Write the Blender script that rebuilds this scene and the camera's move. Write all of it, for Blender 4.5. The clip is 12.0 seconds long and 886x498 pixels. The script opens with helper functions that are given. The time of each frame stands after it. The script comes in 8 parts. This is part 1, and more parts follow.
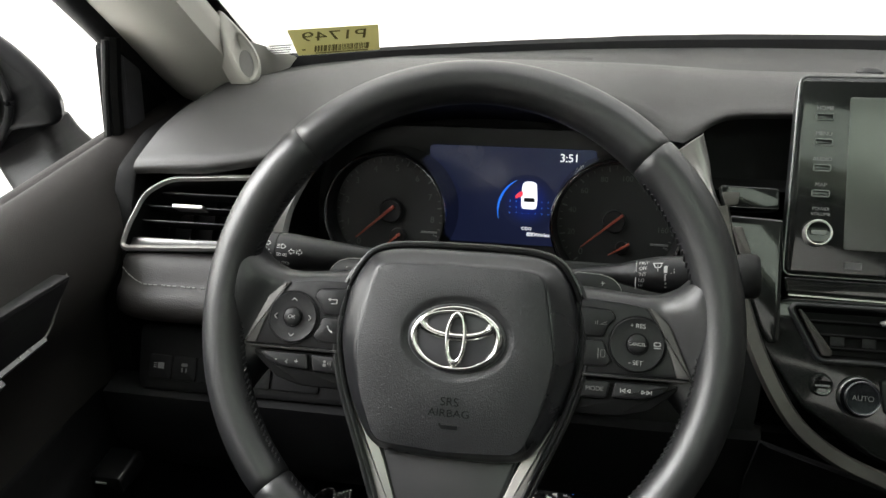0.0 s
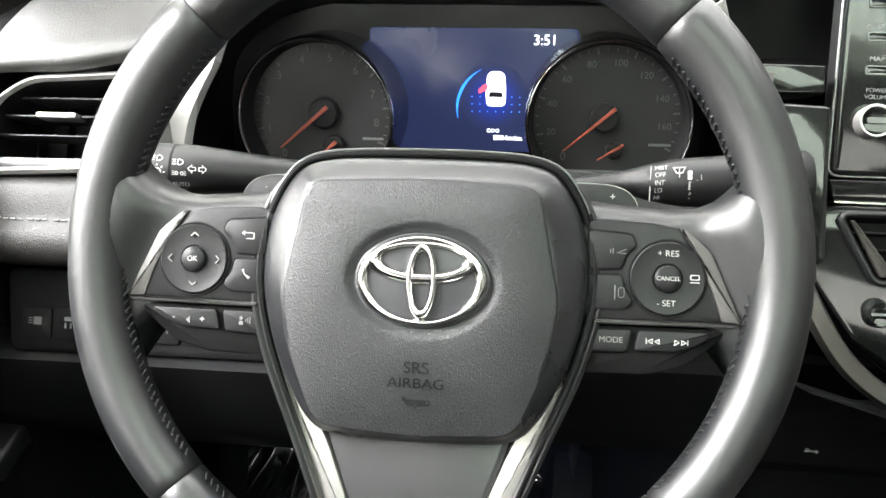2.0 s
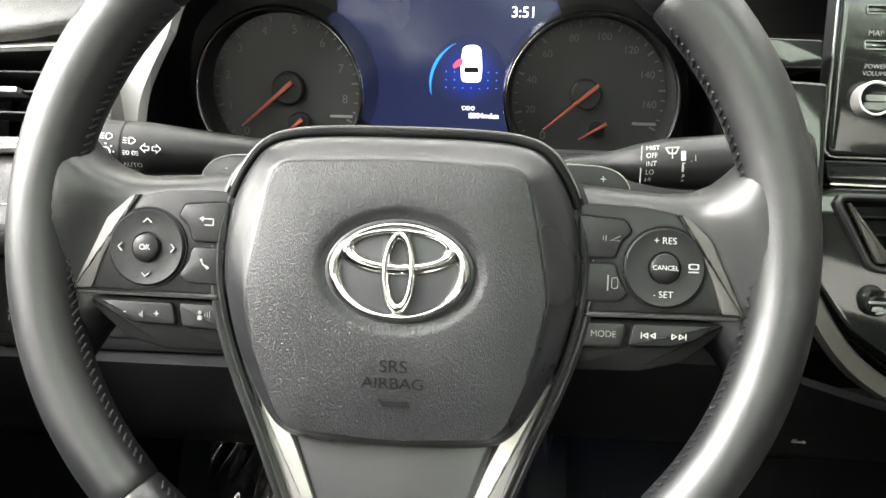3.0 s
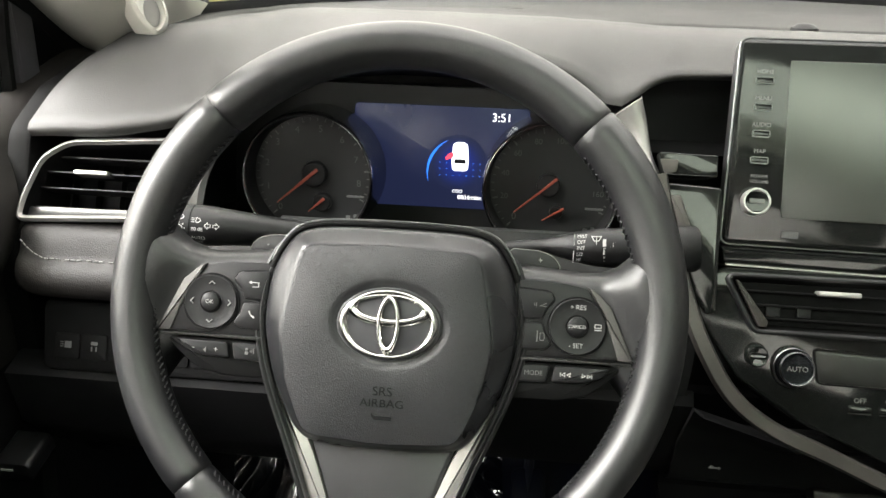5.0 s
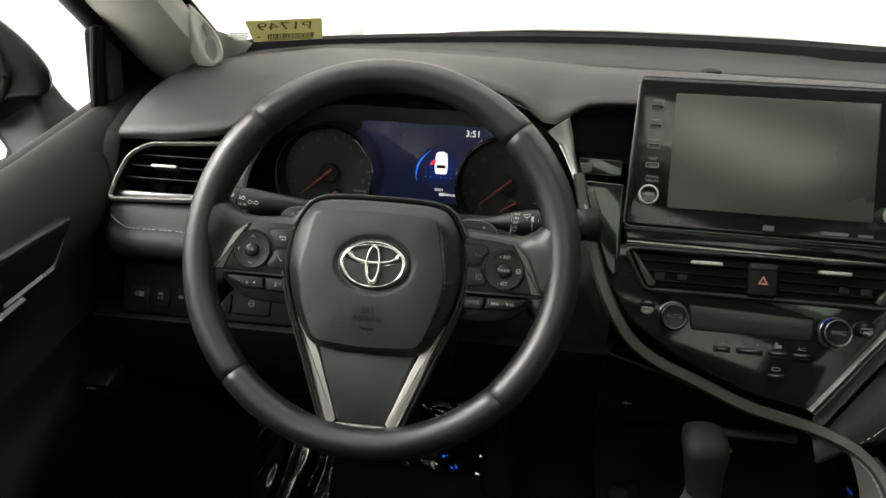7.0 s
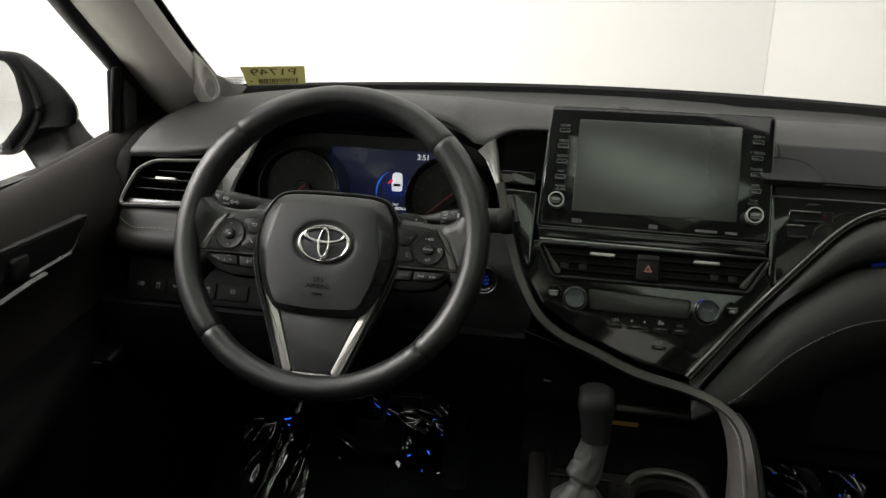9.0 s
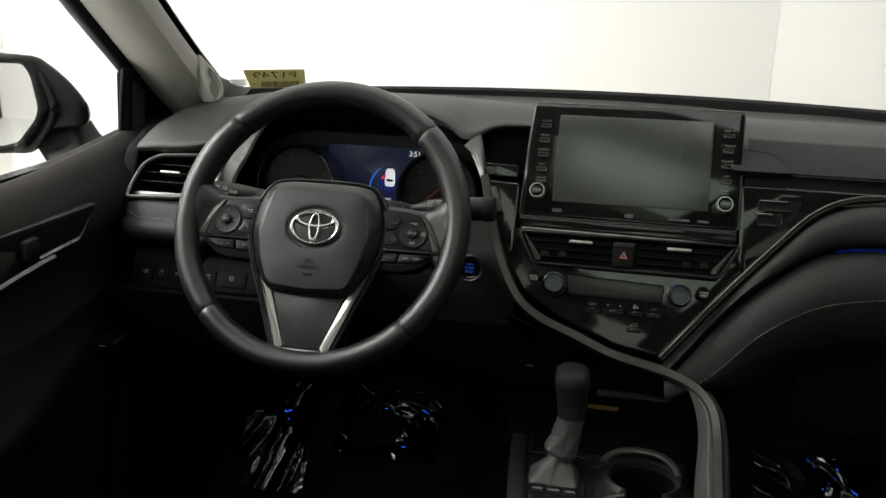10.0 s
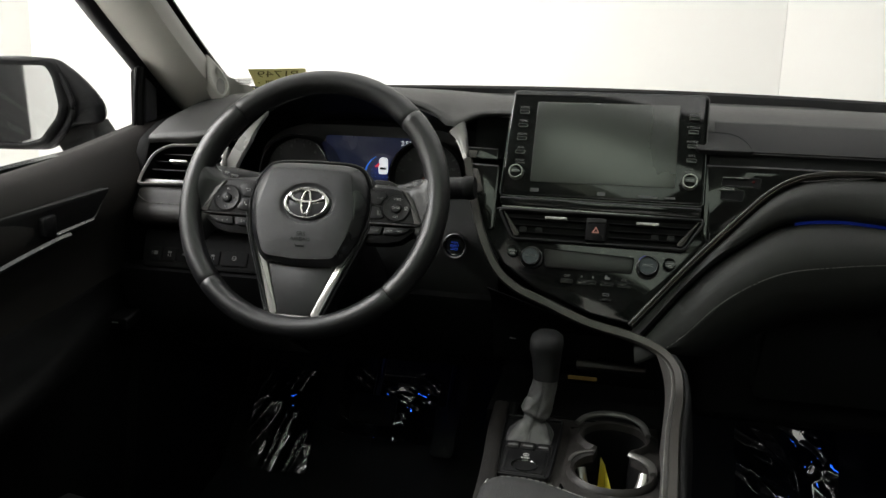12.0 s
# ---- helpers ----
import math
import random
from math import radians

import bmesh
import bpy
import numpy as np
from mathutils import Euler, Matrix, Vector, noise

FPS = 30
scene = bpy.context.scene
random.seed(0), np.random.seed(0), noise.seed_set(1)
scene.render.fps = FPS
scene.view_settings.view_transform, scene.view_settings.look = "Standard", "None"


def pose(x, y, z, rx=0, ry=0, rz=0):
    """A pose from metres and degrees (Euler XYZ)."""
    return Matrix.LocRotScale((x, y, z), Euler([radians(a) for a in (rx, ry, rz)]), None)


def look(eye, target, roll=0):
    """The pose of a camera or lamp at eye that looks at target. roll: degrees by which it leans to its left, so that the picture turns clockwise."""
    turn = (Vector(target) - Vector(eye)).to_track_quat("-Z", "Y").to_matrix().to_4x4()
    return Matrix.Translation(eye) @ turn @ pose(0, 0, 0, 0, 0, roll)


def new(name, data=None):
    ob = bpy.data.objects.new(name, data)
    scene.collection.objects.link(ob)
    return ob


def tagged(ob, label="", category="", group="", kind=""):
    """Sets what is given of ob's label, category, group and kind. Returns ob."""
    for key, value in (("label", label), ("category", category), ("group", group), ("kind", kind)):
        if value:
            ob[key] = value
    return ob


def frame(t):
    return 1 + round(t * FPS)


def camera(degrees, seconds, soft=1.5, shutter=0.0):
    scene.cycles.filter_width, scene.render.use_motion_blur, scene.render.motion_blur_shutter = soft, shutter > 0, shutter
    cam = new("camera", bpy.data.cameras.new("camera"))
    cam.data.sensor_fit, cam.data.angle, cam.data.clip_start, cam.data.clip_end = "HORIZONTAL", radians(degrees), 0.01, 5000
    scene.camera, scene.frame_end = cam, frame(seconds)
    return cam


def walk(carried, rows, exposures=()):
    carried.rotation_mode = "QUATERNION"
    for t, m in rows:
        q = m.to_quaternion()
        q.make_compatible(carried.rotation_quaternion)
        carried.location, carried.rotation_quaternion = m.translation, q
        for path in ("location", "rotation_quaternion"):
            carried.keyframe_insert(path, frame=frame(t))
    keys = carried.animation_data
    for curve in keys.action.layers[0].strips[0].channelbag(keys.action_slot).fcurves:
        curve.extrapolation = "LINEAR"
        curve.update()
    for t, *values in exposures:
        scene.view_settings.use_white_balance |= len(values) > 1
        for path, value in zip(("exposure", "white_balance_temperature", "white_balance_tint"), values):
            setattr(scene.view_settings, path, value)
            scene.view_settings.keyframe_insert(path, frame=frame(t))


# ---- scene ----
cam = camera(55.14, 12.0)
PATH = [
    (0, (0.0977, -0.5140, 1.0856), (-0.2875, 1.3416, 0.4464), -0.24),
    (0.5, (0.0818, -0.4705, 1.0757), (-0.2656, 1.3680, 0.3691), -0.33),
    (1, (0.0739, -0.4337, 1.0614), (-0.2238, 1.3937, 0.3052), -0.28),
    (1.5, (0.0716, -0.4007, 1.0475), (-0.2056, 1.4134, 0.2525), -1.01),
    (2, (0.0594, -0.3720, 1.0339), (-0.1737, 1.4319, 0.2024), -0.79),
    (2.5, (0.0530, -0.3476, 1.0241), (-0.1256, 1.4447, 0.1548), -0.31),
    (3, (0.0491, -0.3405, 1.0229), (-0.0991, 1.4516, 0.1475), 0.18),
    (5, (0.0848, -0.4720, 1.1002), (-0.1118, 1.3579, 0.3174), 1.09),
    (5.5, (0.1070, -0.5350, 1.1226), (-0.0968, 1.3067, 0.3698), 1.49),
    (6, (0.1297, -0.5967, 1.1322), (-0.0835, 1.2577, 0.4141), 1.87),
    (6.5, (0.1423, -0.6518, 1.1338), (-0.0925, 1.2010, 0.4181), 1.92),
    (8.5, (0.2493, -0.8542, 1.1185), (-0.0494, 1.0378, 0.5430), 2.27),
    (9, (0.2804, -0.8991, 1.1002), (-0.0291, 1.0070, 0.5796), 2.31),
    (9.5, (0.3061, -0.9325, 1.0848), (-0.0204, 0.9833, 0.6125), 2.40),
    (10, (0.3290, -0.9569, 1.0716), (-0.0189, 0.9559, 0.6025), 2.33),
    (10.5, (0.3522, -0.9803, 1.0595), (-0.0170, 0.9302, 0.5972), 2.17),
    (11, (0.3716, -1.0012, 1.0479), (-0.0053, 0.9117, 0.6019), 2.00),
    (11.5, (0.3883, -1.0184, 1.0385), (-0.0039, 0.8945, 0.6064), 1.79),
    (12, (0.4003, -1.0359, 1.0299), (-0.0065, 0.8772, 0.6123), 1.66),
]
EXPOSURES = [(0, -0.06, 6350, 10), (0.5, 0.33, 6300, 10), (1.0, 0.81, 6280, 10), (1.5, 1.32, 6300, 10), (2.0, 1.70, 6330, 10), (2.5, 1.65, 6500, 10), (3.0, 1.62, 6500, 10), (5.0, 0.90, 6600, 10), (5.5, 0.36, 6650, 10), (6.0, 0.04, 6650, 10), (6.5, -0.08, 6650, 10), (8.5, -0.91, 6600, 10), (9.5, -0.93, 6500, 10), (12.0, -0.88, 6420, 10)]
walk(cam, [(t, look(eye, target, roll)) for t, eye, target, roll in PATH], EXPOSURES)
# ---- world and light: a white photo booth round the car ----
world = bpy.data.worlds.new("booth_air")
scene.world = world
world.use_nodes = True
world.node_tree.nodes["Background"].inputs[0].default_value = (1.0, 0.98, 0.95, 1)
world.node_tree.nodes["Background"].inputs[1].default_value = 0.1


def area_lamp(name, eye, target, sx, sy, power, colour):
    data = bpy.data.lights.new(name, "AREA")
    data.shape, data.size, data.size_y, data.energy, data.color = "RECTANGLE", sx, sy, power, colour
    ob = new(name, data)
    ob.matrix_world = look(eye, target)
    return tagged(ob, "white light panel in the booth ceiling", "ceiling light", kind="structure")


WHITE = (1.0, 0.992, 0.975)
area_lamp("ceiling_light_panel", (0.80, 2.6, 3.05), (0.80, 2.601, 0), 5.6, 1.0, 42, WHITE)
area_lamp("ceiling_light_panel", (-2.6, -0.4, 3.05), (-2.6, -0.399, 0), 0.8, 3.2, 455, WHITE)
area_lamp("ceiling_light_panel", (0.37, -0.1, 3.05), (0.37, -0.099, 0), 4.8, 3.0, 100, WHITE)
area_lamp("ceiling_light_panel", (0.37, -2.8, 3.05), (0.37, -2.799, 0), 4.8, 1.9, 105, WHITE)

# ---- materials ----


def material(name, colour, rough=0.5, metal=0.0, vary=0.12, grain=0.0, grain_size=600.0, stain=8.0, coat=0.0,
             emit=None, power=0.0, cells=False, spec=0.5, rough_vary=0.08, stretch=None):
    """A surface with two scales of variation: broad stains and fine grain relief."""
    m = bpy.data.materials.new(name)
    m.use_nodes = True
    nt = m.node_tree
    b = nt.nodes["Principled BSDF"]
    b.inputs["Metallic"].default_value = metal
    b.inputs["Coat Weight"].default_value = coat
    b.inputs["Coat Roughness"].default_value = 0.05
    b.inputs["Specular IOR Level"].default_value = spec
    co = nt.nodes.new("ShaderNodeTexCoord")
    broad = nt.nodes.new("ShaderNodeTexNoise")
    broad.inputs["Scale"].default_value, broad.inputs["Detail"].default_value = stain, 6
    nt.links.new(co.outputs["Object"], broad.inputs["Vector"])
    ramp = nt.nodes.new("ShaderNodeMix")
    ramp.data_type = "RGBA"
    ramp.inputs[6].default_value = (*[c * (1 - vary) for c in colour], 1)
    ramp.inputs[7].default_value = (*[min(1, c * (1 + vary)) for c in colour], 1)
    nt.links.new(broad.outputs["Fac"], ramp.inputs[0])
    nt.links.new(ramp.outputs[2], b.inputs["Base Color"])
    rr = nt.nodes.new("ShaderNodeMapRange")
    rr.inputs[1].default_value, rr.inputs[2].default_value = 0.3, 0.7
    rr.inputs[3].default_value, rr.inputs[4].default_value = max(0.0, rough - rough_vary), min(1, rough + rough_vary)
    nt.links.new(broad.outputs["Fac"], rr.inputs[0])
    nt.links.new(rr.outputs[0], b.inputs["Roughness"])
    if grain > 0:
        bump = nt.nodes.new("ShaderNodeBump")
        bump.inputs["Strength"].default_value, bump.inputs["Distance"].default_value = grain, 0.0012
        if cells:
            fine = nt.nodes.new("ShaderNodeTexVoronoi")
            fine.feature = "SMOOTH_F1"
            warp = nt.nodes.new("ShaderNodeTexNoise")
            warp.inputs["Scale"].default_value = grain_size * 0.5
            add = nt.nodes.new("ShaderNodeMix")
            add.data_type = "VECTOR"
            add.inputs[0].default_value = 0.0016
            base = co.outputs["Object"]
            if stretch:
                drawn = nt.nodes.new("ShaderNodeVectorMath")
                drawn.operation = "MULTIPLY"
                drawn.inputs[1].default_value = stretch
                nt.links.new(base, drawn.inputs[0])
                base = drawn.outputs[0]
            nt.links.new(base, warp.inputs["Vector"])
            nt.links.new(base, add.inputs[4])
            nt.links.new(warp.outputs["Color"], add.inputs[5])
            nt.links.new(add.outputs[1], fine.inputs["Vector"])
            fine.inputs["Scale"].default_value = grain_size
            nt.links.new(fine.outputs["Distance"], bump.inputs["Height"])
        else:
            fine = nt.nodes.new("ShaderNodeTexNoise")
            fine.inputs["Scale"].default_value, fine.inputs["Detail"].default_value = grain_size, 3
            nt.links.new(co.outputs["Object"], fine.inputs["Vector"])
            nt.links.new(fine.outputs["Fac"], bump.inputs["Height"])
        nt.links.new(bump.outputs["Normal"], b.inputs["Normal"])
    if emit:
        b.inputs["Emission Color"].default_value = (*emit, 1)
        b.inputs["Emission Strength"].default_value = power
    return m


def clear(name, tint=(1, 1, 1), rough=0.0, mix=0.9, base=0.0):
    """Thin clear sheet: mostly see-through, with a glossy film by Fresnel."""
    m = bpy.data.materials.new(name)
    m.use_nodes = True
    nt = m.node_tree
    out = nt.nodes["Material Output"]
    see = nt.nodes.new("ShaderNodeBsdfTransparent")
    see.inputs[0].default_value = (*tint, 1)
    gloss = nt.nodes.new("ShaderNodeBsdfGlossy")
    gloss.inputs["Roughness"].default_value = rough
    fres = nt.nodes.new("ShaderNodeFresnel")
    fres.inputs[0].default_value = 1.35
    scale = nt.nodes.new("ShaderNodeMath")
    scale.operation = "MULTIPLY_ADD"
    scale.use_clamp = True
    scale.inputs[1].default_value, scale.inputs[2].default_value = mix, base
    both = nt.nodes.new("ShaderNodeMixShader")
    nt.links.new(fres.outputs[0], scale.inputs[0])
    nt.links.new(scale.outputs[0], both.inputs[0])
    nt.links.new(see.outputs[0], both.inputs[1])
    nt.links.new(gloss.outputs[0], both.inputs[2])
    nt.links.new(both.outputs[0], out.inputs[0])
    return m


booth_paint = material("booth_paint", (0.86, 0.85, 0.82), 0.7, vary=0.03, stain=0.7, grain=0.05, grain_size=60)
# for the unseen east wall: dark enough to cut light from the right
light_cut_grey = material("light_cut_grey", (0.10, 0.10, 0.098), 0.8, vary=0.06, stain=0.7, grain=0.05, grain_size=60)
booth_dark = material("booth_dark", (0.015, 0.015, 0.016), 0.8, vary=0.2, stain=0.9, grain=0.05, grain_size=60)
booth_floor = material("booth_floor", (0.78, 0.77, 0.74), 0.35, vary=0.08, stain=1.5, grain=0.05, grain_size=90)
soft_black = material("soft_black", (0.0085, 0.0087, 0.0088), 0.62, vary=0.1, spec=0.2, grain=0.25, grain_size=1400, stain=5)
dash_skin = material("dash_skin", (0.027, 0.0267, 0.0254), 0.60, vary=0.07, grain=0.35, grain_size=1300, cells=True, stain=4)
defroster_skin = material("defroster_skin", (0.015, 0.015, 0.0146), 0.6, vary=0.08, grain=0.3, grain_size=1300, cells=True, stain=4, spec=0.3)
sail_black = material("sail_black", (0.075, 0.074, 0.082), 0.5, vary=0.1, grain=0.2, grain_size=1500, spec=0.3)
band_leather = material("band_leather", (0.0125, 0.0113, 0.0106), 0.58, vary=0.1, spec=0.3, grain=0.35, grain_size=1100, cells=True, stain=6)
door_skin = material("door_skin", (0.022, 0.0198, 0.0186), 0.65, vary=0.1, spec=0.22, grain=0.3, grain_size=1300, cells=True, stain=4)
wheel_leather = material("wheel_leather", (0.0075, 0.0077, 0.0084), 0.42, vary=0.12, spec=0.7, grain=0.06, grain_size=1700, cells=True, stain=14, rough_vary=0.05)
pad_leather = material("pad_leather", (0.0075, 0.0075, 0.0088), 0.42, vary=0.1, spec=0.44, grain=0.33, grain_size=1750, cells=True, stain=12, stretch=(1.0, 0.6, 0.6))
edge_satin = material("edge_satin", (0.075, 0.072, 0.068), 0.58, metal=0.4, vary=0.08, grain=0.03, grain_size=3000)
pad_edge = material("pad_edge", (0.009, 0.009, 0.0102), 0.31, vary=0.1, spec=0.6, grain=0.08, grain_size=1600, stain=12)
hard_black = material("hard_black", (0.006, 0.006, 0.0065), 0.45, vary=0.15, spec=0.35, grain=0.15, grain_size=1800, stain=10)
switch_black = material("switch_black", (0.007, 0.007, 0.0075), 0.42, vary=0.1, spec=0.26, grain=0.08, grain_size=2200, stain=18)
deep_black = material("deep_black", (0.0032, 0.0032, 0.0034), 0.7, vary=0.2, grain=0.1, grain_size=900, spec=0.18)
piano_black = material("piano_black", (0.0075, 0.0083, 0.0076), 0.08, vary=0.1, coat=0.06, spec=0.5, rough_vary=0.03, stain=20)
grey_trim = material("grey_trim", (0.048, 0.0445, 0.040), 0.38, metal=0.35, vary=0.08, grain=0.05, grain_size=2500)
satin_silver = material("satin_silver", (0.42, 0.41, 0.395), 0.36, metal=0.75, vary=0.06, grain=0.03, grain_size=3000)
# pale diffuse silver, with the windscreen's reflection put into the colour
lit_silver = material("lit_silver", (0.75, 0.745, 0.73), 0.34, metal=0.25, vary=0.05, grain=0.03, grain_size=3000)
loop_satin = material("loop_satin", (0.31, 0.302, 0.29), 0.36, metal=0.75, vary=0.06, grain=0.03, grain_size=3000)
mid_satin = material("mid_satin", (0.24, 0.235, 0.225), 0.36, metal=0.8, vary=0.07, grain=0.03, grain_size=3000)
spoke_grey = material("spoke_grey", (0.045, 0.045, 0.046), 0.40, metal=0.4, vary=0.1, grain=0.05, grain_size=2200, spec=0.4)
vent_black = material("vent_black", (0.003, 0.003, 0.003), 0.6, vary=0.2, grain=0.05, grain_size=1200, spec=0.1)
dark_satin = material("dark_satin", (0.11, 0.11, 0.11), 0.32, metal=0.9, vary=0.08, grain=0.03, grain_size=3000)
dial_metal = material("dial_metal", (0.030, 0.032, 0.037), 0.22, metal=0.85, vary=0.1, grain=0.03, grain_size=3000)
ring_chrome = material("ring_chrome", (0.34, 0.34, 0.35), 0.22, metal=1.0, vary=0.05, rough_vary=0.04)
chrome = material("chrome", (0.62, 0.62, 0.61), 0.08, metal=1.0, vary=0.03, rough_vary=0.03)
pillar_grey = material("pillar_grey", (0.41, 0.405, 0.365), 0.75, vary=0.06, grain=0.3, grain_size=1500, stain=6)
headliner_cloth = material("headliner_cloth", (0.15, 0.147, 0.14), 0.9, vary=0.07, grain=0.4, grain_size=1200)
seat_black = material("seat_black", (0.012, 0.012, 0.0125), 0.55, vary=0.12, grain=0.4, grain_size=800, cells=True, spec=0.2)
seat_leather = material("seat_leather", (0.022, 0.022, 0.023), 0.5, vary=0.12, grain=0.4, grain_size=800, cells=True)
inner_grey = material("inner_grey", (0.085, 0.080, 0.076), 0.5, vary=0.1, grain=0.3, grain_size=1100, cells=True)
carpet_black = material("carpet_black", (0.006, 0.006, 0.0065), 0.95, vary=0.3, grain=0.8, grain_size=500)
rubber = material("rubber", (0.004, 0.004, 0.004), 0.65, vary=0.15, spec=0.15, grain=0.1, grain_size=900)
screen_glass = material("screen_glass", (0.020, 0.0245, 0.0190), 0.27, vary=0.06, coat=0.0, spec=1.0, rough_vary=0.02, stain=3)
# the dash skin again, darkened for the shade on the pad's front
shaded_skin = material("shaded_skin", (0.011, 0.0114, 0.0116), 0.6, vary=0.08, grain=0.3, grain_size=1300, cells=True, stain=4, spec=0.3)
lower_black = material("lower_black", (0.027, 0.028, 0.0275), 0.6, vary=0.12, grain=0.2, grain_size=1400, stain=5, spec=0.25)
console_plastic = material("console_plastic", (0.024, 0.0218, 0.0205), 0.44, vary=0.1, grain=0.2, grain_size=1500, stain=6, spec=0.35)
panel_skin = material("panel_skin", (0.0205, 0.0210, 0.0198), 0.58, vary=0.1, spec=0.3, grain=0.3, grain_size=1100, cells=True, stain=6)
badge_chrome = material("badge_chrome", (0.62, 0.61, 0.59), 0.16, metal=1.0, vary=0.03, rough_vary=0.03)
gauge_black = material("gauge_black", (0.007, 0.007, 0.0075), 0.5, vary=0.1, grain=0.05, grain_size=2000)
gauge_print = material("gauge_print", (0.07, 0.07, 0.07), 0.6, vary=0.1)
white_print = material("white_print", (0.34, 0.34, 0.33), 0.6, vary=0.06)
dim_print = material("dim_print", (0.13, 0.13, 0.127), 0.6, vary=0.1)
faint_print = material("faint_print", (0.12, 0.12, 0.12), 0.5, vary=0.1)
# darker than the airbag cover: shading of the moulded marks put into colour
relief_shade = material("relief_shade", (0.0035, 0.0035, 0.004), 0.7, vary=0.1, spec=0.12)
badge_grey = material("badge_grey", (0.030, 0.030, 0.033), 0.4, vary=0.08, spec=0.4)
needle_red = material("needle_red", (0.22, 0.04, 0.022), 0.5, vary=0.05)
hazard_red = material("hazard_red", (0.42, 0.17, 0.13), 0.4, vary=0.06)
sticker_paper = material("sticker_paper", (0.55, 0.53, 0.32), 0.6, vary=0.05, stain=25, grain=0.05, grain_size=800)
label_paper = material("label_paper", (0.80, 0.80, 0.78), 0.6, vary=0.04)


speaker_mesh = material("speaker_mesh", (0.20, 0.198, 0.185), 0.6, vary=0.1, grain=0.8, grain_size=2600, cells=True)


def lit_through(m, colour, share):
    """Thin paper that also passes light from behind."""
    nt = m.node_tree
    out, b = nt.nodes["Material Output"], nt.nodes["Principled BSDF"]
    back = nt.nodes.new("ShaderNodeBsdfTranslucent")
    back.inputs[0].default_value = (*colour, 1)
    both = nt.nodes.new("ShaderNodeMixShader")
    both.inputs[0].default_value = share
    nt.links.new(b.outputs[0], both.inputs[1])
    nt.links.new(back.outputs[0], both.inputs[2])
    nt.links.new(both.outputs[0], out.inputs[0])


lit_through(sticker_paper, (0.52, 0.50, 0.30), 0.45)
lit_through(label_paper, (0.9, 0.9, 0.88), 0.6)
sticker_ink = material("sticker_ink", (0.10, 0.085, 0.035), 0.7, vary=0.15)
stitch_grey = material("stitch_grey", (0.22, 0.215, 0.205), 0.7, vary=0.1)
stitch_black = material("stitch_black", (0.016, 0.016, 0.017), 0.5, vary=0.1)
car_paint = material("car_paint", (0.016, 0.017, 0.019), 0.22, vary=0.08, coat=0.5, stain=4, rough_vary=0.04)
bonnet_paint = material("bonnet_paint", (0.016, 0.017, 0.019), 0.34, vary=0.08, stain=4, rough_vary=0.04)
mirror_silver = material("mirror_silver", (0.85, 0.86, 0.86), 0.02, metal=1.0, vary=0.01, rough_vary=0.015)
yellow_card = material("yellow_card", (0.62, 0.50, 0.05), 0.6, vary=0.06)
lcd_grey = material("lcd_grey", (0.013, 0.014, 0.0125), 0.34, vary=0.05, coat=0.0, spec=0.4)
film_black = material("film_black", (0.008, 0.008, 0.009), 0.10, vary=0.2, spec=0.8, rough_vary=0.06)
cluster_lcd = material("cluster_lcd", (0.01, 0.012, 0.03), 0.25, vary=0.15, emit=(0.022, 0.029, 0.080), power=0.36, stain=9)
icon_white = material("icon_white", (0.8, 0.8, 0.8), 0.5, vary=0.02, emit=(0.92, 0.95, 1.0), power=1.1)
icon_blue = material("icon_blue", (0.02, 0.10, 0.4), 0.5, vary=0.02, emit=(0.02, 0.20, 1.0), power=0.9)


def glow(name, centre, radius, inner, outer):
    """Lit display area whose colour fades out from a centre."""
    m = bpy.data.materials.new(name)
    m.use_nodes = True
    nt = m.node_tree
    b = nt.nodes["Principled BSDF"]
    b.inputs["Base Color"].default_value = (0.01, 0.012, 0.03, 1)
    geo = nt.nodes.new("ShaderNodeNewGeometry")
    far = nt.nodes.new("ShaderNodeVectorMath")
    far.operation = "DISTANCE"
    far.inputs[1].default_value = centre
    fade = nt.nodes.new("ShaderNodeMapRange")
    fade.interpolation_type = "SMOOTHSTEP"
    fade.inputs[1].default_value, fade.inputs[2].default_value = 0.0, radius
    mix = nt.nodes.new("ShaderNodeMix")
    mix.data_type = "RGBA"
    mix.inputs[6].default_value, mix.inputs[7].default_value = (*inner, 1), (*outer, 1)
    nt.links.new(geo.outputs["Position"], far.inputs[0])
    nt.links.new(far.outputs["Value"], fade.inputs[0])
    nt.links.new(fade.outputs[0], mix.inputs[0])
    nt.links.new(mix.outputs[2], b.inputs["Emission Color"])
    b.inputs["Emission Strength"].default_value = 0.36
    b.inputs["Roughness"].default_value = 0.25
    return m


icon_navy = material("icon_navy", (0.01, 0.02, 0.2), 0.5, vary=0.05, emit=(0.008, 0.02, 0.26), power=0.5)
icon_red = material("icon_red", (0.6, 0.02, 0.03), 0.5, vary=0.02, emit=(1.0, 0.06, 0.10), power=0.9)
icon_black = material("icon_black", (0.01, 0.01, 0.02), 0.5, vary=0.02)
led_blue = material("led_blue", (0.01, 0.03, 0.3), 0.4, vary=0.03, emit=(0.01, 0.04, 1.0), power=0.014)
start_blue = material("start_blue", (0.01, 0.05, 0.4), 0.4, vary=0.03, emit=(0.03, 0.12, 1.0), power=0.4)
foot_blue = material("foot_blue", (0.02, 0.1, 0.5), 0.4, vary=0.03, emit=(0.02, 0.13, 1.0), power=13.0)
window_glass = clear("window_glass", (0.97, 0.98, 0.97), 0.0, 0.12)
mirror_shell = material("mirror_shell", (0.004, 0.004, 0.0045), 0.40, vary=0.1, spec=0.14, stain=6)
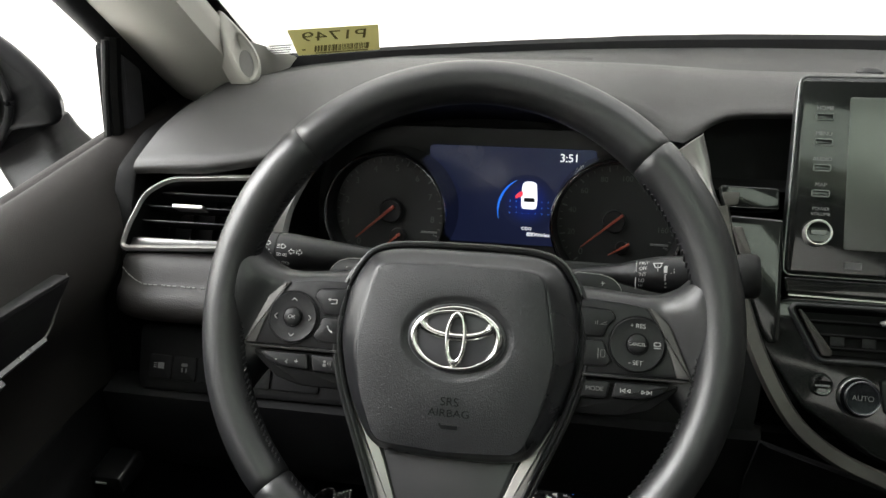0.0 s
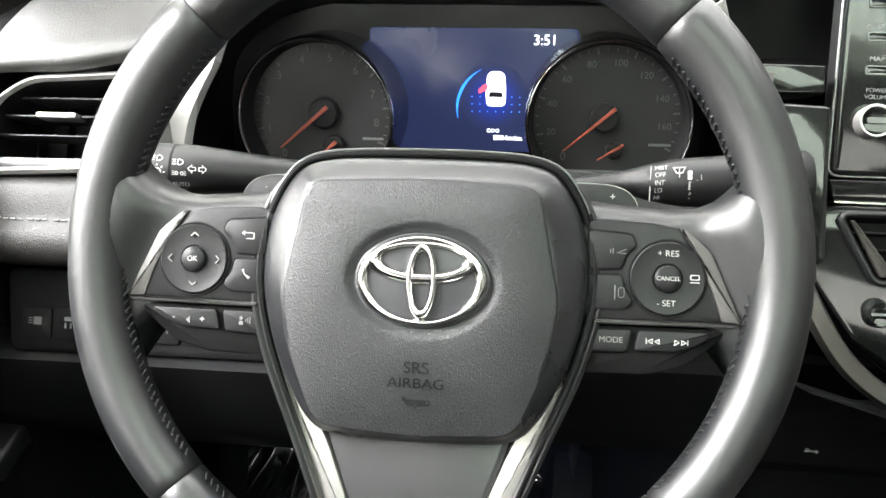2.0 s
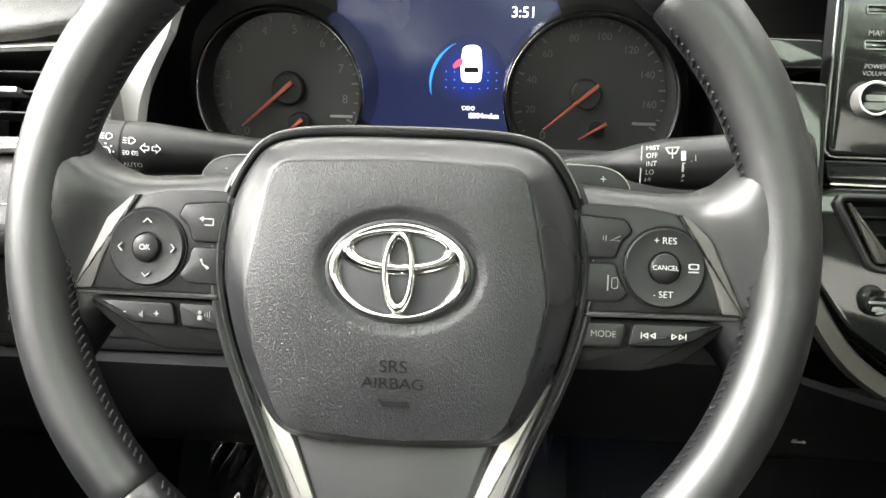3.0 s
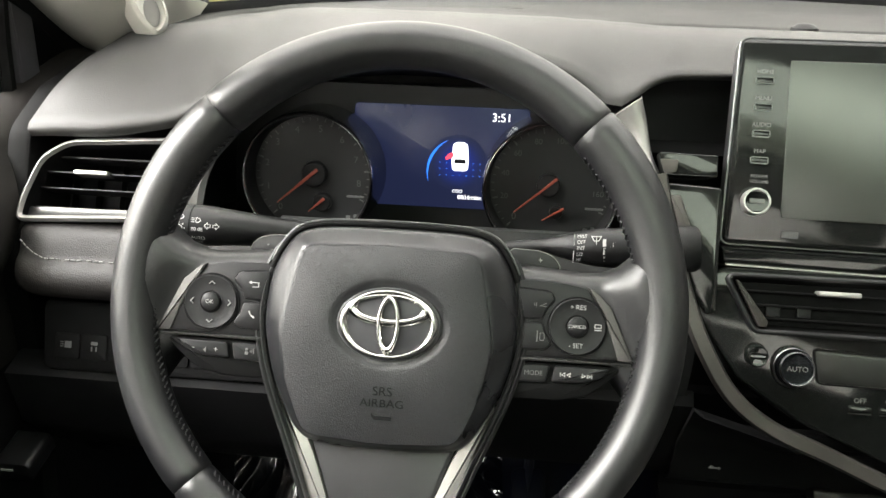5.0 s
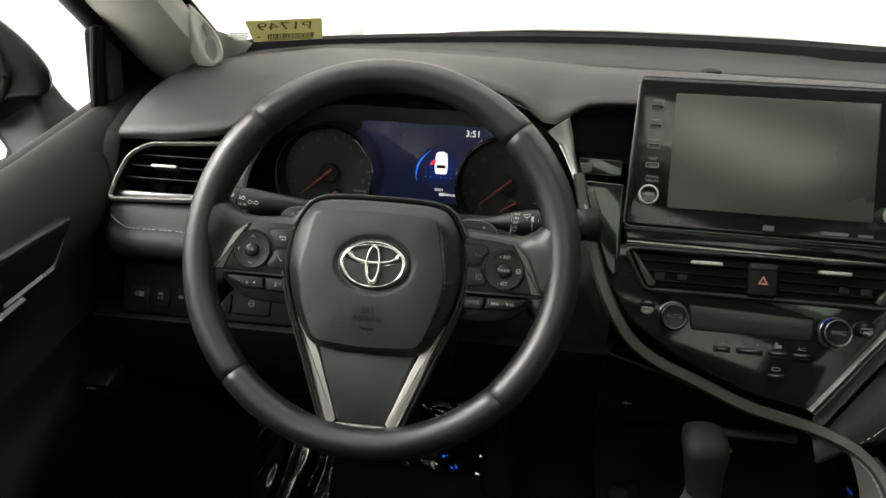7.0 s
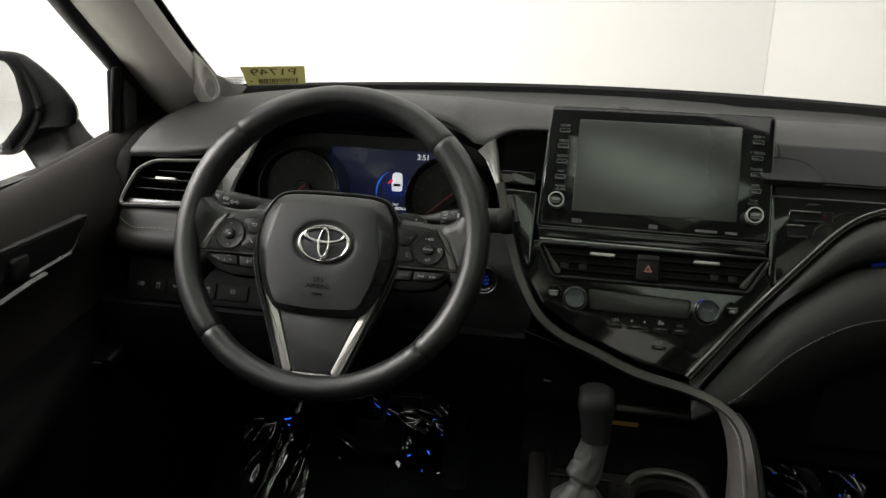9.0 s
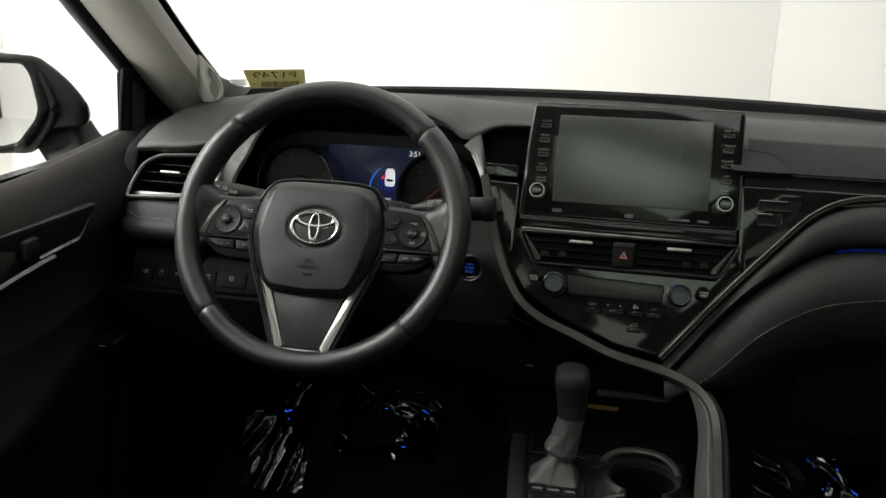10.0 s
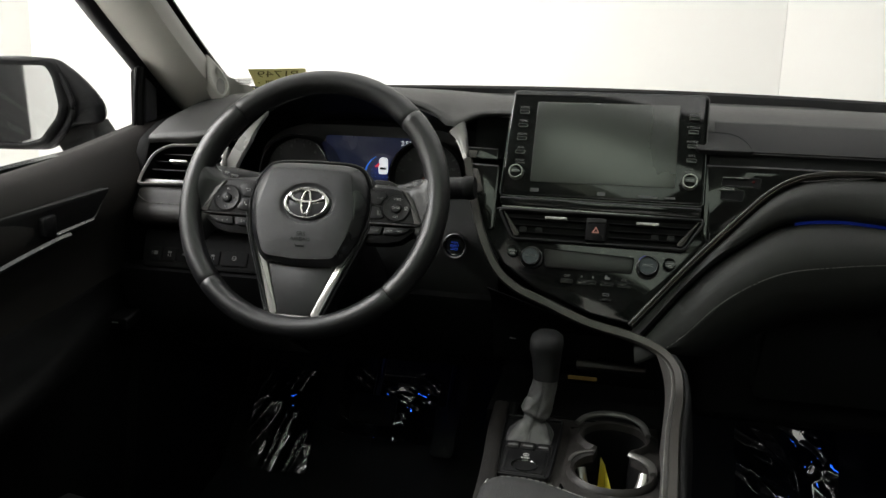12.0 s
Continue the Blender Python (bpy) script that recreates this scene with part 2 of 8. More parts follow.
roof_tint = clear("roof_tint", (0.52, 0.60, 0.51), 0.0, 0.6)
film_clear = clear("film_clear", (0.8, 0.81, 0.83), 0.03, 2.4, 0.20)

# ---- mesh helpers ----
WORLD_OF = {}


def thing(name, label, category, at=(0, 0, 0), group="", kind=""):
    ob = new(name)
    ob.location = at
    ob.empty_display_size = 0.02
    WORLD_OF[ob.name] = Matrix.Translation(at)
    return tagged(ob, label, category, group, kind)


def part(name, bm, mat, parent=None, label="", sharp=38.0):
    """Links a bmesh, given in world metres, as one mesh object under a thing or a part."""
    me = bpy.data.meshes.new(name)
    bm.normal_update()
    bm.to_mesh(me)
    bm.free()
    me.materials.append(mat)
    me.shade_smooth()
    me.set_sharp_from_angle(angle=radians(sharp))
    ob = new(name, me)
    WORLD_OF[ob.name] = Matrix.Identity(4)
    if parent is not None:
        ob.parent = parent
        ob.matrix_parent_inverse = WORLD_OF[parent.name].inverted()
    if label:
        tagged(ob, label)
    return ob


def place(x, y, z, tilt=0.0, yaw=0.0):
    """A panel's own axes: u to the right, v up along it, w out of it towards the seats; tilt: degrees it leans back."""
    return pose(x, y, z, 90 - tilt, 0, yaw)


def spline(pts, n=6, closed=False):
    """Smooth points through control points."""
    P = [Vector(p) for p in pts]
    out, c = [], len(P)
    spans = c if closed else c - 1
    for i in range(spans):
        if closed:
            a, b, d, e = P[i - 1], P[i], P[(i + 1) % c], P[(i + 2) % c]
        else:
            a, b, d, e = P[max(i - 1, 0)], P[i], P[i + 1], P[min(i + 2, c - 1)]
        for k in range(n):
            t = k / n
            out.append(0.5 * (2 * b + (d - a) * t + (2 * a - 5 * b + 4 * d - e) * t * t + (3 * b - a - 3 * d + e) * t ** 3))
    if not closed:
        out.append(P[-1])
    return out


def rrect(cx, cy, w, h, r, n=4):
    r = min(r, w / 2 - 1e-5, h / 2 - 1e-5)
    out = []
    for k, (sx, sy) in enumerate(((1, 1), (-1, 1), (-1, -1), (1, -1))):
        for i in range(n + 1):
            a = radians(90 * k + 90 * i / n)
            out.append((cx + sx * (w / 2 - r) + r * math.cos(a), cy + sy * (h / 2 - r) + r * math.sin(a)))
    return out


def oval(cx, cy, rx, ry, n=32):
    return [(cx + rx * math.cos(2 * math.pi * i / n), cy + ry * math.sin(2 * math.pi * i / n)) for i in range(n)]


def rounded(pts, r=0.003, n=3):
    """A polygon with its corners rounded."""
    out, c = [], len(pts)
    for i in range(c):
        p, a, b = Vector(pts[i]), Vector(pts[i - 1]), Vector(pts[(i + 1) % c])
        da, db = (a - p), (b - p)
        k = min(r, da.length * 0.45, db.length * 0.45)
        s, e = p + da.normalized() * k, p + db.normalized() * k
        for j in range(n + 1):
            t = j / n
            q = s * (1 - t) ** 2 + p * 2 * t * (1 - t) + e * t * t
            out.append((q.x, q.y))
    return out


def ccw(o):
    s = sum(o[i - 1][0] * o[i][1] - o[i][0] * o[i - 1][1] for i in range(len(o)))
    return list(o) if s > 0 else list(reversed(o))


def grown(o, d):
    """The outline o, counter-clockwise, moved outwards by d."""
    out, c = [], len(o)
    for i in range(c):
        p, a, b = Vector(o[i][:2]), Vector(o[i - 1][:2]), Vector(o[(i + 1) % c][:2])
        e, f = (p - a), (b - p)
        if e.length < 1e-9 or f.length < 1e-9:
            e = f = (b - a)
        n1, n2 = Vector((e.y, -e.x)).normalized(), Vector((f.y, -f.x)).normalized()
        n = n1 + n2
        n = n / max(n.length_squared / 2, 0.4) if n.length > 1e-6 else n1
        out.append((p.x + n.x * d, p.y + n.y * d))
    return out


def rings(bm, loops, m, cap_first=True, cap_last=True):
    """Joins loops of (u, v, w) of equal count into a skin."""
    rows = [[bm.verts.new(m @ Vector(p)) for p in lp] for lp in loops]
    c = len(rows[0])
    for a, b in zip(rows, rows[1:]):
        for i in range(c):
            j = (i + 1) % c
            bm.faces.new((a[i], a[j], b[j], b[i]))
    if cap_first:
        bm.faces.new(list(reversed(rows[0])))
    if cap_last:
        bm.faces.new(rows[-1])
    return rows


def prism(bm, outline, w0, w1, m, bevel=0.0):
    """A plate of that outline from w0 to w1, its front edge rounded."""
    o = ccw(outline)
    loops = [[(x, y, w0) for x, y in o]]
    if bevel > 0:
        loops.append([(x, y, w1 - bevel) for x, y in o])
        loops.append([(x, y, w1 - bevel * 0.3) for x, y in grown(o, -bevel * 0.3)])
        loops.append([(x, y, w1) for x, y in grown(o, -bevel)])
    else:
        loops.append([(x, y, w1) for x, y in o])
    rings(bm, loops, m)
    return bm


def plate(outline, w0, w1, m, bevel=0.0):
    return prism(bmesh.new(), outline, w0, w1, m, bevel)


def band_ring(bm, outer, inner, w0, w1, m, bevel=0.0):
    """A closed raised rim between two outlines of equal count."""
    o, n = ccw(outer), ccw(inner)
    b = bevel
    loops = [[(x, y, w0) for x, y in o], [(x, y, w1 - b) for x, y in o]]
    if b:
        loops.append([(x, y, w1) for x, y in grown(o, -b)])
        loops.append([(x, y, w1) for x, y in grown(n, b)])
    else:
        loops.append([(x, y, w1) for x, y in n])
    loops += [[(x, y, w1 - b) for x, y in n], [(x, y, w0) for x, y in n], [(x, y, w0) for x, y in o]]
    rings(bm, loops, m, False, False)
    return bm


def tube(bm, path, radius, seg=10, closed=False, squash=1.0, up=(0, 0, 1)):
    """A round bar along a path; radius: one number or one for each point."""
    P = [Vector(p) for p in path]
    c = len(P)
    rad = radius if isinstance(radius, (list, tuple)) else [radius] * c
    rows, up = [], Vector(up)
    for i in range(c):
        a, b = (P[i - 1], P[(i + 1) % c]) if closed else (P[max(i - 1, 0)], P[min(i + 1, c - 1)])
        t = (b - a).normalized()
        s = t.cross(up)
        s = s.normalized() if s.length > 1e-6 else t.orthogonal().normalized()
        n = s.cross(t)
        rows.append([bm.verts.new(P[i] + (s * math.cos(q) + n * squash * math.sin(q)) * rad[i])
                     for q in (2 * math.pi * k / seg for k in range(seg))])
    for i in range(c if closed else c - 1):
        a, b = rows[i], rows[(i + 1) % c]
        for k in range(seg):
            j = (k + 1) % seg
            bm.faces.new((a[k], b[k], b[j], a[j]))
    if not closed:
        bm.faces.new(rows[0])
        bm.faces.new(list(reversed(rows[-1])))
    return bm


def moulding(bm, path, profile, face=(0, -1, 0)):
    """A strip along a path, of a closed section (a across it, b out along face); face: one way or one for each point."""
    P = [Vector(p) for p in path]
    rows = []
    for i, p in enumerate(P):
        t = (P[min(i + 1, len(P) - 1)] - P[max(i - 1, 0)]).normalized()
        f = Vector(face[i] if isinstance(face, list) else face)
        s = t.cross(f).normalized()
        n = s.cross(t).normalized()
        rows.append([bm.verts.new(p + s * a + n * b) for a, b in profile])
    k = len(profile)
    for a, b in zip(rows, rows[1:]):
        for i in range(k):
            j = (i + 1) % k
            bm.faces.new((a[i], a[j], b[j], b[i]))
    bm.faces.new(list(reversed(rows[0])))
    bm.faces.new(rows[-1])
    bmesh.ops.recalc_face_normals(bm, faces=bm.faces)
    return bm


def loft(bm, rows, thick=None):
    """A sheet through rows of points; thick: a vector that gives it a back."""
    V = [[bm.verts.new(p) for p in r] for r in rows]
    for a, b in zip(V, V[1:]):
        for i in range(len(a) - 1):
            bm.faces.new((a[i], a[i + 1], b[i + 1], b[i]))
    if thick is not None:
        d = Vector(thick)
        B = [[bm.verts.new(v.co + d) for v in r] for r in V]
        for a, b in zip(B, B[1:]):
            for i in range(len(a) - 1):
                bm.faces.new((a[i], b[i], b[i + 1], a[i + 1]))
        edge = [r for r in V[0]] + [r[-1] for r in V[1:]] + list(reversed(V[-1][:-1])) + [r[0] for r in reversed(V[1:-1])]
        back = [r for r in B[0]] + [r[-1] for r in B[1:]] + list(reversed(B[-1][:-1])) + [r[0] for r in reversed(B[1:-1])]
        for i in range(len(edge)):
            j = (i + 1) % len(edge)
            bm.faces.new((edge[i], back[i], back[j], edge[j]))
        bmesh.ops.recalc_face_normals(bm, faces=bm.faces)
    return bm


def box(bm, x0, x1, y0, y1, z0, z1, bevel=0.0):
    r = bmesh.ops.create_cube(bm, size=1, matrix=Matrix.Translation(((x0 + x1) / 2, (y0 + y1) / 2, (z0 + z1) / 2))
                              @ Matrix.Diagonal((x1 - x0, y1 - y0, z1 - z0, 1)))
    if bevel:
        es = list({e for v in r["verts"] for e in v.link_edges})
        bmesh.ops.bevel(bm, geom=es, offset=bevel, segments=3, affect="EDGES", profile=0.5)
    return bm


def text(name, words, size, m, mat, parent, label="", align="CENTER", flip=False, wide=1.0, depth=0.0):
    """Lettering of Blender's own font, as a mesh that lies on a panel."""
    data = bpy.data.curves.new(name, "FONT")
    data.body, data.size, data.align_x, data.align_y, data.extrude = words, size, align, "CENTER", depth
    tmp = bpy.data.objects.new(name, data)
    me = bpy.data.meshes.new_from_object(tmp)
    bpy.data.objects.remove(tmp)
    me.transform(m @ Matrix.Diagonal((-wide if flip else wide, 1, 1, 1)))
    me.materials.append(mat)
    ob = new(name, me)
    WORLD_OF[ob.name] = Matrix.Identity(4)
    ob.parent = parent
    ob.matrix_parent_inverse = WORLD_OF[parent.name].inverted()
    return tagged(ob, label) if label else ob


def shift(m, u, v, w=0.0, turn=0.0):
    return m @ pose(u, v, w, 0, 0, turn)


def stitches(path, length, gap, radius, mat, parent, name="stitching"):
    """A row of short thread loops along a path, in one mesh."""
    P = [Vector(p) for p in path]
    bm, carry = bmesh.new(), 0.0
    for a, b in zip(P, P[1:]):
        d = (b - a)
        L = d.length
        if L < 1e-7:
            continue
        d = d / L
        s = carry
        while s + length < L:
            c = a + d * (s + length / 2)
            side = d.orthogonal().normalized() * radius
            other = d.cross(side).normalized() * radius
            ends = [c - d * length / 2, c + d * length / 2]
            v = [[bm.verts.new(e + q) for q in (side, other, -side, -other)] for e in ends]
            for k in range(4):
                bm.faces.new((v[0][k], v[0][(k + 1) % 4], v[1][(k + 1) % 4], v[1][k]))
            bm.faces.new(v[0])
            bm.faces.new(v[1])
            s += length + gap
        carry = max(0.0, s - L)
    return tagged(part(name, bm, mat, parent), kind="stuff")


MID = 0.37  # the car's middle line

# ---- the booth ----
bm = box(bmesh.new(), -3.22, 4.02, -5.02, 3.8, -0.12, 0.0)
tagged(part("floor", bm, booth_floor), "smooth pale grey booth floor", "floor", kind="structure")
for i, (x0, x1) in enumerate(((-3.1, -1.9535), (-1.952, 1.1135), (1.115, 3.9))):
    bm = box(bmesh.new(), x0, x1, 3.5, 3.62, 0.0, 3.2, 0.001)
    tagged(part("wall_north_panel", bm, booth_paint), "plain white booth wall panel", "wall", kind="structure")
# the east wall stays out of view, greyed to weaken light from that side
for nm, b, mt in (("wall_west", (-3.22, -3.1, -2.4, 3.62), booth_paint), ("wall_west_opening", (-3.22, -3.1, -4.9, -2.4), booth_dark),
                  ("wall_east", (3.9, 4.02, -4.9, 3.62), light_cut_grey), ("wall_south", (-3.22, 4.02, -5.02, -4.9), booth_paint)):
    tagged(part(nm, box(bmesh.new(), *b, 0.0, 3.2), mt), "dark open side of the booth" if mt is booth_dark else "plain painted booth wall", "wall", kind="structure")
tagged(part("ceiling", box(bmesh.new(), -3.22, 4.02, -5.02, 3.62, 3.2, 3.3), booth_paint), "plain white booth ceiling", "ceiling", kind="structure")

# ---- the car's shell ----
# bonnet, seen over the dash
rows = []
for j in range(9):
    s = j / 8
    y = 0.70 + s * 1.09
    rows.append([(MID + (i / 12 - 0.5) * 2 * (0.80 - 0.06 * s), y - 0.22 * abs(i / 12 - 0.5) ** 2 * 2,
                  0.995 - 0.05 * s * s - 0.085 * s - 0.09 * abs(i / 6 - 1) ** 3) for i in range(13)])
bonnet = part("bonnet", loft(bmesh.new(), rows, (0, 0, -0.03)), bonnet_paint)
tagged(bonnet, "dark glossy painted car bonnet beyond the windscreen", "bonnet", kind="structure")
for sx, nm in ((-1, "front_wing"), (1, "front_wing")):
    bm = bmesh.new()
    x = MID + sx * 0.815
    box(bm, min(x, x + sx * 0.09), max(x, x + sx * 0.09), 0.47, 1.85, 0.25, 0.86, 0.03)
    tagged(part(nm, bm, car_paint), "dark glossy painted front wing", "wing", kind="structure")
tagged(part("car_nose", box(bmesh.new(), MID - 0.80, MID + 0.80, 1.80, 1.95, 0.25, 0.72, 0.04), car_paint),
       "dark glossy painted nose of the car", "car nose", kind="structure")
# floor pan, toe board, firewall, tunnel
tagged(part("cabin_floor", box(bmesh.new(), MID - 0.76, MID + 0.76, -2.3, 0.62, 0.16, 0.20), carpet_black),
       "black carpeted cabin floor", "floor", kind="structure")
bm = bmesh.new()
loft(bm, [[(x, y, z) for y, z in ((0.30, 0.205), (0.42, 0.23), (0.56, 0.38), (0.64, 0.60), (0.66, 0.93))]
          for x in (MID - 0.76, MID - 0.2, MID + 0.2, MID + 0.76)], (0, 0.03, -0.03))
tagged(part("toe_board", bm, carpet_black), "black carpeted toe board below the dash", "toe board", kind="structure")
# windscreen
top_y, top_z = -0.06, 1.365
rows = []
for j in range(9):
    s = j / 8
    rows.append([(MID + k * (0.66 - 0.05 * s), 0.615 - 0.20 * k * k * (1 - 0.55 * s) + (top_y - 0.615) * s,
                  0.978 + (top_z - 0.978) * s + 0.045 * math.sin(math.pi * s) * 0.6 - 0.012 * k * k) for k in [i / 8 - 1 for i in range(17)]])
glass = part("window_1", loft(bmesh.new(), rows), window_glass)
glass.visible_shadow = False
tagged(glass, "clear raked front windscreen", "windscreen", kind="structure")
# cowl strip under the glass, dark
rows = []
for k in [i / 12 - 1 for i in range(25)]:
    yb = 0.615 - 0.20 * k * k
    x = MID + k * 0.66
    rows.append([(x, yb - 0.012, 0.970), (x, yb - 0.006, 0.996 - 0.012 * k * k), (x, yb + 0.004, 1.001 - 0.014 * k * k), (x, yb + 0.03, 0.992 - 0.014 * k * k), (x, yb + 0.10, 0.945)])
tagged(part("windscreen_seal", loft(bmesh.new(), rows, (0, 0, -0.006)), rubber), "black rubber seal along the foot of the windscreen", "seal", kind="structure")
# roof and headliner
ROOF_Y = (-0.05, -0.16, -0.29, -0.42, -0.56, -0.70, -0.84, -1.1, -1.4, -1.7, -1.94)
ROOF_K = (-1.0, -0.85, -0.7, -0.58, -0.35, 0.0, 0.35, 0.58, 0.7, 0.85, 1.0)


def roof_z(k, y):
    s = (-0.05 - y) / 1.89
    return 1.366 + 0.045 * math.sin(math.pi * min(1, s * 1.1 + 0.12)) - 0.035 * k * k - 0.05 * s * s


def roof_sheet(half, lift, inside):
    """The roof as a sheet with the sunroof's opening, or the pane in that opening."""
    bm = bmesh.new()
    V = [[bm.verts.new((MID + k * half, y, roof_z(k, y) + lift)) for k in ROOF_K] for y in ROOF_Y]
    for r in range(len(ROOF_Y) - 1):
        for c in range(len(ROOF_K) - 1):
            hole = 2 <= r <= 6 and 3 <= c <= 6
            if hole == inside:
                bm.faces.new((V[r][c], V[r][c + 1], V[r + 1][c + 1], V[r + 1][c]))
    bmesh.ops.delete(bm, geom=[v for v in bm.verts if not v.link_faces], context="VERTS")
    if not inside:
        bmesh.ops.solidify(bm, geom=bm.faces[:], thickness=0.01)
    return bm


tagged(part("ceiling", roof_sheet(0.645, 0.0, False), headliner_cloth), "light grey fabric headliner", "headliner", kind="structure")
tagged(part("roof", roof_sheet(0.69, 0.05, False), car_paint), "dark glossy painted car roof", "roof", kind="structure")
tagged(part("window_3", roof_sheet(0.69, 0.045, True), roof_tint), "tinted glass roof panel", "roof window", kind="structure")


def side_x(z, sx):
    """Half width of the cabin's glass line at a height."""
    return MID + sx * (0.785 - max(0, z - 0.90) * 0.20)


for sx in (-1, 1):
    # front pillar with its cloth-grained cover and the black outer edge
    inner = spline([(MID + sx * 0.668, 0.425, 0.93), (MID + sx * 0.671, 0.375, 0.975), (MID + sx * 0.674, 0.27, 1.045), (MID + sx * 0.670, 0.15, 1.125),
                    (MID + sx * 0.658, 0.02, 1.22), (MID + sx * 0.625, -0.09, 1.335)], 5)
    outer = spline([(MID + sx * 0.762, 0.40, 0.93), (MID + sx * 0.766, 0.345, 0.965), (MID + sx * 0.768, 0.25, 1.036), (MID + sx * 0.762, 0.125, 1.118),
                    (MID + sx * 0.745, -0.02, 1.215), (MID + sx * 0.71, -0.16, 1.33)], 5)
    bm = bmesh.new()
    rows = []
    for a, b in zip(inner, outer):
        mid_p = (a + b) / 2 + Vector((-sx * 0.028, -0.022, -0.006))
        q1, q2 = a * 0.75 + b * 0.25 + Vector((-sx * 0.024, -0.018, -0.004)), a * 0.25 + b * 0.75 + Vector((-sx * 0.020, -0.018, -0.006))
        rows.append([a + Vector((0, 0.012, 0.008)), a, q1, mid_p, q2, b, b + Vector((sx * 0.01, 0.02, 0.004))])
    loft(bm, rows, (sx * 0.006, 0.008, 0.004))
    pillar = part("pillar_trim", bm, pillar_grey)
    tagged(pillar, "light grey grained plastic front pillar cover", "pillar", kind="structure")
    bm = bmesh.new()
    tube(bm, [p + Vector((sx * 0.010, 0.002, 0.003)) for p in outer], 0.0165, 12)
    tagged(part("door_seal", bm, hard_black), "black rubber door seal along the front pillar", "seal", kind="structure")
    bm = bmesh.new()
    loft(bm, [[p + Vector((sx * 0.018, 0.022, 0.008)), (p + q) / 2 + Vector((sx * 0.022, 0.04, 0.012)), q + Vector((sx * 0.0, 0.03, 0.014))]
              for p, q in zip(outer, inner)], (sx * 0.003, 0.004, 0.004))
    tagged(part("pillar_skin", bm, car_paint), "dark glossy painted front pillar", "pillar", kind="structure")
    # the cover's foot, running out along the glass
    foot_in = spline([(MID + sx * 0.690, 0.400, 0.935), (MID + sx * 0.686, 0.372, 0.965), (MID + sx * 0.682, 0.318, 1.004)], 5)
    foot_mid = spline([(MID + sx * 0.664, 0.395, 0.945), (MID + sx * 0.664, 0.376, 0.972), (MID + sx * 0.672, 0.325, 1.006)], 5)
    foot_out = spline([(MID + sx * 0.625, 0.436, 0.962), (MID + sx * 0.634, 0.428, 0.981), (MID + sx * 0.664, 0.345, 1.010)], 5)
    bm = bmesh.new()
    loft(bm, [[a, (a + 2 * b) / 3 + Vector((0, -0.004, 0)), b, (b + c) / 2 + Vector((-sx * 0.002, 0.003, -0.002)), c] for a, b, c in zip(foot_in, foot_mid, foot_out)], (0, 0.006, -0.004))
    tagged(part("pillar_foot", bm, pillar_grey, None, "", 80), "light grey foot of the pillar cover by the glass", "pillar", kind="structure")
    # tweeter pod on the pillar
    pod = thing("pillar_speaker", "light grey round speaker pod on the front pillar cover", "speaker", (MID + sx * 0.655, 0.325, 0.985), "pillar speakers")
    m = place(MID + sx * 0.655, 0.318, 0.993, 28, -sx * 35) @ pose(0, 0, 0.010)
    drop = [(-0.0195, 0.048), (-0.0200, 0.018), (-0.013, -0.013), (0.0015, -0.033), (0.0145, -0.0190), (0.0125, 0.005), (-0.006, 0.036)]
    drop = ccw([(-sx * p.x, p.y) for p in spline([(x, y, 0) for x, y in drop], 6, True)])
    bowl = [(-0.0050, 0.022), (-0.0105, 0.006), (-0.0085, -0.014), (0.0015, -0.0280), (0.0110, -0.0170), (0.0095, 0.002), (0.0020, 0.017)]
    bowl = ccw([(-sx * p.x, p.y) for p in spline([(x, y, 0) for x, y in bowl], 6, True)])
    if sx > 0:
        drop, bowl = [drop[(2 - k) % len(drop)] for k in range(len(drop))], [bowl[(2 - k) % len(bowl)] for k in range(len(bowl))]
        drop, bowl = ccw(drop), ccw(bowl)
    bm = bmesh.new()
    rings(bm, [[(x, y, -0.03) for x, y in grown(drop, 0.002)], [(x, y, -0.002) for x, y in drop], [(x, y, 0.0028) for x, y in grown(drop, -0.0012)], [(x, y, 0.0048) for x, y in grown(drop, -0.0035)],
               [(x, y, 0.0040) for x, y in grown(bowl, 0.0012)], [(x, y, 0.0020) for x, y in bowl], [(x, y, -0.0025) for x, y in grown(bowl, -0.0022)]], m, False, True)
    part("housing", bm, pillar_grey, pod, "", 80)
    bm = bmesh.new()
    rings(bm, [[(-sx * 0.0012 + x, y, w) for x, y in oval(0, -0.009, rx, ry, 28)] for rx, ry, w in ((0.0072, 0.0150, -0.004), (0.0070, 0.0145, -0.0012), (0.0052, 0.011, -0.0006), (0.002, 0.004, -0.0004))], m, False, True)
    part("grille", bm, speaker_mesh, pod, "fine grey speaker mesh")

    # door: padded top, panel, pull, glass, outer skin
    door = thing("door_1" if sx < 0 else "door_2", "closed front door with a dark padded panel and a chrome pull", "door", (MID + sx * 0.74, -0.2, 0.25), kind="structure")
    belt = lambda y: float(np.interp(y, [-1.1, -0.6, -0.3, -0.013, 0.166, 0.305, 0.45], [0.829, 0.832, 0.846, 0.870, 0.897, 0.922, 0.941]))
    rows = []
    for j in range(15):
        s = j / 14
        y = 0.43 - s * 1.43
        zb = belt(y)
        xg = 0.778
        prof = [(xg, zb + 0.002), (xg - 0.004, zb + 0.010), (xg - 0.014, zb + 0.011), (xg - 0.034, zb + 0.001), (xg - 0.054, zb - 0.022), (xg - 0.064, zb - 0.052), (xg - 0.060, zb - 0.080), (xg - 0.045, zb - 0.11),
                (xg - 0.034, zb - 0.14), (xg - 0.030, zb - 0.17), (xg - 0.032, zb - 0.21)]
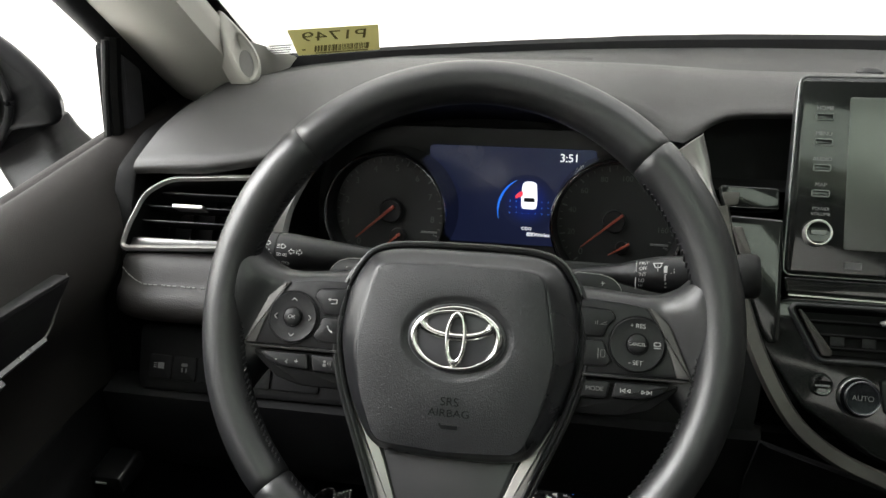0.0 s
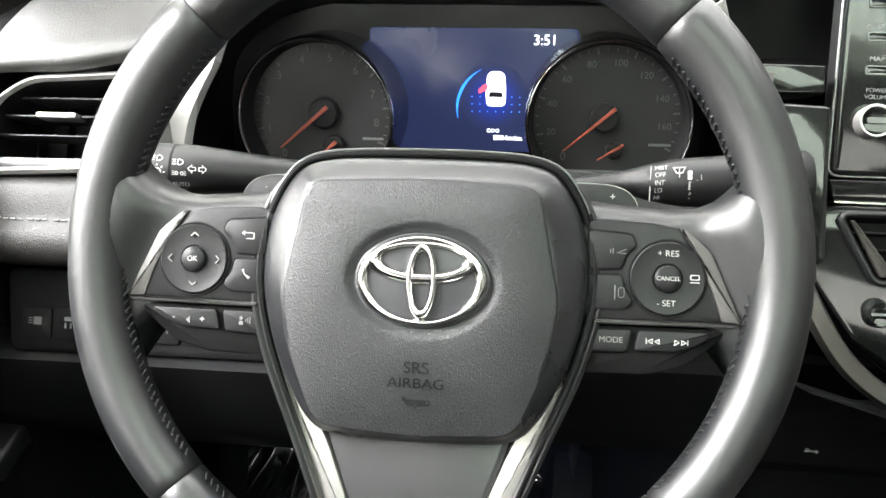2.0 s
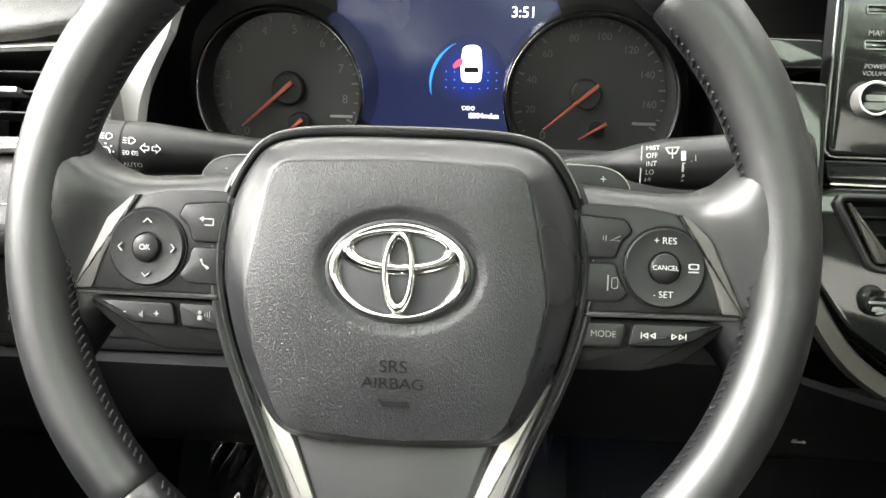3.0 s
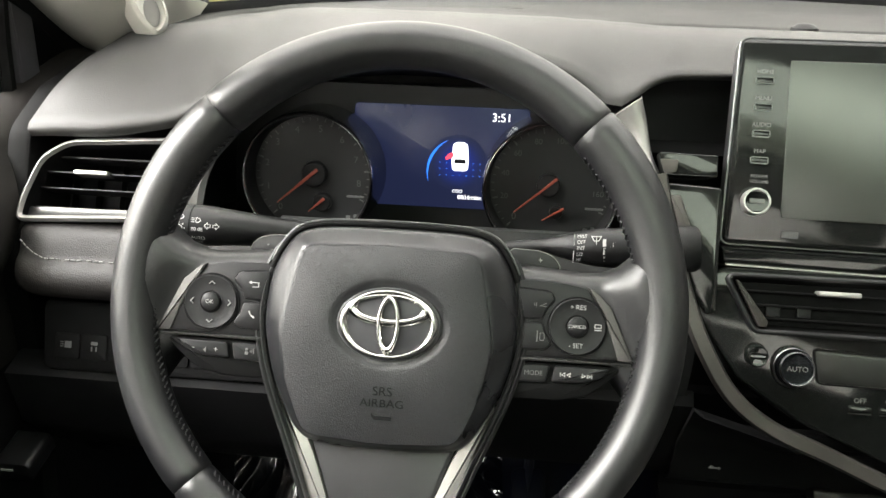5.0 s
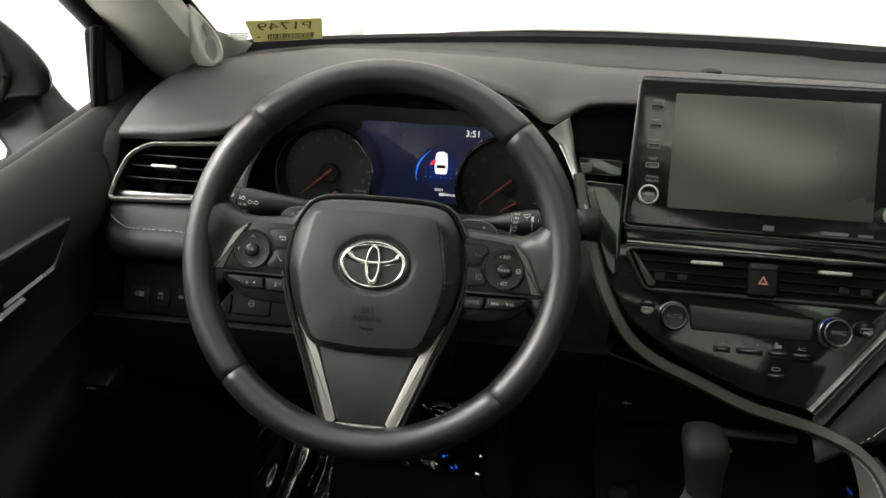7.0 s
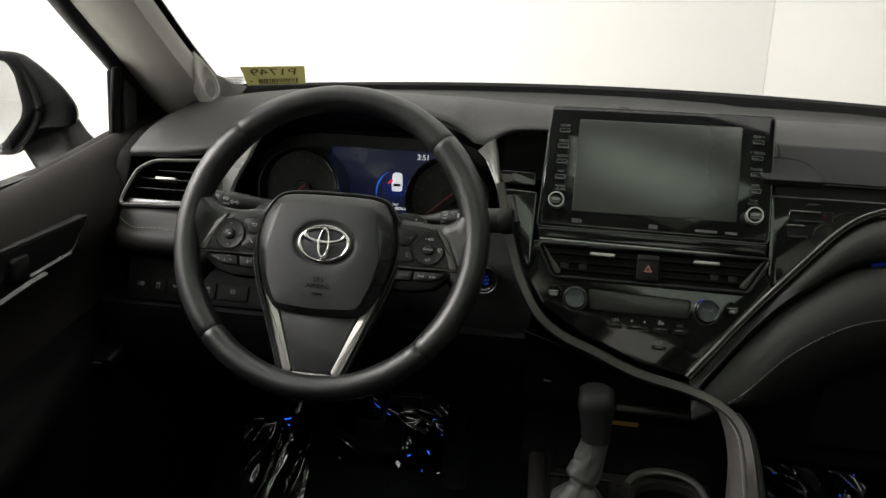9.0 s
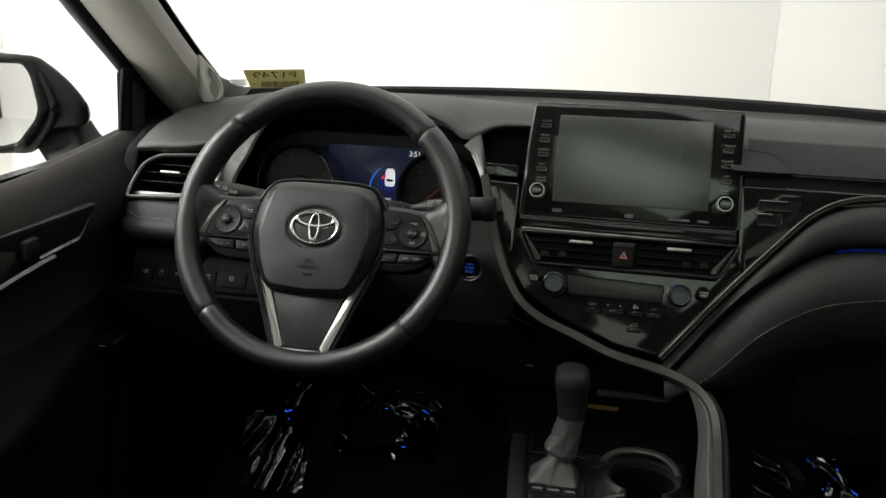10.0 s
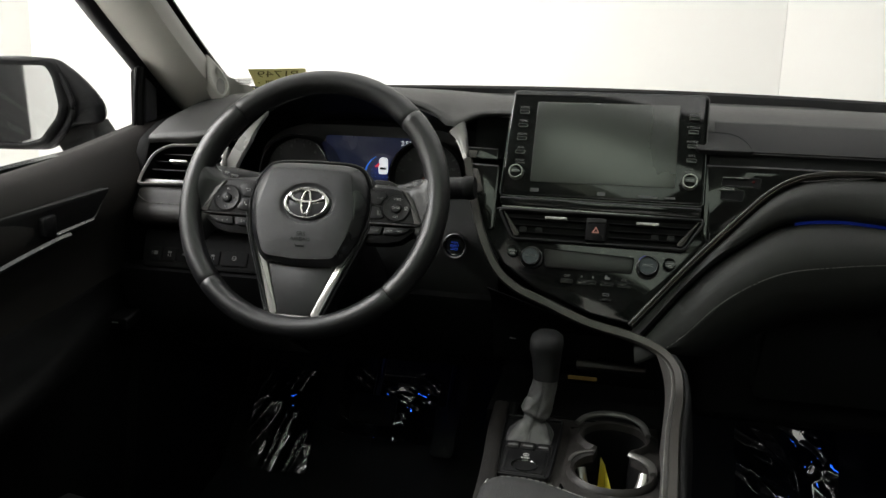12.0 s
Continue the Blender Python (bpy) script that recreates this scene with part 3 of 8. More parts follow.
        rows.append([tuple(p) for p in spline([(MID + sx * x, y, z) for x, z in prof], 3)])
    part("door_top", loft(bmesh.new(), rows, (sx * 0.02, 0, -0.004)), door_skin, door, "dark brown-grey padded door top", 75)
    rows = []
    for j in range(37):
        s = j / 36
        y = 0.43 - s * 1.43
        zb = belt(y)
        q = min(1, max(0, (s - 0.16) * 3.0))
        arm = q * q * (3 - 2 * q)
        prof = [(0.748, zb - 0.19), (0.744 - 0.03 * arm, zb - 0.222), (0.742 - 0.070 * arm, zb - 0.235), (0.738 - 0.075 * arm, zb - 0.26), (0.74 - 0.04 * arm, zb - 0.31),
                (0.742, zb - 0.40), (0.745, zb - 0.52), (0.748, zb - 0.62), (0.75, 0.205)]
        rows.append([(p.x, p.y, p.z) for p in spline([(MID + sx * x, y, z) for x, z in prof], 3)])
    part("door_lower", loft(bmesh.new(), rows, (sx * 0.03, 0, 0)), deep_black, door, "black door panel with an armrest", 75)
    # door pull: a stepped satin bar, a thin line rising from its front end, the release in its recess
    xp = MID + sx * 0.706
    path = spline([(xp, 0.062, 0.846), (xp, 0.044, 0.824), (xp, 0.030, 0.809), (xp, 0.014, 0.8025)], 6)
    tube(bm := bmesh.new(), path, [0.0007 + 0.0006 * i / (len(path) - 1) for i in range(len(path))], 8)
    part("pull_line", bm, edge_satin, door, "thin satin line")
    path = spline([(xp, 0.022, 0.8040), (xp, -0.022, 0.8000), (xp, -0.0600, 0.7965)], 5)
    moulding(bm := bmesh.new(), path, [(-0.0024, -0.006), (0.0024, -0.006), (0.0018, 0.003), (-0.0018, 0.003)], (-sx * 0.75, 0, 0.65))
    part("pull_handle", bm, dark_satin, door, "satin silver front of the door pull")
    path = spline([(xp, -0.030, 0.7920), (xp, -0.064, 0.7890), (xp, -0.156, 0.7750), (xp, -0.28, 0.752)], 6)
    moulding(bm := bmesh.new(), path, [(-0.0032, -0.006), (0.0032, -0.006), (0.0024, 0.003), (-0.0024, 0.003)], (-sx * 0.75, 0, 0.65))
    part("pull_handle", bm, dark_satin, door, "satin silver door pull")
    m = place(MID + sx * 0.712, -0.02, 0.811, 0, -sx * 86)
    to_u = lambda y: (y + 0.02) * -sx
    bm = bmesh.new()
    prism(bm, ccw(rounded([(to_u(-0.15), -0.026), (to_u(0.020), -0.008), (to_u(0.066), 0.034), (to_u(-0.15), 0.020)], 0.008)), -0.012, 0.003, m, 0.002)
    part("recess", bm, hard_black, door)
    bm = bmesh.new()
    prism(bm, ccw(rounded([(to_u(-0.084), -0.014), (to_u(-0.058), -0.016), (to_u(-0.056), 0.014), (to_u(-0.082), 0.012)], 0.005)), 0.002, 0.012, m, 0.004)
    part("door_release", bm, hard_black, door, "black release lever")
    # pocket rim low on the door
    rim = spline([(MID + sx * 0.700, -0.20, 0.588), (MID + sx * 0.700, -0.12, 0.598), (MID + sx * 0.704, -0.047, 0.6005), (MID + sx * 0.712, -0.010, 0.612)], 5)
    tube(bm := bmesh.new(), rim, 0.004, 8)
    part("pocket_rim", bm, soft_black, door, "black rim of the door pocket")
    # side glass and its sill seal
    rows = []
    for j in range(7):
        s = j / 6
        r = []
        for i in range(9):
            q = i / 8
            yf = 0.30 - 0.62 * s * (1.0 - 0.05 * s)
            yb = -0.62 - 0.1 * s
            z0 = belt(yf + (yb - yf) * q) - 0.02
            z = z0 + (1.33 - z0) * s
            r.append((side_x(z, sx) + sx * 0.012, yf + (yb - yf) * q, z))
        rows.append(r)
    pane = part("pane", loft(bmesh.new(), rows), window_glass, door)
    pane.visible_shadow = False
    bm = bmesh.new()
    path = [(MID + sx * 0.786, 0.36 - s * 1.35, belt(0.36 - s * 1.35) - 0.004) for s in (0, 0.1, 0.2, 0.3, 0.4, 0.6, 0.8, 1.0)]
    moulding(bm, path, [(-0.006, -0.012), (0.006, -0.012), (0.006, 0.004), (-0.006, 0.004)], (0, 0, 1))
    part("sill_seal", bm, rubber, door)
    bm = bmesh.new()
    rows = [[(MID + sx * (0.80 + d), 0.46 - s * 1.5, z - 0.10 * s * (z > 0.8)) for d, z in ((0.0, 0.915), (0.045, 0.86), (0.075, 0.70), (0.07, 0.45), (0.03, 0.25))] for s in (0, 0.25, 0.5, 0.75, 1.0)]
    part("outer_skin", loft(bm, rows, (-sx * 0.02, 0, 0)), car_paint, door, "dark glossy painted door skin")
    # sail: the black triangle ahead of the glass
    sail = thing("sail_panel", "black triangular panel ahead of the side window", "sail panel", (MID + sx * 0.775, 0.30, 0.92), "sail panels", kind="structure")
    m = Matrix.Translation((MID + sx * 0.768, 0, 0)) @ Matrix(((0, 0, -sx, 0), (1, 0, 0, 0), (0, 1, 0, 0), (0, 0, 0, 1)))
    bm = bmesh.new()
    prism(bm, rounded([(0.252, 0.916), (0.256, 1.010), (0.264, 1.012), (0.41, 0.925), (0.42, 0.900)], 0.004), -0.014, 0.0, m, 0.002)
    part("backing", bm, deep_black, sail)
    bm = bmesh.new()
    prism(bm, rounded([(0.266, 0.924), (0.268, 1.002), (0.302, 0.982), (0.300, 0.924)], 0.005), -0.004, 0.006, m, 0.003)
    part("cover", bm, sail_black, sail, "dark grey cover")
    bm = bmesh.new()
    moulding(bm, [(MID + sx * 0.770, 0.250, 0.914), (MID + sx * 0.767, 0.250, 0.965), (MID + sx * 0.763, 0.253, 1.018)], [(-0.008, -0.006), (-0.003, 0.004), (0.003, 0.005), (0.008, 0.001), (0.008, -0.006)], (0, -1, 0))
    part("seal", bm, rubber, sail)
    bm = bmesh.new()
    tube(bm, [(MID + sx * 0.772, 0.244, 0.914), (MID + sx * 0.769, 0.244, 0.965), (MID + sx * 0.765, 0.247, 1.016)], 0.0035, 8)
    part("seal_bead", bm, hard_black, sail)
    # rear door and body side, to close the cabin
    bm = bmesh.new()
    rows = [[(MID + sx * x, -1.0 - s * 1.3, z) for x, z in ((0.79, 0.86 + 0.05 * s), (0.74, 0.85 + 0.05 * s), (0.72, 0.75), (0.72, 0.2))] for s in (0, 0.5, 1.0)]
    tagged(part("rear_door_panel", loft(bm, rows, (sx * 0.06, 0, 0)), soft_black), "black rear door panel", "door panel", kind="structure")
    bm = bmesh.new()
    rows = []
    for z in (0.84, 1.0, 1.15, 1.34):
        rows.append([(side_x(z, sx) - sx * 0.02, -0.66 - 0.1 * (z - 0.84), z), (side_x(z, sx) - sx * 0.03, -0.71 - 0.1 * (z - 0.84), z), (side_x(z, sx) - sx * 0.02, -0.76 - 0.1 * (z - 0.84), z)])
    tagged(part("centre_pillar", loft(bm, rows, (sx * 0.04, 0, 0)), pillar_grey), "light grey centre pillar cover", "pillar", kind="structure")
    bm = bmesh.new()
    rows = [[(side_x(z, sx) - sx * 0.01, y0, z) for y0 in (-1.62 + (1.34 - z) * -0.9, -2.0, -2.35 - (1.34 - z) * 0.2)] for z in (0.84, 1.0, 1.15, 1.33)]
    tagged(part("rear_pillar", loft(bm, rows, (sx * 0.04, 0, 0)), pillar_grey), "light grey rear pillar cover", "pillar", kind="structure")
    bm = bmesh.new()
    path = spline([(MID + sx * 0.67, -0.12, 1.335), (MID + sx * 0.675, -0.7, 1.355), (MID + sx * 0.67, -1.3, 1.345), (MID + sx * 0.65, -1.94, 1.285)], 5)
    tube(bm, path, 0.03, 10, squash=0.8)
    tagged(part("roof_rail_trim", bm, pillar_grey), "light grey trim along the roof edge", "roof trim", kind="structure")
tagged(part("parcel_shelf", box(bmesh.new(), MID - 0.7, MID + 0.7, -2.42, -1.95, 0.80, 0.83), headliner_cloth), "grey rear parcel shelf", "shelf", kind="structure")
tagged(part("rear_bulkhead", box(bmesh.new(), MID - 0.76, MID + 0.76, -2.46, -2.42, 0.2, 0.9), soft_black), "black panel behind the rear seat", "panel", kind="structure")
bm = loft(bmesh.new(), [[(MID + k * (0.6 + 0.08 * s), -1.93 - 0.5 * s, 1.30 - 0.42 * s) for k in (-1, -0.5, 0, 0.5, 1)] for s in (0, 0.5, 1)])
rear_glass = part("window_2", bm, window_glass)
rear_glass.visible_shadow = False
tagged(rear_glass, "clear sloping rear window", "rear window", kind="structure")

# ---- the dashboard ----
dash = thing("dashboard", "dark grey soft-grained dashboard with gloss black and silver trim", "dashboard", (MID, 0.40, 0.55))
# section of the pad at stations across the car: windscreen end, back, crest, lip, lip foot, under
STATIONS = [
    (-0.338, (0.350, 0.9450), (0.30, 0.945), (0.235, 0.932), (0.184, 0.912), (0.184, 0.900), (0.21, 0.900)),
    (-0.322, (0.375, 0.9631), (0.32, 0.963), (0.245, 0.946), (0.180, 0.916), (0.180, 0.903), (0.21, 0.900)),
    (-0.27, (0.425, 0.9766), (0.36, 0.978), (0.265, 0.962), (0.178, 0.919), (0.178, 0.904), (0.21, 0.902)),
    (-0.20, (0.475, 0.9820), (0.40, 0.986), (0.285, 0.980), (0.182, 0.930), (0.182, 0.916), (0.21, 0.914)),
    (-0.155, (0.505, 0.9856), (0.42, 0.988), (0.30, 0.990), (0.195, 0.964), (0.192, 0.955), (0.21, 0.955)),
    (-0.06, (0.55, 0.9860), (0.44, 0.988), (0.31, 0.997), (0.200, 0.996), (0.192, 0.989), (0.21, 0.987)),
    (0.04, (0.57, 0.9860), (0.44, 0.988), (0.31, 0.997), (0.200, 0.995), (0.192, 0.987), (0.21, 0.985)),
    (0.115, (0.585, 0.9860), (0.44, 0.987), (0.30, 0.995), (0.204, 0.975), (0.198, 0.965), (0.21, 0.961)),
    (0.146, (0.590, 0.9860), (0.44, 0.986), (0.29, 0.992), (0.205, 0.956), (0.187, 0.941), (0.22, 0.938)),
    (0.164, (0.592, 0.9860), (0.44, 0.985), (0.29, 0.992), (0.212, 0.964), (0.193, 0.953), (0.23, 0.950)),
    (0.176, (0.593, 0.9860), (0.44, 0.985), (0.29, 0.991), (0.224, 0.968), (0.222, 0.959), (0.25, 0.957)),
    (0.20, (0.595, 0.9860), (0.44, 0.984), (0.29, 0.990), (0.230, 0.970), (0.230, 0.961), (0.27, 0.960)),
    (0.37, (0.598, 0.9860), (0.44, 0.982), (0.29, 0.988), (0.240, 0.972), (0.240, 0.963), (0.27, 0.960)),
    (0.505, (0.593, 0.9830), (0.44, 0.982), (0.29, 0.987), (0.236, 0.972), (0.234, 0.962), (0.25, 0.957)),
    (0.517, (0.580, 0.9810), (0.44, 0.981), (0.28, 0.985), (0.208, 0.9670), (0.156, 0.9290), (0.19, 0.926)),
    (0.80, (0.545, 0.9810), (0.43, 0.980), (0.28, 0.983), (0.208, 0.9655), (0.156, 0.9290), (0.19, 0.926)),
    (0.98, (0.445, 0.9778), (0.36, 0.978), (0.265, 0.970), (0.200, 0.953), (0.160, 0.925), (0.19, 0.922)),
    (1.092, (0.350, 0.9450), (0.30, 0.945), (0.235, 0.932), (0.184, 0.915), (0.175, 0.905), (0.21, 0.900)),
]
xs = [s[0] for s in STATIONS]


def pad_section(x):
    out = []
    for k in range(6):
        out.append((float(np.interp(x, xs, [s[k + 1][0] for s in STATIONS])), float(np.interp(x, xs, [s[k + 1][1] for s in STATIONS]))))
    return out


# where the pad's rear edge runs, across the car
PAD_EDGE = ((-0.338, -0.29, -0.245, -0.215, -0.178, -0.137, -0.107, -0.04, 0.05, 0.15, 0.21, 0.33, 0.80, 1.092), (0.335, 0.335, 0.330, 0.335, 0.338, 0.358, 0.352, 0.322, 0.315, 0.318, 0.325, 0.338, 0.352, 0.335))
rows, back_rows, slot_rows = [], [], []
for i in range(121):
    x = -0.338 + 1.430 * i / 120
    near = [pad_section(x + d) for d in (-0.012, -0.006, 0, 0.006, 0.012)]
    sec = [(sum(n[k][0] for n in near) / 5, sum(n[k][1] for n in near) / 5) for k in range(6)]
    top = spline([(x, *p) for p in sec[:4]], 24)
    edge_y = float(np.interp(x, PAD_EDGE[0], PAD_EDGE[1]))
    cut = max(2, min(len(top) - 12, min(range(len(top)), key=lambda k: abs(top[k].y - edge_y))))
    behind = [top[round(cut * k / 8)] for k in range(9)]
    back_rows.append([p - Vector((0, 0, 0.005 * min(1.0, k / 2 if k < 2 else 1.0))) for k, p in enumerate(behind)] + [top[cut] + Vector((0, 0.0015, -0.004))])
    if 0.10 <= x <= 0.605:
        wide = 0.046 * min(1.0, (x - 0.095) / 0.15, (0.612 - x) / 0.03)
        flat = sorted((p.y, p.z) for p in back_rows[-1])
        slot_rows.append([Vector((x, y, float(np.interp(y, [p[0] for p in flat], [p[1] for p in flat])) + 0.0012)) for y in (0.366, 0.366 + wide / 2, 0.366 + wide)])
    top = [top[cut] + Vector((0, 0.002, -0.006)), top[cut] + Vector((0, 0.0012, -0.0012))] + [top[cut + round((len(top) - 1 - cut) * k / 12)] for k in range(13)]
    lip = spline([(x, *sec[3]), (x, (sec[3][0] + sec[4][0]) / 2 - 0.004, (sec[3][1] + sec[4][1]) / 2), (x, *sec[4])], 3)
    rows.append(top + lip[1:] + [Vector((x, *sec[5]))])
part("dash_pad", loft(bmesh.new(), rows), dash_skin, dash, "dark grey grained soft dash pad", 60)
# pad's front face, passenger side, below its crease; shade put into its colour
front_rows = []
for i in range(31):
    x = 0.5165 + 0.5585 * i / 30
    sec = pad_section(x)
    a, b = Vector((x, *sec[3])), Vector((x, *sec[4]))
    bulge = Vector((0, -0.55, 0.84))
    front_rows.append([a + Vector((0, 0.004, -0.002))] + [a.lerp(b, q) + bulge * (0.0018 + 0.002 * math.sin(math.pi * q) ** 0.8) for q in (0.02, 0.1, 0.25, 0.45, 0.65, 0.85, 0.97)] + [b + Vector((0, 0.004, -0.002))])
part("dash_front", loft(bmesh.new(), front_rows, (0, 0.003, -0.002)), shaded_skin, dash, "grained front face below the crease, shade in its colour", 60)
part("defroster_slot", loft(bmesh.new(), slot_rows, (0, 0, -0.002)), vent_black, dash, "long black demister slot", 60)
part("defroster_panel", loft(bmesh.new(), back_rows), defroster_skin, dash, "darker panel at the foot of the windscreen", 60)
# raised speaker covers in the pad by the glass
for x0, x1 in ((-0.10, 0.065),):
    rows = []
    for i in range(9):
        x = x0 + (x1 - x0) * i / 8
        r = []
        for q in (0.0, 0.15, 0.5, 0.85, 1.0):
            sec = pad_section(x)
            y = sec[0][0] - 0.012 - 0.085 * q
            z = 0.9815 + 0.0005 * q + (0.0014 if 0 < q < 1 and 0 < i < 8 else 0.0)
            r.append((x, y, z))
        rows.append(r)
    part("speaker_cover", loft(bmesh.new(), rows, (0, 0, -0.006)), defroster_skin, dash, "flat speaker cover at the foot of the windscreen")
# sun sensor
bm = bmesh.new()
rings(bm, [[(x, y, w) for x, y in oval(0, 0, r, r * 0.8, 16)] for r, w in ((0.013, 0), (0.0125, 0.003), (0.008, 0.006), (0.003, 0.007))], Matrix.Translation((0.334, 0.385, 0.9815)))
part("sun_sensor", bm, hard_black, dash)
# dark carcass behind the panels
bm = bmesh.new()
box(bm, -0.35, -0.23, 0.25, 0.33, 0.55, 0.90)
box(bm, 0.20, 1.09, 0.275, 0.33, 0.62, 0.955)
box(bm, -0.23, 0.20, 0.298, 0.33, 0.55, 0.96)
part("carcass", bm, deep_black, dash)

# cluster tunnel: from the lip of the hood back to the gauges
lip = spline([(-0.207, 0.178, 0.835), (-0.201, 0.18, 0.872), (-0.180, 0.185, 0.914), (-0.148, 0.192, 0.951), (-0.06, 0.192, 0.988), (0.04, 0.192, 0.986), (0.115, 0.192, 0.962), (0.155, 0.198, 0.940), (0.180, 0.19, 0.900), (0.196, 0.17, 0.835)], 5)
foot = spline([(-0.197, 0.272, 0.82), (-0.192, 0.274, 0.875), (-0.177, 0.278, 0.905), (-0.14, 0.282, 0.928), (-0.06, 0.285, 0.943), (0.04, 0.285, 0.942), (0.115, 0.282, 0.932), (0.152, 0.278, 0.912), (0.172, 0.274, 0.88), (0.180, 0.272, 0.82)], 5)
rows = [[a.lerp(b, q) for q in (0, 0.15, 0.4, 0.7, 1)] for a, b in zip(lip, foot)]
part("gauge_hood", loft(bmesh.new(), rows, (0, 0.004, 0.002)), hard_black, dash, "black hood round the gauges", 60)
# silver blades at both sides of the hood; the left's colour holds reflected light
path = spline([(-0.2085, 0.176, 0.838), (-0.2005, 0.178, 0.872), (-0.184, 0.180, 0.903), (-0.166, 0.184, 0.929), (-0.140, 0.190, 0.957)], 6)
n = len(path)
bm = bmesh.new()
rows = [[p + Vector((-0.0070 * f, 0.003, 0.002 * f)), p + Vector((-0.0055 * f, -0.004, 0.0015 * f)), p + Vector((0.0100 * f, -0.0015, -0.0035 * f)), p + Vector((0.0118 * f, 0.006, -0.004 * f))]
        for p, f in ((q, 1.0 if i < n * 0.6 else max(0.1, (n - 1 - i) / (n * 0.4))) for i, q in enumerate(path))]
part("hood_blade", loft(bm, rows, (0, 0.004, 0)), lit_silver, dash, "satin silver blade beside the gauges")
left_edge = spline([(0.1446, 0.184, 0.9390), (0.1580, 0.178, 0.9275), (0.1684, 0.166, 0.9120), (0.1790, 0.148, 0.8925), (0.1890, 0.133, 0.8660)], 6)
right_edge = spline([(0.1650, 0.184, 0.9545), (0.1705, 0.178, 0.9355), (0.1755, 0.166, 0.9130), (0.1860, 0.148, 0.8930), (0.1950, 0.133, 0.8670)], 6)
rows = [[p + Vector((0.0, 0.006, 0.0)), p, p.lerp(q, 0.35) + Vector((0, -0.0025, 0.001)), p.lerp(q, 0.75) + Vector((0, -0.0022, 0.001)), q, q + Vector((0.001, 0.008, 0))] for p, q in zip(left_edge, right_edge)]
blade = part("hood_blade", loft(bmesh.new(), rows, (0, 0.004, 0)), mid_satin, dash, "satin grey blade beside the gauges", 70)
tube(bm := bmesh.new(), [p + Vector((0, -0.0008, 0)) for p in left_edge[6:]], 0.0011, 8)
part("bright_line", bm, satin_silver, blade, "thin bright edge")

# panel between blades and screen: recess wall, gloss shelf
bm = bmesh.new()
loft(bm, [[(x, 0.262, 0.958), (x, 0.258, 0.93), (x, 0.25, 0.905), (x, 0.235, 0.898)] for x in (0.172, 0.25, 0.5, 0.61)], (0, 0.004, 0))
part("recess_wall", bm, soft_black, dash)
bm = bmesh.new()
K = place(0, 0.092, 0.778, 25)
prism(bm, rounded([(0.178, 0.125), (0.187, 0.135), (0.2275, 0.133), (0.2275, 0.04), (0.220, 0.037), (0.208, 0.055)], 0.004), -0.06, 0.0, K, 0.003)
part("gloss_panel", bm, piano_black, dash, "gloss black panel beside the screen")
bm = bmesh.new()
prism(bm, rounded([(0.1790, 0.1575), (0.2225, 0.1565), (0.2230, 0.1400), (0.1835, 0.1400)], 0.002), -0.02, 0.001, K, 0.001)
accent = part("accent_bar", bm, piano_black, dash, "gloss black accent bar")
part("bright_end", plate(rounded([(0.1800, 0.1520), (0.1935, 0.1520), (0.1925, 0.1425), (0.1838, 0.1410)], 0.0015), 0.0008, 0.0018, K, 0.0004), grey_trim, accent, "satin end")
bm = bmesh.new()
prism(bm, rounded([(0.1885, 0.1250), (0.1965, 0.1255), (0.2085, 0.0930), (0.1995, 0.0900)], 0.002), -0.02, 0.0035, K, 0.0015)
part("accent_tab", bm, grey_trim, dash, "dark metallic accent beside the screen")

# gloss black centre stack
bm = bmesh.new()
prism(bm, rounded([(0.205, 0.060), (0.232, 0.074), (0.512, 0.074), (0.530, 0.062), (0.427, -0.072), (0.418, -0.076), (0.363, -0.066), (0.293, -0.038), (0.244, -0.006), (0.215, 0.035)], 0.005), -0.05, -0.004, K, 0.003)
stack = part("centre_panel", bm, piano_black, dash, "gloss black centre panel")
# gloss panel of the passenger side, under the pad
bm = bmesh.new()
prism(bm, rounded([(0.505, 0.150), (0.72, 0.150), (0.72, 0.140), (0.615, 0.128), (0.585, 0.108), (0.545, 0.064), (0.515, 0.035), (0.505, 0.05)], 0.004), -0.05, 0.0, K, 0.003)
part("gloss_panel", bm, piano_black, dash, "gloss black panel beside the screen")
bm = bmesh.new()
loft(bm, [[(x, 0.19, 0.930), (x, 0.162, 0.926), (x, 0.158, 0.918), (x, 0.156, 0.9135), (x, 0.17, 0.912)] for x in (0.51, 0.6, 0.8, 1.0, 1.09)], (0, 0.004, 0))
part("shelf_edge", bm, soft_black, dash, "black edge under the pad")
PF = place(0, 0.1800, 0.9512, 54)
po = ccw(rounded([(0.492, 0.0040), (0.520, 0.0030), (0.5404, 0.0003), (0.5539, -0.0120), (0.5650, -0.0330), (0.492, -0.0330)], 0.007, 4))
bm = bmesh.new()
band_ring(bm, grown(po, 0.0016), po, -0.006, 0.0016, PF, 0.0006)
part("pocket_edge", bm, soft_black, dash)
part("pocket", plate(po, -0.004, 0.0012, PF), shaded_skin, dash, "dark inset pocket beside the screen")
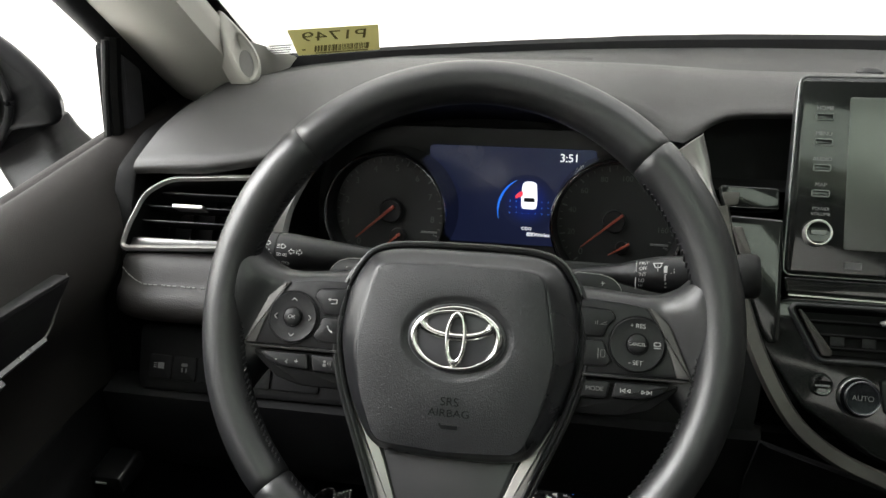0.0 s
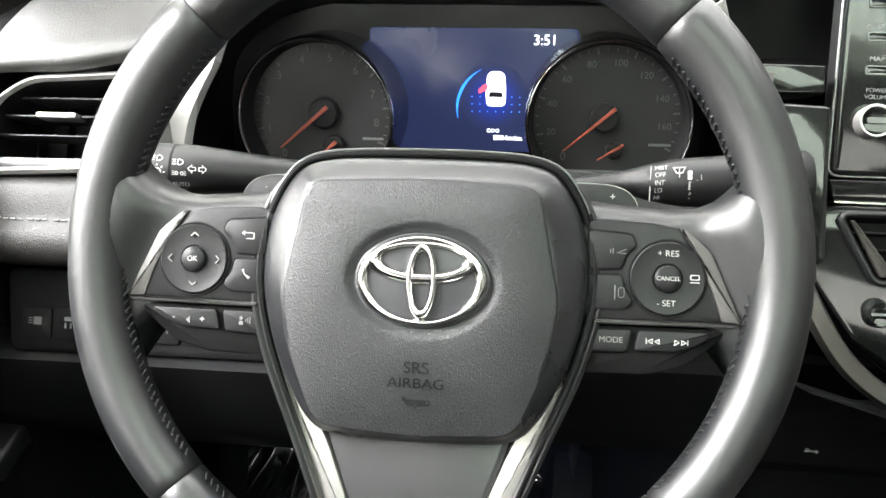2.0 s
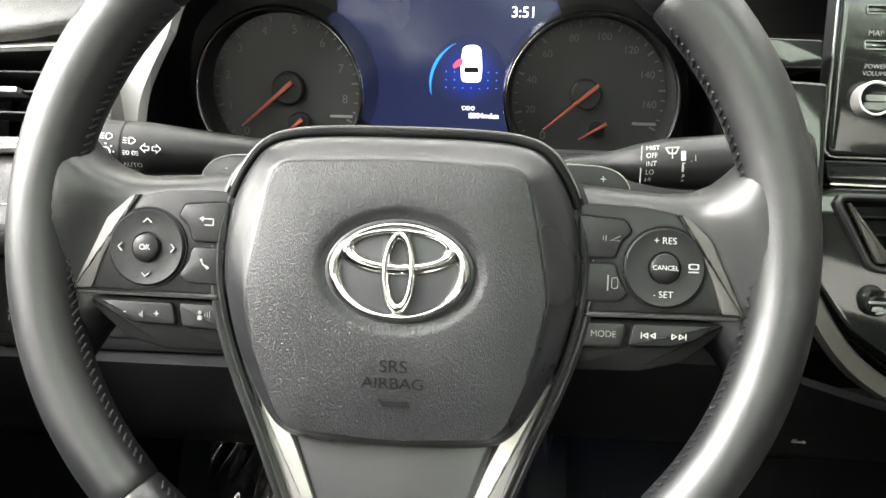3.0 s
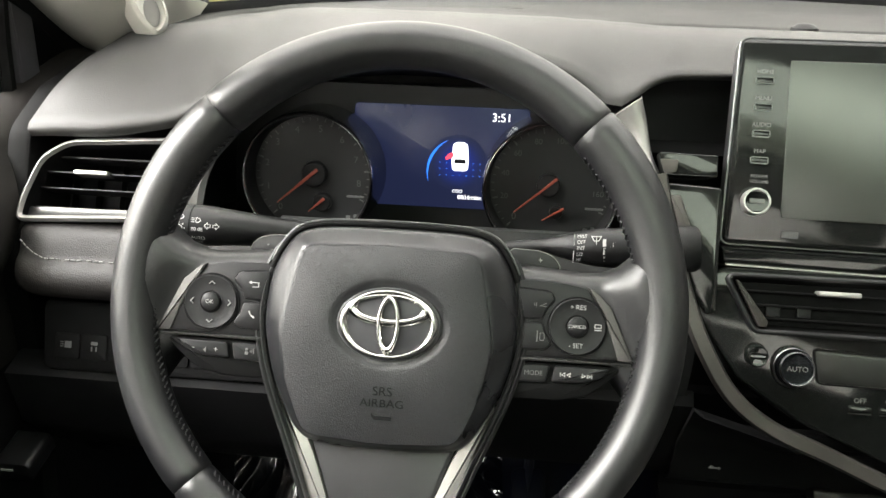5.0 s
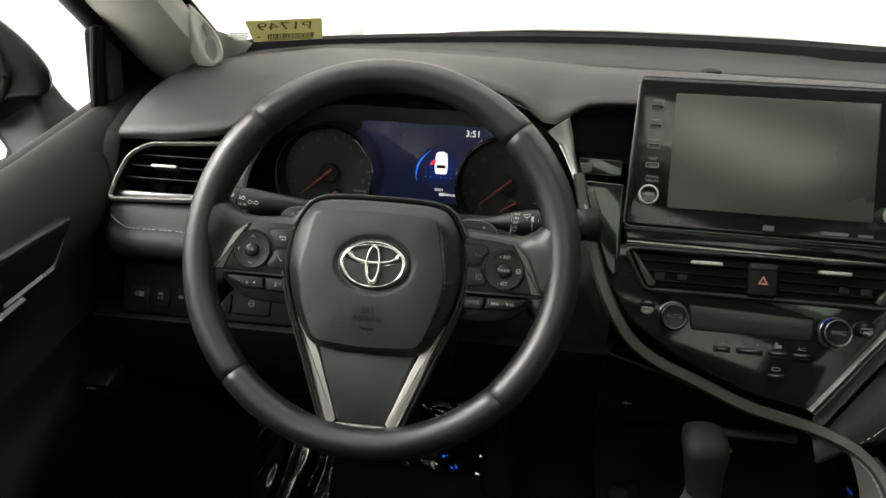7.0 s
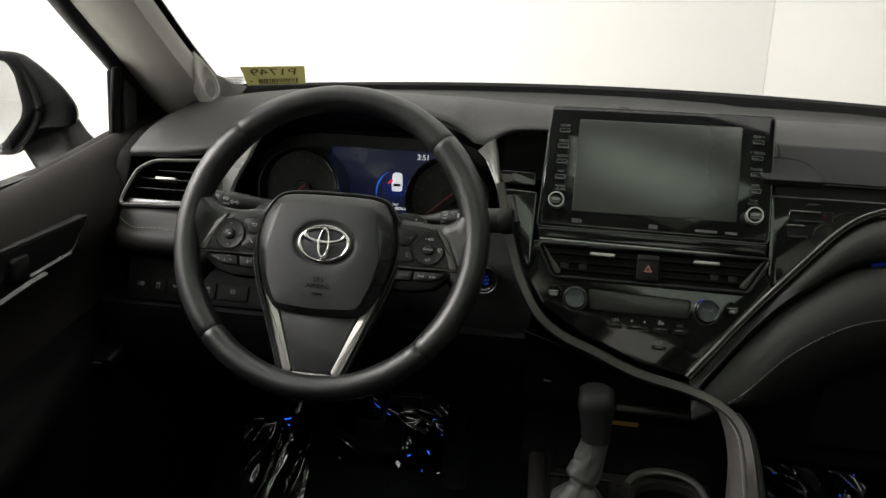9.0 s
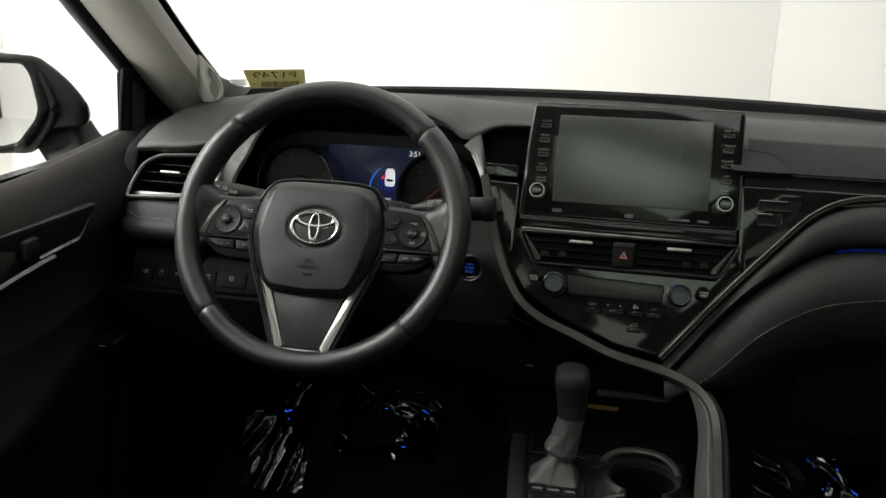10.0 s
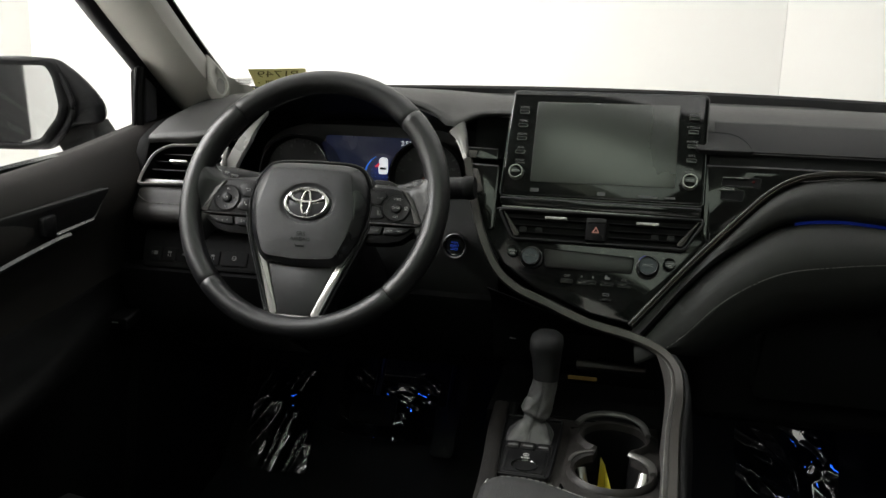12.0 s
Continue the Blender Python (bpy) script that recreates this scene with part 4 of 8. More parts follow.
for u0, u1, v0, v1 in ((0.527, 0.577, 0.1190, 0.1320), (0.526, 0.5560, 0.0995, 0.1147)):
    so = ccw(rounded([(u0, v0), (u1 - 0.002, v0), (u1, v1), (u0 + 0.001, v1)], 0.003))
    bm = bmesh.new()
    band_ring(bm, grown(so, 0.0008), so, -0.004, 0.0007, K, 0.0003)
    slot = part("slot_edge", bm, piano_black, dash)
    part("slot_back", plate(so, -0.004, 0.0006, K), deep_black, slot)
    part("slot_line", plate(rrect((u0 + u1) / 2 - 0.007, v1 - 0.0010, (u1 - u0) * 0.68, 0.0013, 0.0004), 0.0, 0.0026, K, 0.0004), mid_satin, slot, "thin bright line")
    part("slot_line", plate(rrect((u0 + u1) / 2 - 0.003, v0 + 0.0010, (u1 - u0) * 0.70, 0.0011, 0.0004), 0.0, 0.0016, K, 0.0004), spoke_grey, slot)
bm = bmesh.new()
rings(bm, [[(x, y, w) for x, y in oval(0.5675, 0.1269, r, r, 16)] for r, w in ((0.0022, -0.002), (0.0022, 0.0012), (0.0016, 0.0020), (0.0006, 0.0022))], K)
part("alarm_lens", bm, material("alarm_red", (0.06, 0.004, 0.006), 0.25, vary=0.05), dash, "tiny dark red warning lens")
# silver strip that sweeps up from the stack across the passenger side
sweep = spline([(0.4215, -0.078, 0), (0.45, -0.043, 0), (0.492, 0.0085, 0), (0.555, 0.0785, 0), (0.587, 0.1115, 0), (0.619, 0.132, 0), (0.662, 0.1425, 0), (0.75, 0.145, 0), (0.90, 0.142, 0), (1.08, 0.130, 0)], 7)
path = [K @ Vector((p.x, p.y, 0.0)) for p in sweep]
bm = bmesh.new()
moulding(bm, path, [(-0.0040, -0.012), (-0.0040, 0.003), (-0.0024, 0.006), (-0.0004, 0.0035), (0.0, -0.012)], tuple(K.to_3x3() @ Vector((0, 0, 1))))
part("sweep_strip", bm, satin_silver, dash, "satin silver strip")
bm = bmesh.new()
moulding(bm, path, [(0.0002, -0.012), (0.0002, 0.003), (0.0022, 0.0055), (0.0038, 0.003), (0.0038, -0.012)], tuple(K.to_3x3() @ Vector((0, 0, 1))))
part("sweep_strip", bm, grey_trim, dash, "grey metallic strip")

def eased(x, xs_, ys_):
    """A smooth curve through given values."""
    k = max(0, min(len(xs_) - 2, sum(1 for a in xs_[1:-1] if x >= a)))
    slope = [(ys_[min(i + 1, len(xs_) - 1)] - ys_[max(i - 1, 0)]) / (xs_[min(i + 1, len(xs_) - 1)] - xs_[max(i - 1, 0)]) for i in range(len(xs_))]
    h = xs_[k + 1] - xs_[k]
    t = max(0.0, min(1.0, (x - xs_[k]) / h))
    return ((2 * t ** 3 - 3 * t * t + 1) * ys_[k] + (t ** 3 - 2 * t * t + t) * h * slope[k]
            + (3 * t * t - 2 * t ** 3) * ys_[k + 1] + (t ** 3 - t * t) * h * slope[k + 1])


# passenger soft panels: rows follow the strip, sections run down from it
rows, rows_low, stitch_path, led_path = [], [], [], []
edge = [Vector((p.x, p.y, 0)) for p in sweep]
for p in edge:
    x = p.x
    top = K @ Vector((x + 0.002, p.y - 0.006, -0.002))
    q = eased(x, [0.42, 0.47, 0.526, 0.589, 0.663, 0.73, 1.08], [-0.125, -0.096, -0.040, -0.002, 0.014, 0.021, 0.02])
    e = eased(x, [0.42, 0.5, 0.56, 0.60, 0.663, 0.73, 1.08], [-0.10, 0.0, 0.050, 0.074, 0.084, 0.080, 0.07])
    out = eased(x, [0.42, 0.475, 0.53, 0.58, 0.66], [-0.35, -0.10, 0.55, 0.95, 1.0])
    led = K @ Vector((x + 0.006, e, 0.012 * out))
    led_in = K @ Vector((x + 0.006, e - 0.004, 0.012 * out - 0.010))
    led_dn = K @ Vector((x + 0.006, e - 0.010, 0.012 * out - 0.006))
    st = K @ Vector((x + 0.008, q, 0.020 * out))
    mid_a = top.lerp(led, 0.5) + Vector((0, -0.012, 0.006)) * max(0, out)
    mid_b = led_dn.lerp(st, 0.5) + Vector((0, -0.010, 0.004)) * max(0, out)
    rows.append([top, top.lerp(mid_a, 0.5) + Vector((0, -0.006, 0.002)) * max(0, out), mid_a, led + Vector((0, -0.002, 0.004)), led, led_in])
    low = max(0.05, min(1.0, (x - 0.455) / 0.06))
    dn = st + Vector((0.004, 0.0, -0.02)) * low
    rows_low.append([led_dn + Vector((0, 0.012, 0.0)), led_dn, mid_b, st, st + Vector((0.002, 0.001, -0.004)), dn, dn + Vector((0.01, 0.018, -0.03)) * low, dn + Vector((0.02, 0.06, -0.06)) * low, dn + Vector((0.02, 0.12, -0.07)) * low])
    stitch_path.append(st + Vector((0, -0.0012, 0.001)))
    led_path.append(led_in + Vector((0, 0.002, -0.003)))
part("soft_panel", loft(bmesh.new(), rows, (0, 0.003, 0)), panel_skin, dash, "soft dark leather-grained panel", 60)
part("soft_panel", loft(bmesh.new(), rows_low, (0, 0.003, 0)), panel_skin, dash, "soft dark panel with a stitched edge", 60)
stitches(stitch_path[6:], 0.0034, 0.0009, 0.00042, stitch_grey, dash)
bm = bmesh.new()
moulding(bm, led_path[34:], [(-0.004, 0), (0.004, 0), (0.004, 0.002), (-0.004, 0.002)], (0, -1, -0.3))
part("light_strip", bm, led_blue, dash, "glowing blue light line")
# glove box
glove = thing("glove_box", "closed black glove box lid below the passenger dash", "glove box", (0.80, 0.18, 0.56))
bm = bmesh.new()
prism(bm, rounded([(-0.20, -0.09), (0.20, -0.09), (0.21, 0.07), (-0.19, 0.075)], 0.02, 5), -0.10, 0.0, place(0.80, 0.175, 0.66, -12), 0.008)
part("lid", bm, soft_black, glove)
bm = bmesh.new()
prism(bm, rrect(0, 0.04, 0.10, 0.02, 0.008), 0.001, 0.006, place(0.80, 0.175, 0.66, -12), 0.002)
part("latch", bm, hard_black, glove)
bm = box(bmesh.new(), 0.52, 1.09, 0.22, 0.60, 0.52, 0.66, 0.02)
part("lower_cover", bm, deep_black, dash)

# driver's lower dash: stitched bolster, switch panel, knee panel
rows, st_path = [], []
for i in range(25):
    s = i / 24
    x = -0.345 + 0.225 * s
    r = min(1.0, math.sqrt(max(0.0, 1 - (1 - min(1, s * 5)) ** 2)))
    sec = [(0.162, 0.840), (0.140, 0.836), (0.130, 0.826), (0.123, 0.816), (0.113, 0.810), (0.108, 0.798), (0.113, 0.786), (0.135, 0.778), (0.17, 0.776)]
    cy, cz = 0.152, 0.812
    rows.append([(x + (0.006 * (1 - r)), cy + (y - cy) * (0.35 + 0.65 * r), cz + (z - cz) * (0.75 + 0.25 * r)) for y, z in sec])
    k = 1 + 2 * min(1.0, s / 0.16) ** 0.6
    st_path.append(Vector(rows[-1][int(min(k, 2))]).lerp(Vector(rows[-1][int(min(k, 2)) + 1]), k - int(min(k, 2))) + Vector((0, -0.0012, 0.0003)))
part("bolster", loft(bmesh.new(), [spline(r, 3) for r in rows]), band_leather, dash, "brown-black stitched leather bolster under the vent", 60)
stitches(st_path[1:], 0.0034, 0.0018, 0.00055, stitch_grey, dash)
N = place(0, 0.118, 0.7385, 25)
bm = bmesh.new()
prism(bm, rounded([(-0.322, 0.038), (-0.12, 0.040), (-0.10, -0.02), (-0.318, -0.022)], 0.008), -0.05, 0.0, N, 0.004)
part("switch_panel", bm, deep_black, dash, "dark switch panel")
bm = bmesh.new()
loft(bm, [[(x, 0.128, 0.722), (x, 0.104, 0.715), (x, 0.115, 0.66), (x, 0.17, 0.60), (x, 0.26, 0.55)] for x in (-0.35, -0.25, -0.15, -0.10)], (0, 0.006, 0))
part("knee_panel", bm, hard_black, dash, "black knee panel")
bm = bmesh.new()
loft(bm, [[(x, 0.175, 0.705), (x, 0.165, 0.695), (x, 0.170, 0.65), (x, 0.20, 0.60), (x, 0.27, 0.55)] for x in (-0.10, 0.0, 0.12, 0.235)], (0, 0.006, 0))
part("knee_panel", bm, deep_black, dash, "black knee panel")
bm = bmesh.new()
loft(bm, [[(x, 0.182, 0.84), (x, 0.166, 0.800), (x, 0.159, 0.791), (x, 0.159, 0.772), (x, 0.162, 0.735), (x, 0.172, 0.70), (x, 0.20, 0.64)] for x in (-0.125, -0.06, 0.05, 0.15, 0.228)], (0, 0.006, 0))
part("column_panel", bm, lower_black, dash, "black panel round the steering column")
# side end of the dash by the door
for sx in (-1, 1):
    bm = bmesh.new()
    m = Matrix.Translation((MID + sx * 0.709, 0, 0)) @ Matrix(((0, 0, -sx, 0), (1, 0, 0, 0), (0, 1, 0, 0), (0, 0, 0, 1)))
    prism(bm, rounded([(0.186, 0.905), (0.24, 0.93), (0.34, 0.945), (0.40, 0.92), (0.42, 0.45), (0.22, 0.55), (0.14, 0.70), (0.14, 0.80), (0.165, 0.86)], 0.01), -0.02, 0.0, m, 0.004)
    part("end_panel", bm, vent_black, dash)
    bm = bmesh.new()
    prism(bm, [(0.10, 0.2), (0.62, 0.2), (0.62, 0.90), (0.40, 0.90), (0.16, 0.62)], -0.04, 0.0, Matrix.Translation((MID + sx * 0.725, 0, 0)) @ Matrix(((0, 0, -sx, 0), (1, 0, 0, 0), (0, 1, 0, 0), (0, 0, 0, 1))))
    tagged(part("kick_panel", bm, deep_black), "black kick panel beside the footwell", "kick panel", kind="structure")

# switches on the driver's panel
def panel_switch(u, w, icon):
    sw = thing("dash_switch", "small black push switch with a pale symbol", "switch", tuple(N @ Vector((u, 0, 0))), "driver panel switches")
    part("button", plate(rrect(u, -0.0005, w, 0.022, 0.0025), -0.004, 0.0016, N, 0.0008), deep_black, sw)
    bm = bmesh.new()
    if icon == "lamp":
        prism(bm, [(u - 0.002, -0.002), (u + 0.004, -0.002), (u + 0.004, 0.0035), (u - 0.002, 0.0035)], 0.001, 0.0019, N)
        for k in range(3):
            prism(bm, rrect(u - 0.0045, -0.001 + 0.0018 * k, 0.003, 0.0007, 0.0002), 0.001, 0.0019, N)
    elif icon == "car":
        prism(bm, rrect(u, 0.0028, 0.006, 0.003, 0.001), 0.001, 0.0019, N)
        for d in (-1, 1):
            prism(bm, rrect(u + d * 0.002, -0.0018, 0.0012, 0.004, 0.0004), 0.001, 0.0019, N)
    elif icon == "wheel":
        band_ring(bm, oval(u, 0.001, 0.0036, 0.0036, 20), oval(u, 0.001, 0.0027, 0.0027, 20), 0.001, 0.0019, N)
        prism(bm, rrect(u, 0.001, 0.0055, 0.0009, 0.0003), 0.001, 0.0019, N)
    else:
        prism(bm, rrect(u, 0.001, 0.006, 0.0035, 0.0015), 0.001, 0.0019, N)
    part("symbol", bm, faint_print, sw)


for u, w, icon in ((-0.2965, 0.0225, "lamp"), (-0.2725, 0.0225, "car"), (-0.2485, 0.0225, "cup"), (-0.2245, 0.0225, "cup"), (-0.201, 0.0225, "car"), (-0.166, 0.043, "wheel")):
    panel_switch(u, w, icon)

# start button
start = thing("start_button", "round push start button, lit blue in a chrome ring", "button", (0.164, 0.158, 0.773))
m = place(0.1660, 0.150, 0.7770, 6)
bm = bmesh.new()
band_ring(bm, oval(0, 0, 0.0185, 0.0185, 36), oval(0, 0, 0.0158, 0.0158, 36), -0.008, 0.005, m, 0.0012)
part("ring", bm, dark_satin, start, "dark chrome ring")
bm = bmesh.new()
rings(bm, [[(x, y, w) for x, y in oval(0, 0, r, r, 32)] for r, w in ((0.0155, -0.008), (0.0152, 0.003), (0.0135, 0.0035), (0.012, 0.002), (0.004, 0.0016))], m)
part("cap", bm, piano_black, start)
for k, (words, sz) in enumerate((("ENGINE", 0.0029), ("START", 0.0046), ("STOP", 0.0046))):
    text("lettering", words, sz, shift(m, 0, 0.0052 - 0.0049 * k, 0.0045), start_blue, start)
# ---- air vents ----
V = place(0.001, 0.159, 0.860, 30)


def vent_tab(parent, m, u, v, w, length=0.030):
    part("tab", plate(rrect(u, v, length, 0.0040, 0.0016), w - 0.01, w + 0.004, m, 0.0012), satin_silver, parent, "satin silver slider tab")


def side_vent(mirrored):
    """The vent at the end of the dash, in its silver loop."""
    f = (lambda x: 2 * MID - x) if mirrored else (lambda x: x)
    ob = thing("air_vent", "black louvred side air vent in a satin silver loop", "air vent", tuple(V @ Vector((f(-0.26), 0.01, 0))), "air vents")
    outer = rounded([(f(x), y) for x, y in ((-0.3425, -0.0265), (-0.339, -0.004), (-0.327, 0.030), (-0.303, 0.0455), (-0.2030, 0.0515), (-0.2030, -0.0190), (-0.234, -0.0210))], 0.011, 4)
    inner = grown(ccw(outer), -0.0052)
    bm = bmesh.new()
    band_ring(bm, outer, inner, -0.02, 0.006, V, 0.0024)
    part("loop", bm, loop_satin, ob, "satin silver loop")
    bm = bmesh.new()
    o = ccw(inner)
    rings(bm, [[(x, y, 0.003) for x, y in o], [(x, y, -0.02) for x, y in grown(o, -0.002)], [(x, y, -0.05) for x, y in grown(o, -0.010)]], V, False, True)
    part("throat", bm, deep_black, ob)
    for k, v in enumerate((-0.012, 0.005, 0.0185, 0.032)):
        left = np.interp(v, [-0.02, 0.0, 0.03, 0.045], [-0.331, -0.330, -0.319, -0.302])
        bm = bmesh.new()
        prism(bm, rrect((f(left) + f(-0.209)) / 2, v, abs(f(-0.209) - f(left)), 0.0015, 0.0006, 2), -0.030, -0.004 - 0.002 * (k % 2), V, 0.0006)
        part("slat", bm, hard_black, ob)
    for k in range(5):
        bm = bmesh.new()
        u = f(-0.318 + 0.022 * k)
        prism(bm, rrect(u, 0.010, 0.0018, 0.05, 0.0006, 2), -0.048, -0.038, V)
        part("vane", bm, vent_black, ob)
    bm = bmesh.new()
    prism(bm, rounded([(f(-0.337), -0.0205), (f(-0.335), -0.012), (f(-0.210), -0.010), (f(-0.210), -0.0150), (f(-0.240), -0.0165)], 0.002), -0.03, -0.004, V, 0.001)
    part("lower_blade", bm, dark_satin, ob, "dark satin lower blade")
    for k in range(4):
        part("end_louvre", plate(rounded([(f(-0.2135), -0.004 + 0.011 * k), (f(-0.2065), -0.003 + 0.011 * k), (f(-0.2065), 0.0035 + 0.011 * k), (f(-0.2115), 0.0025 + 0.011 * k)], 0.0008), -0.012, -0.001, V, 0.0006), mid_satin, ob, "satin end louvre")
    vent_tab(ob, V, f(-0.2825), 0.0185, -0.003)


side_vent(False)
side_vent(True)

centre = thing("air_vent", "wide black centre air vent with two silver slider tabs", "air vent", (0.37, 0.115, 0.822), "air vents")
bm = bmesh.new()
o = ccw(rounded([(0.236, 0.0665), (0.505, 0.068), (0.482, 0.030), (0.256, 0.030)], 0.004))
band_ring(bm, grown(o, 0.004), o, -0.006, 0.003, K, 0.0015)
part("surround", bm, hard_black, centre)
bm = bmesh.new()
rings(bm, [[(x, y, 0.001) for x, y in o], [(x, y, -0.0035) for x, y in grown(o, -0.003)]], K, False, True)
part("throat", bm, vent_black, centre)
for u0, u1, v in ((0.247, 0.352, 0.0475), (0.384, 0.492, 0.0475), (0.254, 0.352, 0.038), (0.384, 0.486, 0.038), (0.241, 0.352, 0.0575), (0.384, 0.498, 0.0575)):
    part("slat", plate(rrect((u0 + u1) / 2, v, u1 - u0, 0.0018, 0.0007, 2), -0.003, 0.0015, K, 0.0006), vent_black, centre)
for s, a, b in ((1, (0.2395, 0.0650), (0.257, 0.0315)), (-1, (0.5015, 0.0665), (0.481, 0.0315))):
    part("blade", plate(rounded([a, (a[0] + s * 0.002, a[1]), (b[0] + s * 0.007, b[1] + 0.004), (b[0] + s * 0.006, b[1]), b], 0.001), -0.003, 0.0035, K, 0.001), grey_trim, centre, "grey metallic end blade")
vent_tab(centre, K, 0.3125, 0.0585, 0.004)
vent_tab(centre, K, 0.4345, 0.0585, 0.004)
for u in (0.268, 0.29, 0.445, 0.466):
    part("vane", plate(rrect(u, 0.044, 0.010, 0.009, 0.001), -0.003, -0.0005, K, 0.0005), hard_black, centre)

hazard = thing("hazard_button", "gloss black hazard warning button with a red triangle", "button", (0.367, 0.11, 0.82))
part("button", plate(rrect(0.367, 0.0465, 0.0265, 0.031, 0.002), -0.003, 0.005, K, 0.0015), deep_black, hazard)
bm = bmesh.new()
tri = ccw([(0.3620, 0.0420), (0.3720, 0.0420), (0.367, 0.0508)])
band_ring(bm, tri, grown(tri, -0.0014), 0.004, 0.0057, K)
tri2 = grown(tri, -0.0028)
band_ring(bm, tri2, grown(tri2, -0.0004), 0.004, 0.0057, K)
part("triangle", bm, hazard_red, hazard, "red double triangle")
part("cap_top", plate(rrect(0.367, 0.0595, 0.0255, 0.006, 0.001), 0.004, 0.0058, K, 0.0005), hard_black, hazard)

# ---- climate panel ----
climate = thing("climate_control", "gloss black climate control panel with two round dials", "climate control", (0.365, 0.09, 0.76))


def dial(u, v, r, name, words="", ridged=True):
    bm = bmesh.new()
    band_ring(bm, oval(u, v, r * 1.16, r * 1.16, 36), oval(u, v, r * 1.03, r * 1.03, 36), -0.004, 0.004, K, 0.0008)
    base = part(name, bm, dark_satin, climate, "dark satin dial ring")
    bm = bmesh.new()
    n = 60
    loops = []
    for w, rr, rough_edge in ((-0.004, r, 0.0), (0.0, r, 0.02), (0.010, r * 0.97, 0.02), (0.012, r * 0.90, 0), (0.0118, r * 0.82, 0), (0.0108, r * 0.80, 0), (0.0105, r * 0.2, 0)):
        loops.append([(u + rr * (1 + rough_edge * (i % 2)) * math.cos(2 * math.pi * i / n), v + rr * (1 + rough_edge * (i % 2)) * math.sin(2 * math.pi * i / n), w) for i in range(n)])
    rings(bm, loops, K)
    part("knob", bm, dial_metal, base, "dark spun metal face")
    bm = bmesh.new()
    band_ring(bm, oval(u, v, r * 0.97, r * 0.97, 36), oval(u, v, r * 0.89, r * 0.89, 36), 0.009, 0.0128, K, 0.0005)
    part("bright_edge", bm, dark_satin, base)
    if words:
        text("lettering", words, r * 0.42, shift(K, u, v, 0.0125), dim_print, base)


dial(0.2835, 0.0030, 0.0128, "temperature_dial", "AUTO")
dial(0.4380, 0.0010, 0.0132, "temperature_dial", "SYNC")
bm = bmesh.new()
for i in range(6):
    a, b = radians(120 + i * 5), radians(104.5 + i * 5)
    r0, r1 = 0.0142, 0.0153
    prism(bm, [(0.4380 + r0 * math.cos(a), 0.001 + r0 * math.sin(a)), (0.4380 + r1 * math.cos(a), 0.001 + r1 * math.sin(a)), (0.4380 + r1 * math.cos(b), 0.001 + r1 * math.sin(b)), (0.4380 + r0 * math.cos(b), 0.001 + r0 * math.sin(b))], 0.003, 0.0045, K)
part("cold_mark", bm, icon_navy, climate)
for u, v, r in ((0.2575, 0.0098, 0.0080), (0.4660, 0.0075, 0.0080)):
    bm = bmesh.new()
    rings(bm, [[(x, y, w) for x, y in oval(u, v, q, q, 24)] for q, w in ((r, -0.004), (r, 0.003), (r * 0.85, 0.005), (r * 0.5, 0.0045))], K)
    base = part("round_button", bm, piano_black, climate)
    part("mark", plate(rrect(u, v, r * 1.3, 0.0014, 0.0004), 0.0045, 0.0054, K), faint_print, base)
    bm = bmesh.new()
    prism(bm, rounded([(u - r * 0.45, v - r * 0.62), (u + r * 0.45, v - r * 0.62), (u + r * 0.3, v - r * 0.3), (u - r * 0.3, v - r * 0.3)], 0.0006), 0.0044, 0.0054, K)
    part("mark", bm, dim_print, base)
bm = plate(rounded([(0.2995, 0.0168), (0.4195, 0.0120), (0.4170, -0.0080), (0.3030, -0.0070)], 0.003), -0.005, -0.002, K, 0.0006)
part("display", bm, lcd_grey, climate, "dark climate display")
bm = bmesh.new()
o = ccw(rounded([(0.2995, 0.0168), (0.4195, 0.0120), (0.4170, -0.0080), (0.3030, -0.0070)], 0.003))
band_ring(bm, grown(o, 0.0012), o, -0.005, -0.0015, K)
part("display_edge", bm, deep_black, climate)
for u, w, words in ((0.3335, 0.0165, "OFF"), (0.3600, 0.0255, ""), (0.3870, 0.0175, ""), (0.4095, 0.0175, "A/C")):
    part("key", plate(rrect(u, -0.0245, w, 0.0048, 0.001), -0.006, -0.0015, K, 0.0010), piano_black, climate)
    part("key_edge", plate(rrect(u, -0.0274, w * 0.96, 0.0008, 0.0002), -0.006, -0.0012, K), hard_black, climate)
    if words:
        text("lettering", words, 0.0052, shift(K, u, -0.0180, -0.0030), dim_print, climate)
for u in (0.353, 0.368):
    part("symbol", plate(oval(u, -0.0172, 0.0014, 0.0014, 10), -0.0045, -0.003, K), faint_print, climate)
bm = bmesh.new()
prism(bm, rounded([(0.3835, -0.0190), (0.3905, -0.0190), (0.3905, -0.0155), (0.3835, -0.0155)], 0.0008), -0.0045, -0.003, K)
prism(bm, rrect(0.3855, -0.0143, 0.003, 0.002, 0.0006), -0.0045, -0.003, K)
part("symbol", bm, dim_print, climate)
part("key", plate(rrect(0.3865, -0.0465, 0.0170, 0.0046, 0.001), -0.006, -0.0015, K, 0.0010), piano_black, climate)
bm = bmesh.new()
band_ring(bm, rrect(0.3865, -0.0395, 0.0085, 0.0036, 0.0017), rrect(0.3865, -0.0395, 0.0070, 0.0022, 0.001), -0.0045, -0.003, K)
part("symbol", bm, faint_print, climate)

